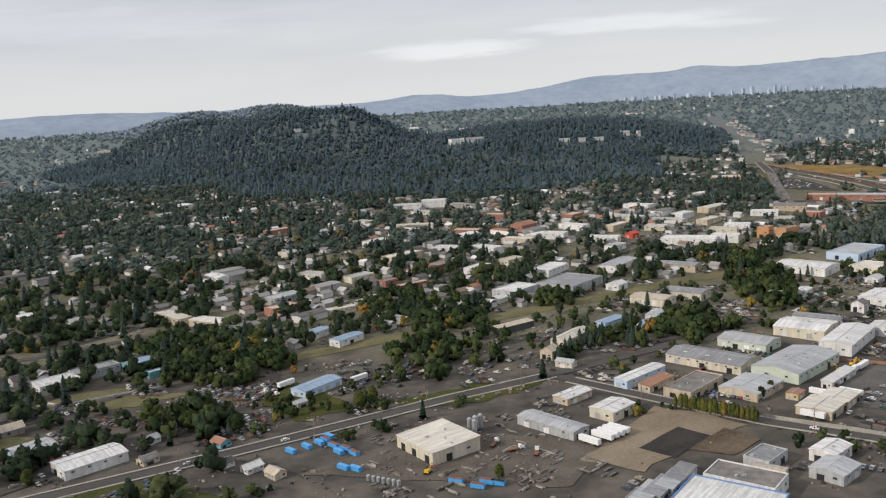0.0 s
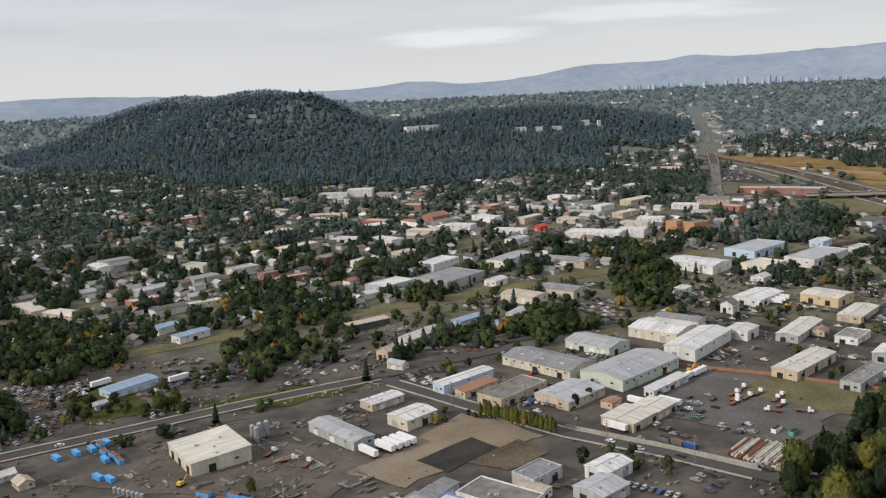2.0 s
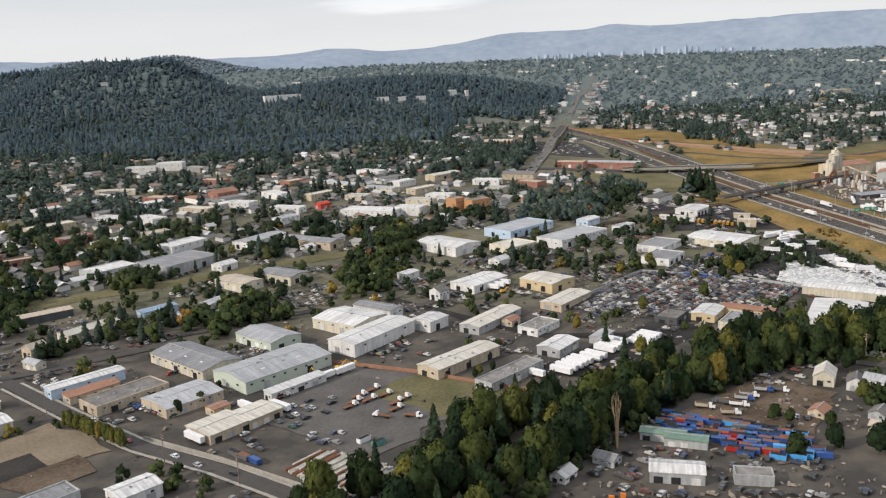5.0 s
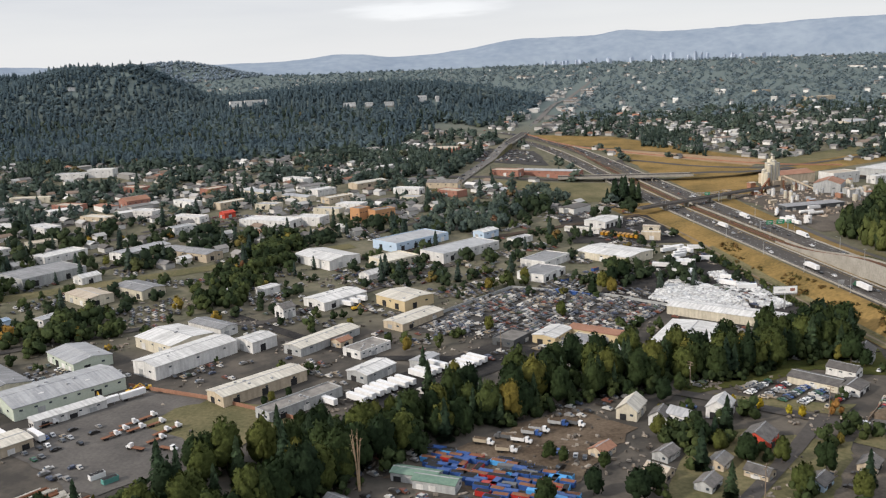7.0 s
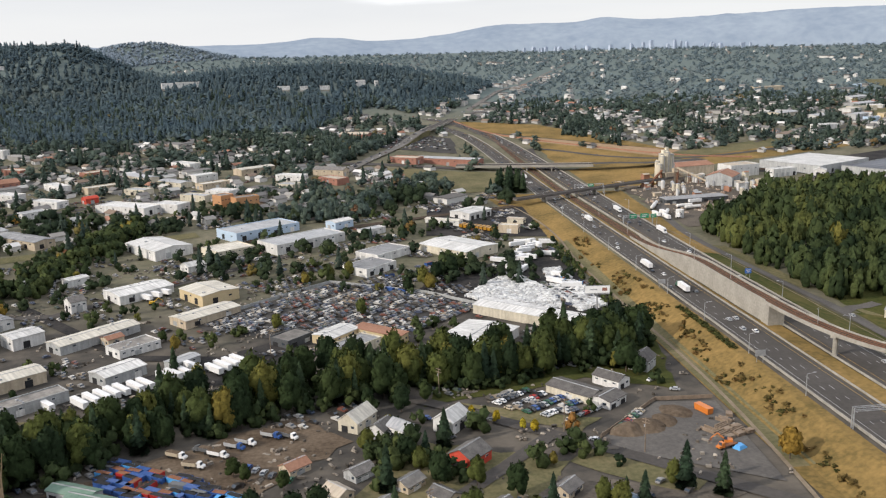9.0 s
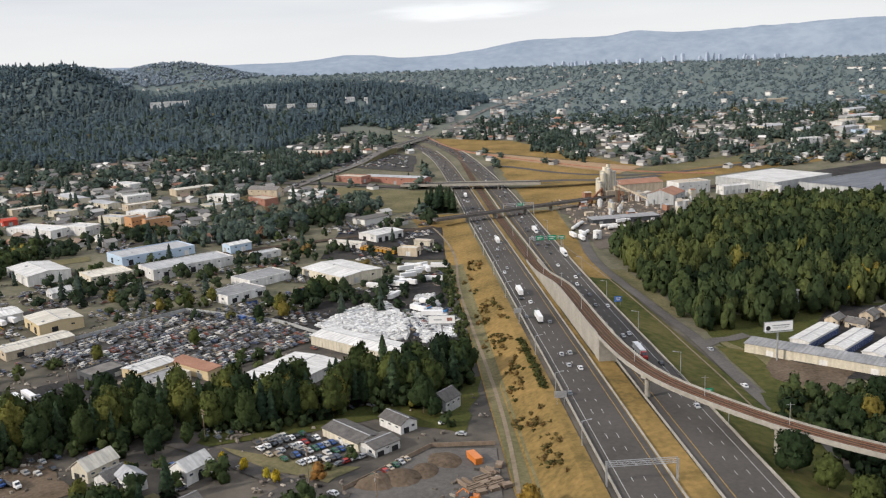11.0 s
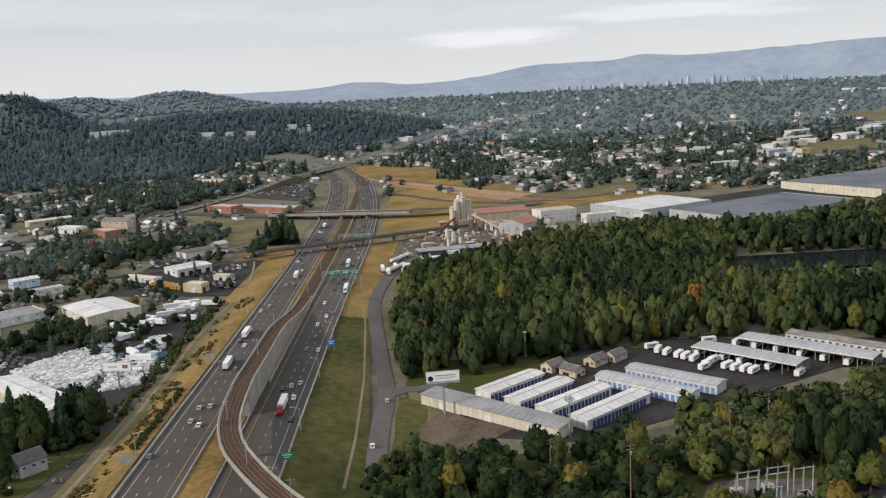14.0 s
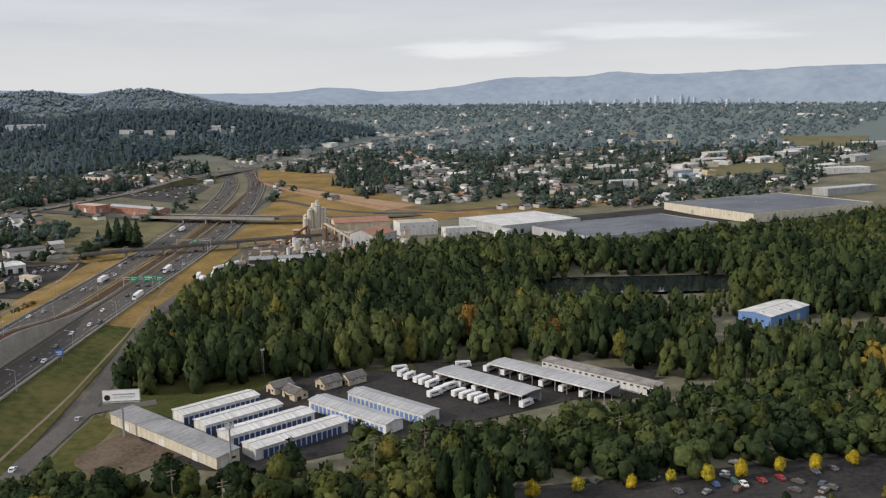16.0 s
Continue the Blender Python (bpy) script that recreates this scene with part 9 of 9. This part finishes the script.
for i, (px, py) in enumerate(((23, 284), (25, 285.5), (27, 287), (24.5, 282))):
    t = thing("silo", px, py, lz(px, py), 0, "grey steel silo beside a workshop", "silo", "silos beside the workshop")
    part("shell", Geo().cyl(0, 0, 1.0, 0.85, 4.4, 14).cyl(0, 0, 5.4, 0.85, 0.5, 14, 0.2).cyl(0, 0, 0.1, 0.25, 0.9, 14, 0.85), M_STEEL, t)
    for a_ in range(4):
        part("leg", Geo().box(0.75 * math.cos(a_ * 1.57 + 0.78), 0.75 * math.sin(a_ * 1.57 + 0.78), -0.2, 0.12, 0.12, 1.6), M_STEEL, t)
for i in range(7):
    x, y = -11 + i * 1.5, 252.5 - i * 0.95
    t = thing("drum_tank", x, y, lz(x, y) + 0.15, 0, "upright grey drum tank in a yard", "tank", "row of drum tanks")
    part("shell", Geo().cyl(0, 0, 0, 0.6, 1.7, 12).cyl(0, 0, 1.7, 0.6, 0.2, 12, 0.3), M_STEEL, t)


# ---- signs, poles and masts ----
W_BOARD = surf("billboard_face", (0.80, 0.80, 0.79), (0.86, 0.86, 0.85), 0.2, 0.6)


def billboard(x, y, z_top, width, height, label, bars, yaw=0.0):
    z0 = lz(x, y)
    t = thing("billboard", x, y, z0, yaw, label, "billboard")
    hh = z_top - z0
    part("pole", Geo().cyl(0, 0.2, -0.3, 0.28, hh - height * 0.4, 12), M_STEEL, t)
    panel = part("panel", Geo().box(0, 0, hh - height, width, 0.4, height), W_BOARD, t)
    part("frame", Geo().box(0, 0.02, hh - height - 0.14, width + 0.3, 0.34, height + 0.28), M_STEEL, t)
    part("catwalk", Geo().box(0, -0.5, hh - height - 0.35, width, 0.7, 0.1), M_STEEL, t)
    for px, pz, sx, sz, m_ in bars:
        part("lettering_bar", Geo().box(px * width, -0.22, hh - height + pz * height, sx * width, 0.05, sz * height), m_, panel)
    return t


bb = billboard(517, 325, 13.6, 9.0, 2.7, "white roadside billboard on a steel pole", ((0.08, 0.56, 0.62, 0.12, W_GREY), (0.08, 0.36, 0.60, 0.05, W_GREY), (0.06, 0.24, 0.5, 0.03, R_LIGHT)), 4)
part("emblem", Geo().tube((-3.4, -0.21, 12.6 - 1.0 - lz(517, 325) + 0.2), (-3.4, -0.27, 12.6 - 1.0 - lz(517, 325) + 0.2), 0.75, 16), M_DARK, bb, "dark round emblem")
billboard(416, 362, 10.6, 9.0, 2.6, "white billboard with faded red and dark marks", ((0.3, 0.3, 0.2, 0.45, W_BRICK), (-0.15, 0.42, 0.3, 0.16, W_GREY)), -6)


def lamp_post(x, y, z, yaw, hgt=6.6):
    t = thing("street_lamp", x, y, z, yaw, "tall grey freeway lamp post", "street lamp", "freeway lamps")
    t["label"] = "tall grey steel lamp post by the freeway"
    part("pole", Geo().cyl(0, 0, -0.3, 0.13, hgt, 8, 0.08), M_STEEL, t)
    part("arm", Geo().tube((0, 0, hgt - 0.4), (1.8, 0, hgt), 0.06), M_STEEL, t)
    part("lamp_head", Geo().box(2.0, 0, hgt - 0.06, 0.7, 0.28, 0.14), R_LIGHT, t)
    return t


lp = lamp_post(442.6, 262, lz(442.6, 262), 0)
for y in (295, 328, 362, 398, 436, 478, 522, 568):
    copy_thing(lp, pose(442.6, y, lz(442.6, y), 0, 0, 0))
for y in (270, 306, 349, 392, 436, 482, 530, 580):
    x = 480.4 + 0.02 * max(0, y - 430)
    copy_thing(lp, pose(x, y, lz(x, y), 0, 0, 180))


def gantry(x0, x1, y, z, hgt, signs, label):
    t = thing("sign_gantry", 0, 0, 0, 0, label, "sign gantry")
    for x in (x0, x1):
        part("post", Geo().box(x, y - 0.4, z - 0.3, 0.22, 0.22, hgt + 0.3).box(x, y + 0.4, z - 0.3, 0.22, 0.22, hgt + 0.3), M_STEEL, t)
    g_ = Geo()
    for dy in (-0.4, 0.4):
        for dz in (-0.9, 0.0):
            g_.tube((x0, y + dy, z + hgt + dz), (x1, y + dy, z + hgt + dz), 0.07, 5)
    n_ = int((x1 - x0) / 1.2)
    for i in range(n_):
        xa, xb = x0 + (x1 - x0) * i / n_, x0 + (x1 - x0) * (i + 1) / n_
        for dy in (-0.4, 0.4):
            g_.tube((xa, y + dy, z + hgt - 0.9 * (i % 2)), (xb, y + dy, z + hgt - 0.9 * ((i + 1) % 2)), 0.04, 4)
    part("truss", g_, M_STEEL, t)
    for px, w_, h_, m_ in signs:
        s = part("sign_panel", Geo().box(px, y - 0.55, z + hgt - 1.6, w_, 0.1, h_), m_, t, "green road sign with pale bars")
        part("lettering_bar", Geo().box(px, y - 0.62, z + hgt - 1.6 + h_ * 0.58, w_ * 0.7, 0.05, h_ * 0.16), W_WHITE, s)
        part("lettering_bar", Geo().box(px - w_ * 0.08, y - 0.62, z + hgt - 1.6 + h_ * 0.25, w_ * 0.5, 0.05, h_ * 0.14), W_WHITE, s)


SIGN_GREEN = surf("sign_green", (0.01, 0.20, 0.10), (0.015, 0.25, 0.13), 0.4, 0.5)
SIGN_BLUE = surf("sign_blue", (0.03, 0.11, 0.36), (0.04, 0.14, 0.42), 0.4, 0.5)
gantry(443.4, 458.6, 242, fz(450, 242), 5.4, (), "steel truss gantry spanning the carriageway")
gantry(466.6, 482, 490, fz(470, 490), 5.2, ((471.5, 3.6, 2.2, SIGN_GREEN), (477.5, 4.4, 2.4, SIGN_GREEN), (482.3, 2.8, 2.0, SIGN_GREEN)), "steel gantry with green road signs")
gantry(466, 484, 585, fz(470, 585) + 1.5, 6.0, ((476, 3.4, 1.8, SIGN_GREEN),), "steel gantry with one green sign")
for x, y, m_, w_, h_, lb in ((481.2, 378.4, SIGN_BLUE, 2.6, 2.0, "blue roadside service sign on posts"), (442.6, 287.8, M_STEEL, 3.2, 1.8, "back of a grey roadside sign"), (443.2, 370, M_STEEL, 2.8, 1.6, "back of a grey roadside sign"), (480.2, 284.3, SIGN_GREEN, 3.0, 1.6, "green roadside exit sign on posts")):
    t = thing("road_sign", x, y, lz(x, y), 0, lb, "road sign")
    part("panel", Geo().box(0, 0, 2.0, w_, 0.1, h_), m_, t)
    for px in (-w_ * 0.3, w_ * 0.3):
        part("post", Geo().box(px, 0.1, -0.3, 0.1, 0.1, 3.4), M_STEEL, t)
    if m_ is not M_STEEL:
        part("lettering_bar", Geo().box(0, -0.08, 2.0 + h_ * 0.6, w_ * 0.7, 0.05, h_ * 0.16), W_WHITE, t)
        part("lettering_bar", Geo().box(0, -0.08, 2.0 + h_ * 0.25, w_ * 0.5, 0.05, h_ * 0.16), W_WHITE, t)


def utility_pole(x, y, yaw, hgt=7.5):
    t = thing("utility_pole", x, y, lz(x, y), yaw, "weathered wooden utility pole with crossarms", "utility pole", "utility poles")
    part("pole", Geo().cyl(0, 0, -0.4, 0.14, hgt + 0.4, 8, 0.09), M_WOOD, t)
    for z_ in (hgt - 0.5, hgt - 1.3):
        part("crossarm", Geo().box(0, 0, z_, 1.9, 0.12, 0.14), M_WOOD, t)
    part("transformer", Geo().cyl(0.25, 0, hgt - 2.4, 0.18, 0.6, 8), M_STEEL, t)
    return t


# ---- electric substation among the trees ----
patch("substation_gravel", [(567, 262), (589, 257), (597, 273), (574, 275)], M_YARD, "grey-brown gravel yard of a substation", 0.2, 6)


def bus_frame(x, y, yaw, w_, hgt):
    t = thing("bus_frame", x, y, lz(x, y) + 0.2, yaw, "grey steel portal frame carrying substation wires", "substation frame", "substation frames")
    for sx in (-w_ / 2, 0, w_ / 2):
        part("post", Geo().box(sx, 0, -0.3, 0.22, 0.22, hgt + 0.3), R_LIGHT, t)
        part("insulator", Geo().cyl(sx, 0, hgt + 0.2, 0.1, 0.6, 8, 0.06), R_RUST, t)
    part("beam", Geo().box(0, 0, hgt, w_ + 0.6, 0.2, 0.2), R_LIGHT, t)


def transformer(x, y, yaw):
    t = thing("transformer", x, y, lz(x, y) + 0.2, yaw, "grey ribbed transformer with bushings on gravel", "transformer", "substation transformers")
    part("tank", Geo().box(0, 0, 0, 2.4, 1.5, 1.9), R_LIGHT, t)
    for i in range(5):
        part("cooling_fin", Geo().box(-0.9 + i * 0.45, -0.95, 0.3, 0.12, 0.4, 1.3), M_STEEL, t)
    for sx in (-0.7, 0, 0.7):
        part("bushing", Geo().cyl(sx, 0, 1.9, 0.12, 0.9, 8, 0.05), R_RUST, t)


for x, y, w_, hgt in ((578, 264, 5, 5.2), (585, 265.5, 5, 5.2), (591, 266.5, 4.5, 5.6), (580, 268.5, 5, 4.5), (587, 270, 5, 4.5), (582, 261.5, 5, 4)):
    bus_frame(x, y, 10, w_, hgt)
for x, y in ((577, 267), (584, 268), (590, 263.5)):
    transformer(x, y, 10)
wires = thing("power_wires", 0, 0, 0, 0, "dark power lines sagging from poles to the substation", "power line")
for px, py, ph, qx, qy, qh in ((582, 285.4, 13.4, 578, 264, 6.1), (592.8, 290, 13.4, 585, 265.5, 6.1), (592.8, 290, 13.0, 591, 266.5, 6.5)):
    za, zb = lz(px, py) + ph, lz(qx, qy) + qh
    for o in (-0.7, 0, 0.7):
        pts_ = [(px + o + (qx - px) * f, py + (qy - py) * f, za + (zb - za) * f - 3.2 * f * (1 - f)) for f in (0, 0.2, 0.4, 0.6, 0.8, 1)]
        g_ = Geo()
        for a_, b_ in zip(pts_[:-1], pts_[1:]):
            g_.tube(a_, b_, 0.035, 4)
        part("wire", g_, M_DARK, wires)
for x, y in ((582, 285.4), (592.8, 290), (554.2, 265.6)):
    utility_pole(x, y, 20, 14.0)

up = utility_pole(578, 287, 30, 9.0)
for x, y, yw in ((616, 301, 30), (665, 315, 25), (704, 323, 25), (540, 283, 30), (640, 308, 25), (-30, 292, 24), (10, 312, 24), (48, 330, 24), (-72, 274, 24), (88, 303, 132), (108, 281, 132), (131, 259, 132), (152, 243, 132), (379, 263, 130), (350, 290, 130), (395, 248, 130), (341, 222, 30), (-5, 500, 30), (60, 536, 30), (120, 564, 30), (106, 372, 30), (300, 335, 45), (516, 368, 0)):
    copy_thing(up, pose(x, y, lz(x, y), 0, 0, yw))
mast = thing("cell_mast", 548, 304, lz(548, 304), 0, "grey monopole mast with antenna panels", "mast")
part("pole", Geo().cyl(0, 0, -0.4, 0.28, 11.4, 10, 0.2), M_STEEL, mast)
for a_ in range(6):
    part("antenna", Geo().box(1.0 * math.cos(a_ * 1.047), 1.0 * math.sin(a_ * 1.047), 9.8, 0.2, 0.25, 1.3), R_LIGHT, mast)
part("platform", Geo().cyl(0, 0, 9.9, 1.1, 0.12, 10), M_STEEL, mast)
mast2 = thing("lattice_mast", 545, 372, lz(545, 372), 0, "slim steel lattice mast at the wood's edge", "mast")
g = Geo()
for px, py in ((-0.4, -0.4), (0.4, -0.4), (0.0, 0.5)):
    g.tube((px, py, -0.2), (px * 0.5, py * 0.5, 8.5), 0.05, 5)
for i in range(8):
    z_ = 0.3 + i
    k = 1 - 0.5 * z_ / 8.5
    g.tube((-0.4 * k, -0.4 * k, z_), (0.4 * k, -0.4 * k, z_ + 1), 0.03, 4).tube((0.4 * k, -0.4 * k, z_), (0, 0.5 * k, z_ + 1), 0.03, 4)
part("frame", g, M_STEEL, mast2)
part("head", Geo().box(0, 0, 8.4, 1.2, 0.5, 0.5), R_LIGHT, mast2)


def fence(name, pts, hgt, material, label):
    ob = part(name, ribbon_geo(pts, 0.14, hgt + 0.1, thick=hgt, step=5), material)
    tagged(ob, label, "fence", kind="structure")


fence("brick_red_fence", [(176, 329), (204, 312), (236, 287)], 1.3, R_RUST, "long rust-red slatted fence beside a lot")
fence("concrete_yard_wall", [(122, 277), (146, 258), (168, 238)], 1.2, M_CONC, "pale concrete block wall along the street")
fence("white_lot_wall", [(-150, 358), (-136, 350), (-96, 366)], 0.8, W_WHITE, "low white wall round a car park")
fence("wreck_yard_fence", [(268, 372), (318, 414), (356, 394), (376, 374)], 1.3, W_GREY, "tall grey fence round a wrecking yard")
fence("wood_fence", [(387, 257.5), (408, 278), (424, 277)], 1.1, M_WOOD, "brown board fence along a dirt lot")
for x, y, yw in ((552, 358, 40), (557, 352.5, 130), (566, 361, 40), (573, 364.5, 40)):
    B("small grey house beside the storage yard", x, y, 6.5, 4.6, yw, 2.0, "gable", W_TAN, R_SHINGLE, 1.3, doors=1, windows=2, vents=0, name="house", category="house", group="houses by the storage yard")
for x, y, w_, d_, yw, h_, zt, tm, lb in ((350, 1259, 12, 7, 10, 7.0, 54, R_WHITE, "white building on the wooded ridge"), (371, 1262, 4.5, 4.5, 10, 7.0, 53, R_WHITE, "small white tower house on the ridge"), (251, 1213, 16, 6, 8, 4.0, 54.5, R_WHITE, "long white building on the wooded ridge"),
                                     (277, 1216, 10, 6, 8, 4.0, 53.5, R_WHITE, "white house on the wooded ridge"), (303, 1222, 12, 6, 8, 4.0, 53, R_WHITE, "white house on the wooded ridge"), (104, 1242, 18, 14, 15, 6.0, 61.5, R_WHITE, "white hall on the wooded slope"),
                                     (128, 1245, 30, 14, 15, 6.0, 62.0, R_TAN, "long tan-roofed mansion on the wooded slope"), (-120, 1300, 9, 6, 15, 4.0, 72, R_WHITE, "white house on the butte slope"), (-215, 1440, 12, 8, 15, 4.0, 102, R_WHITE, "white house on the butte shoulder")):
    z_ = max(zt - h_, lz(x, y))
    g_ = z_ - lz(x, y)
    t = B(lb, x, y, w_, d_, yw, h_, "flat", W_WHITE, tm, doors=0, windows=5, vents=0, name="hillside_building", category="building", z=z_)
    if g_ > 0.6:
        part("foundation", Geo().box(0, 0, -g_ - 0.6, w_ - 0.3, d_ - 0.3, g_ + 0.2), M_CONC, t)
# large buildings of the farther districts
for x, y, w_, d_, yw, wm, tm, lb in ((992, 912, 60, 16, 10, W_WHITE, R_WHITE, "long white warehouse beside a far road"), (1075, 925, 50, 18, 12, W_WHITE, R_WHITE, "long white warehouse beside a far road"), (1060, 1135, 40, 14, 15, W_GREY, R_LIGHT, "grey flat school building far off"),
                                     (933, 1288, 46, 16, 12, W_TAN, R_TAN, "tan school building among far trees"), (941, 1016, 30, 10, 8, W_BRICK, R_TAR, "low brick building far off"), (882, 965, 34, 7, 8, W_CREAM, R_CREAM, "row of cream houses far off"),
                                     (773, 844, 26, 10, 15, W_WHITE, R_WHITE, "white shop beside a far street"), (999, 1206, 24, 12, 20, W_WHITE, R_LIGHT, "white office block far off"), (1064, 1276, 22, 14, 20, W_PALEBLUE, R_LIGHT, "pale blue block among far trees"),
                                     (1187, 1218, 50, 14, 15, W_WHITE, R_WHITE, "long white store far off"), (940, 792, 60, 14, 27, W_GREY, R_LIGHT, "grey warehouse beside a distribution hall"), (868, 902, 10, 8, 20, W_YELLOW, R_TAR, "yellow house beside a far street"),
                                     (841, 881, 12, 9, 20, W_PALEBLUE, R_SHINGLE, "blue-grey house beside a far street"), (946, 1500, 30, 12, 20, W_TAN, R_TAN, "tan apartment block far off"), (235, 1744, 40, 12, 10, W_WHITE, R_WHITE, "white college buildings on a far slope"),
                                     (189, 2900, 60, 20, 10, W_WHITE, R_WHITE, "white hospital block far away"), (227, 2294, 50, 16, 10, W_WHITE, R_WHITE, "white college block far away"), (-667, 2252, 70, 16, 5, W_CREAM, R_CREAM, "pale long building on the far plain")):
    B(lb, x, y, w_, d_, yw, 5.0, "flat", wm, tm, doors=0, windows=6, vents=2, name="far_building", category="building", end_door=False)
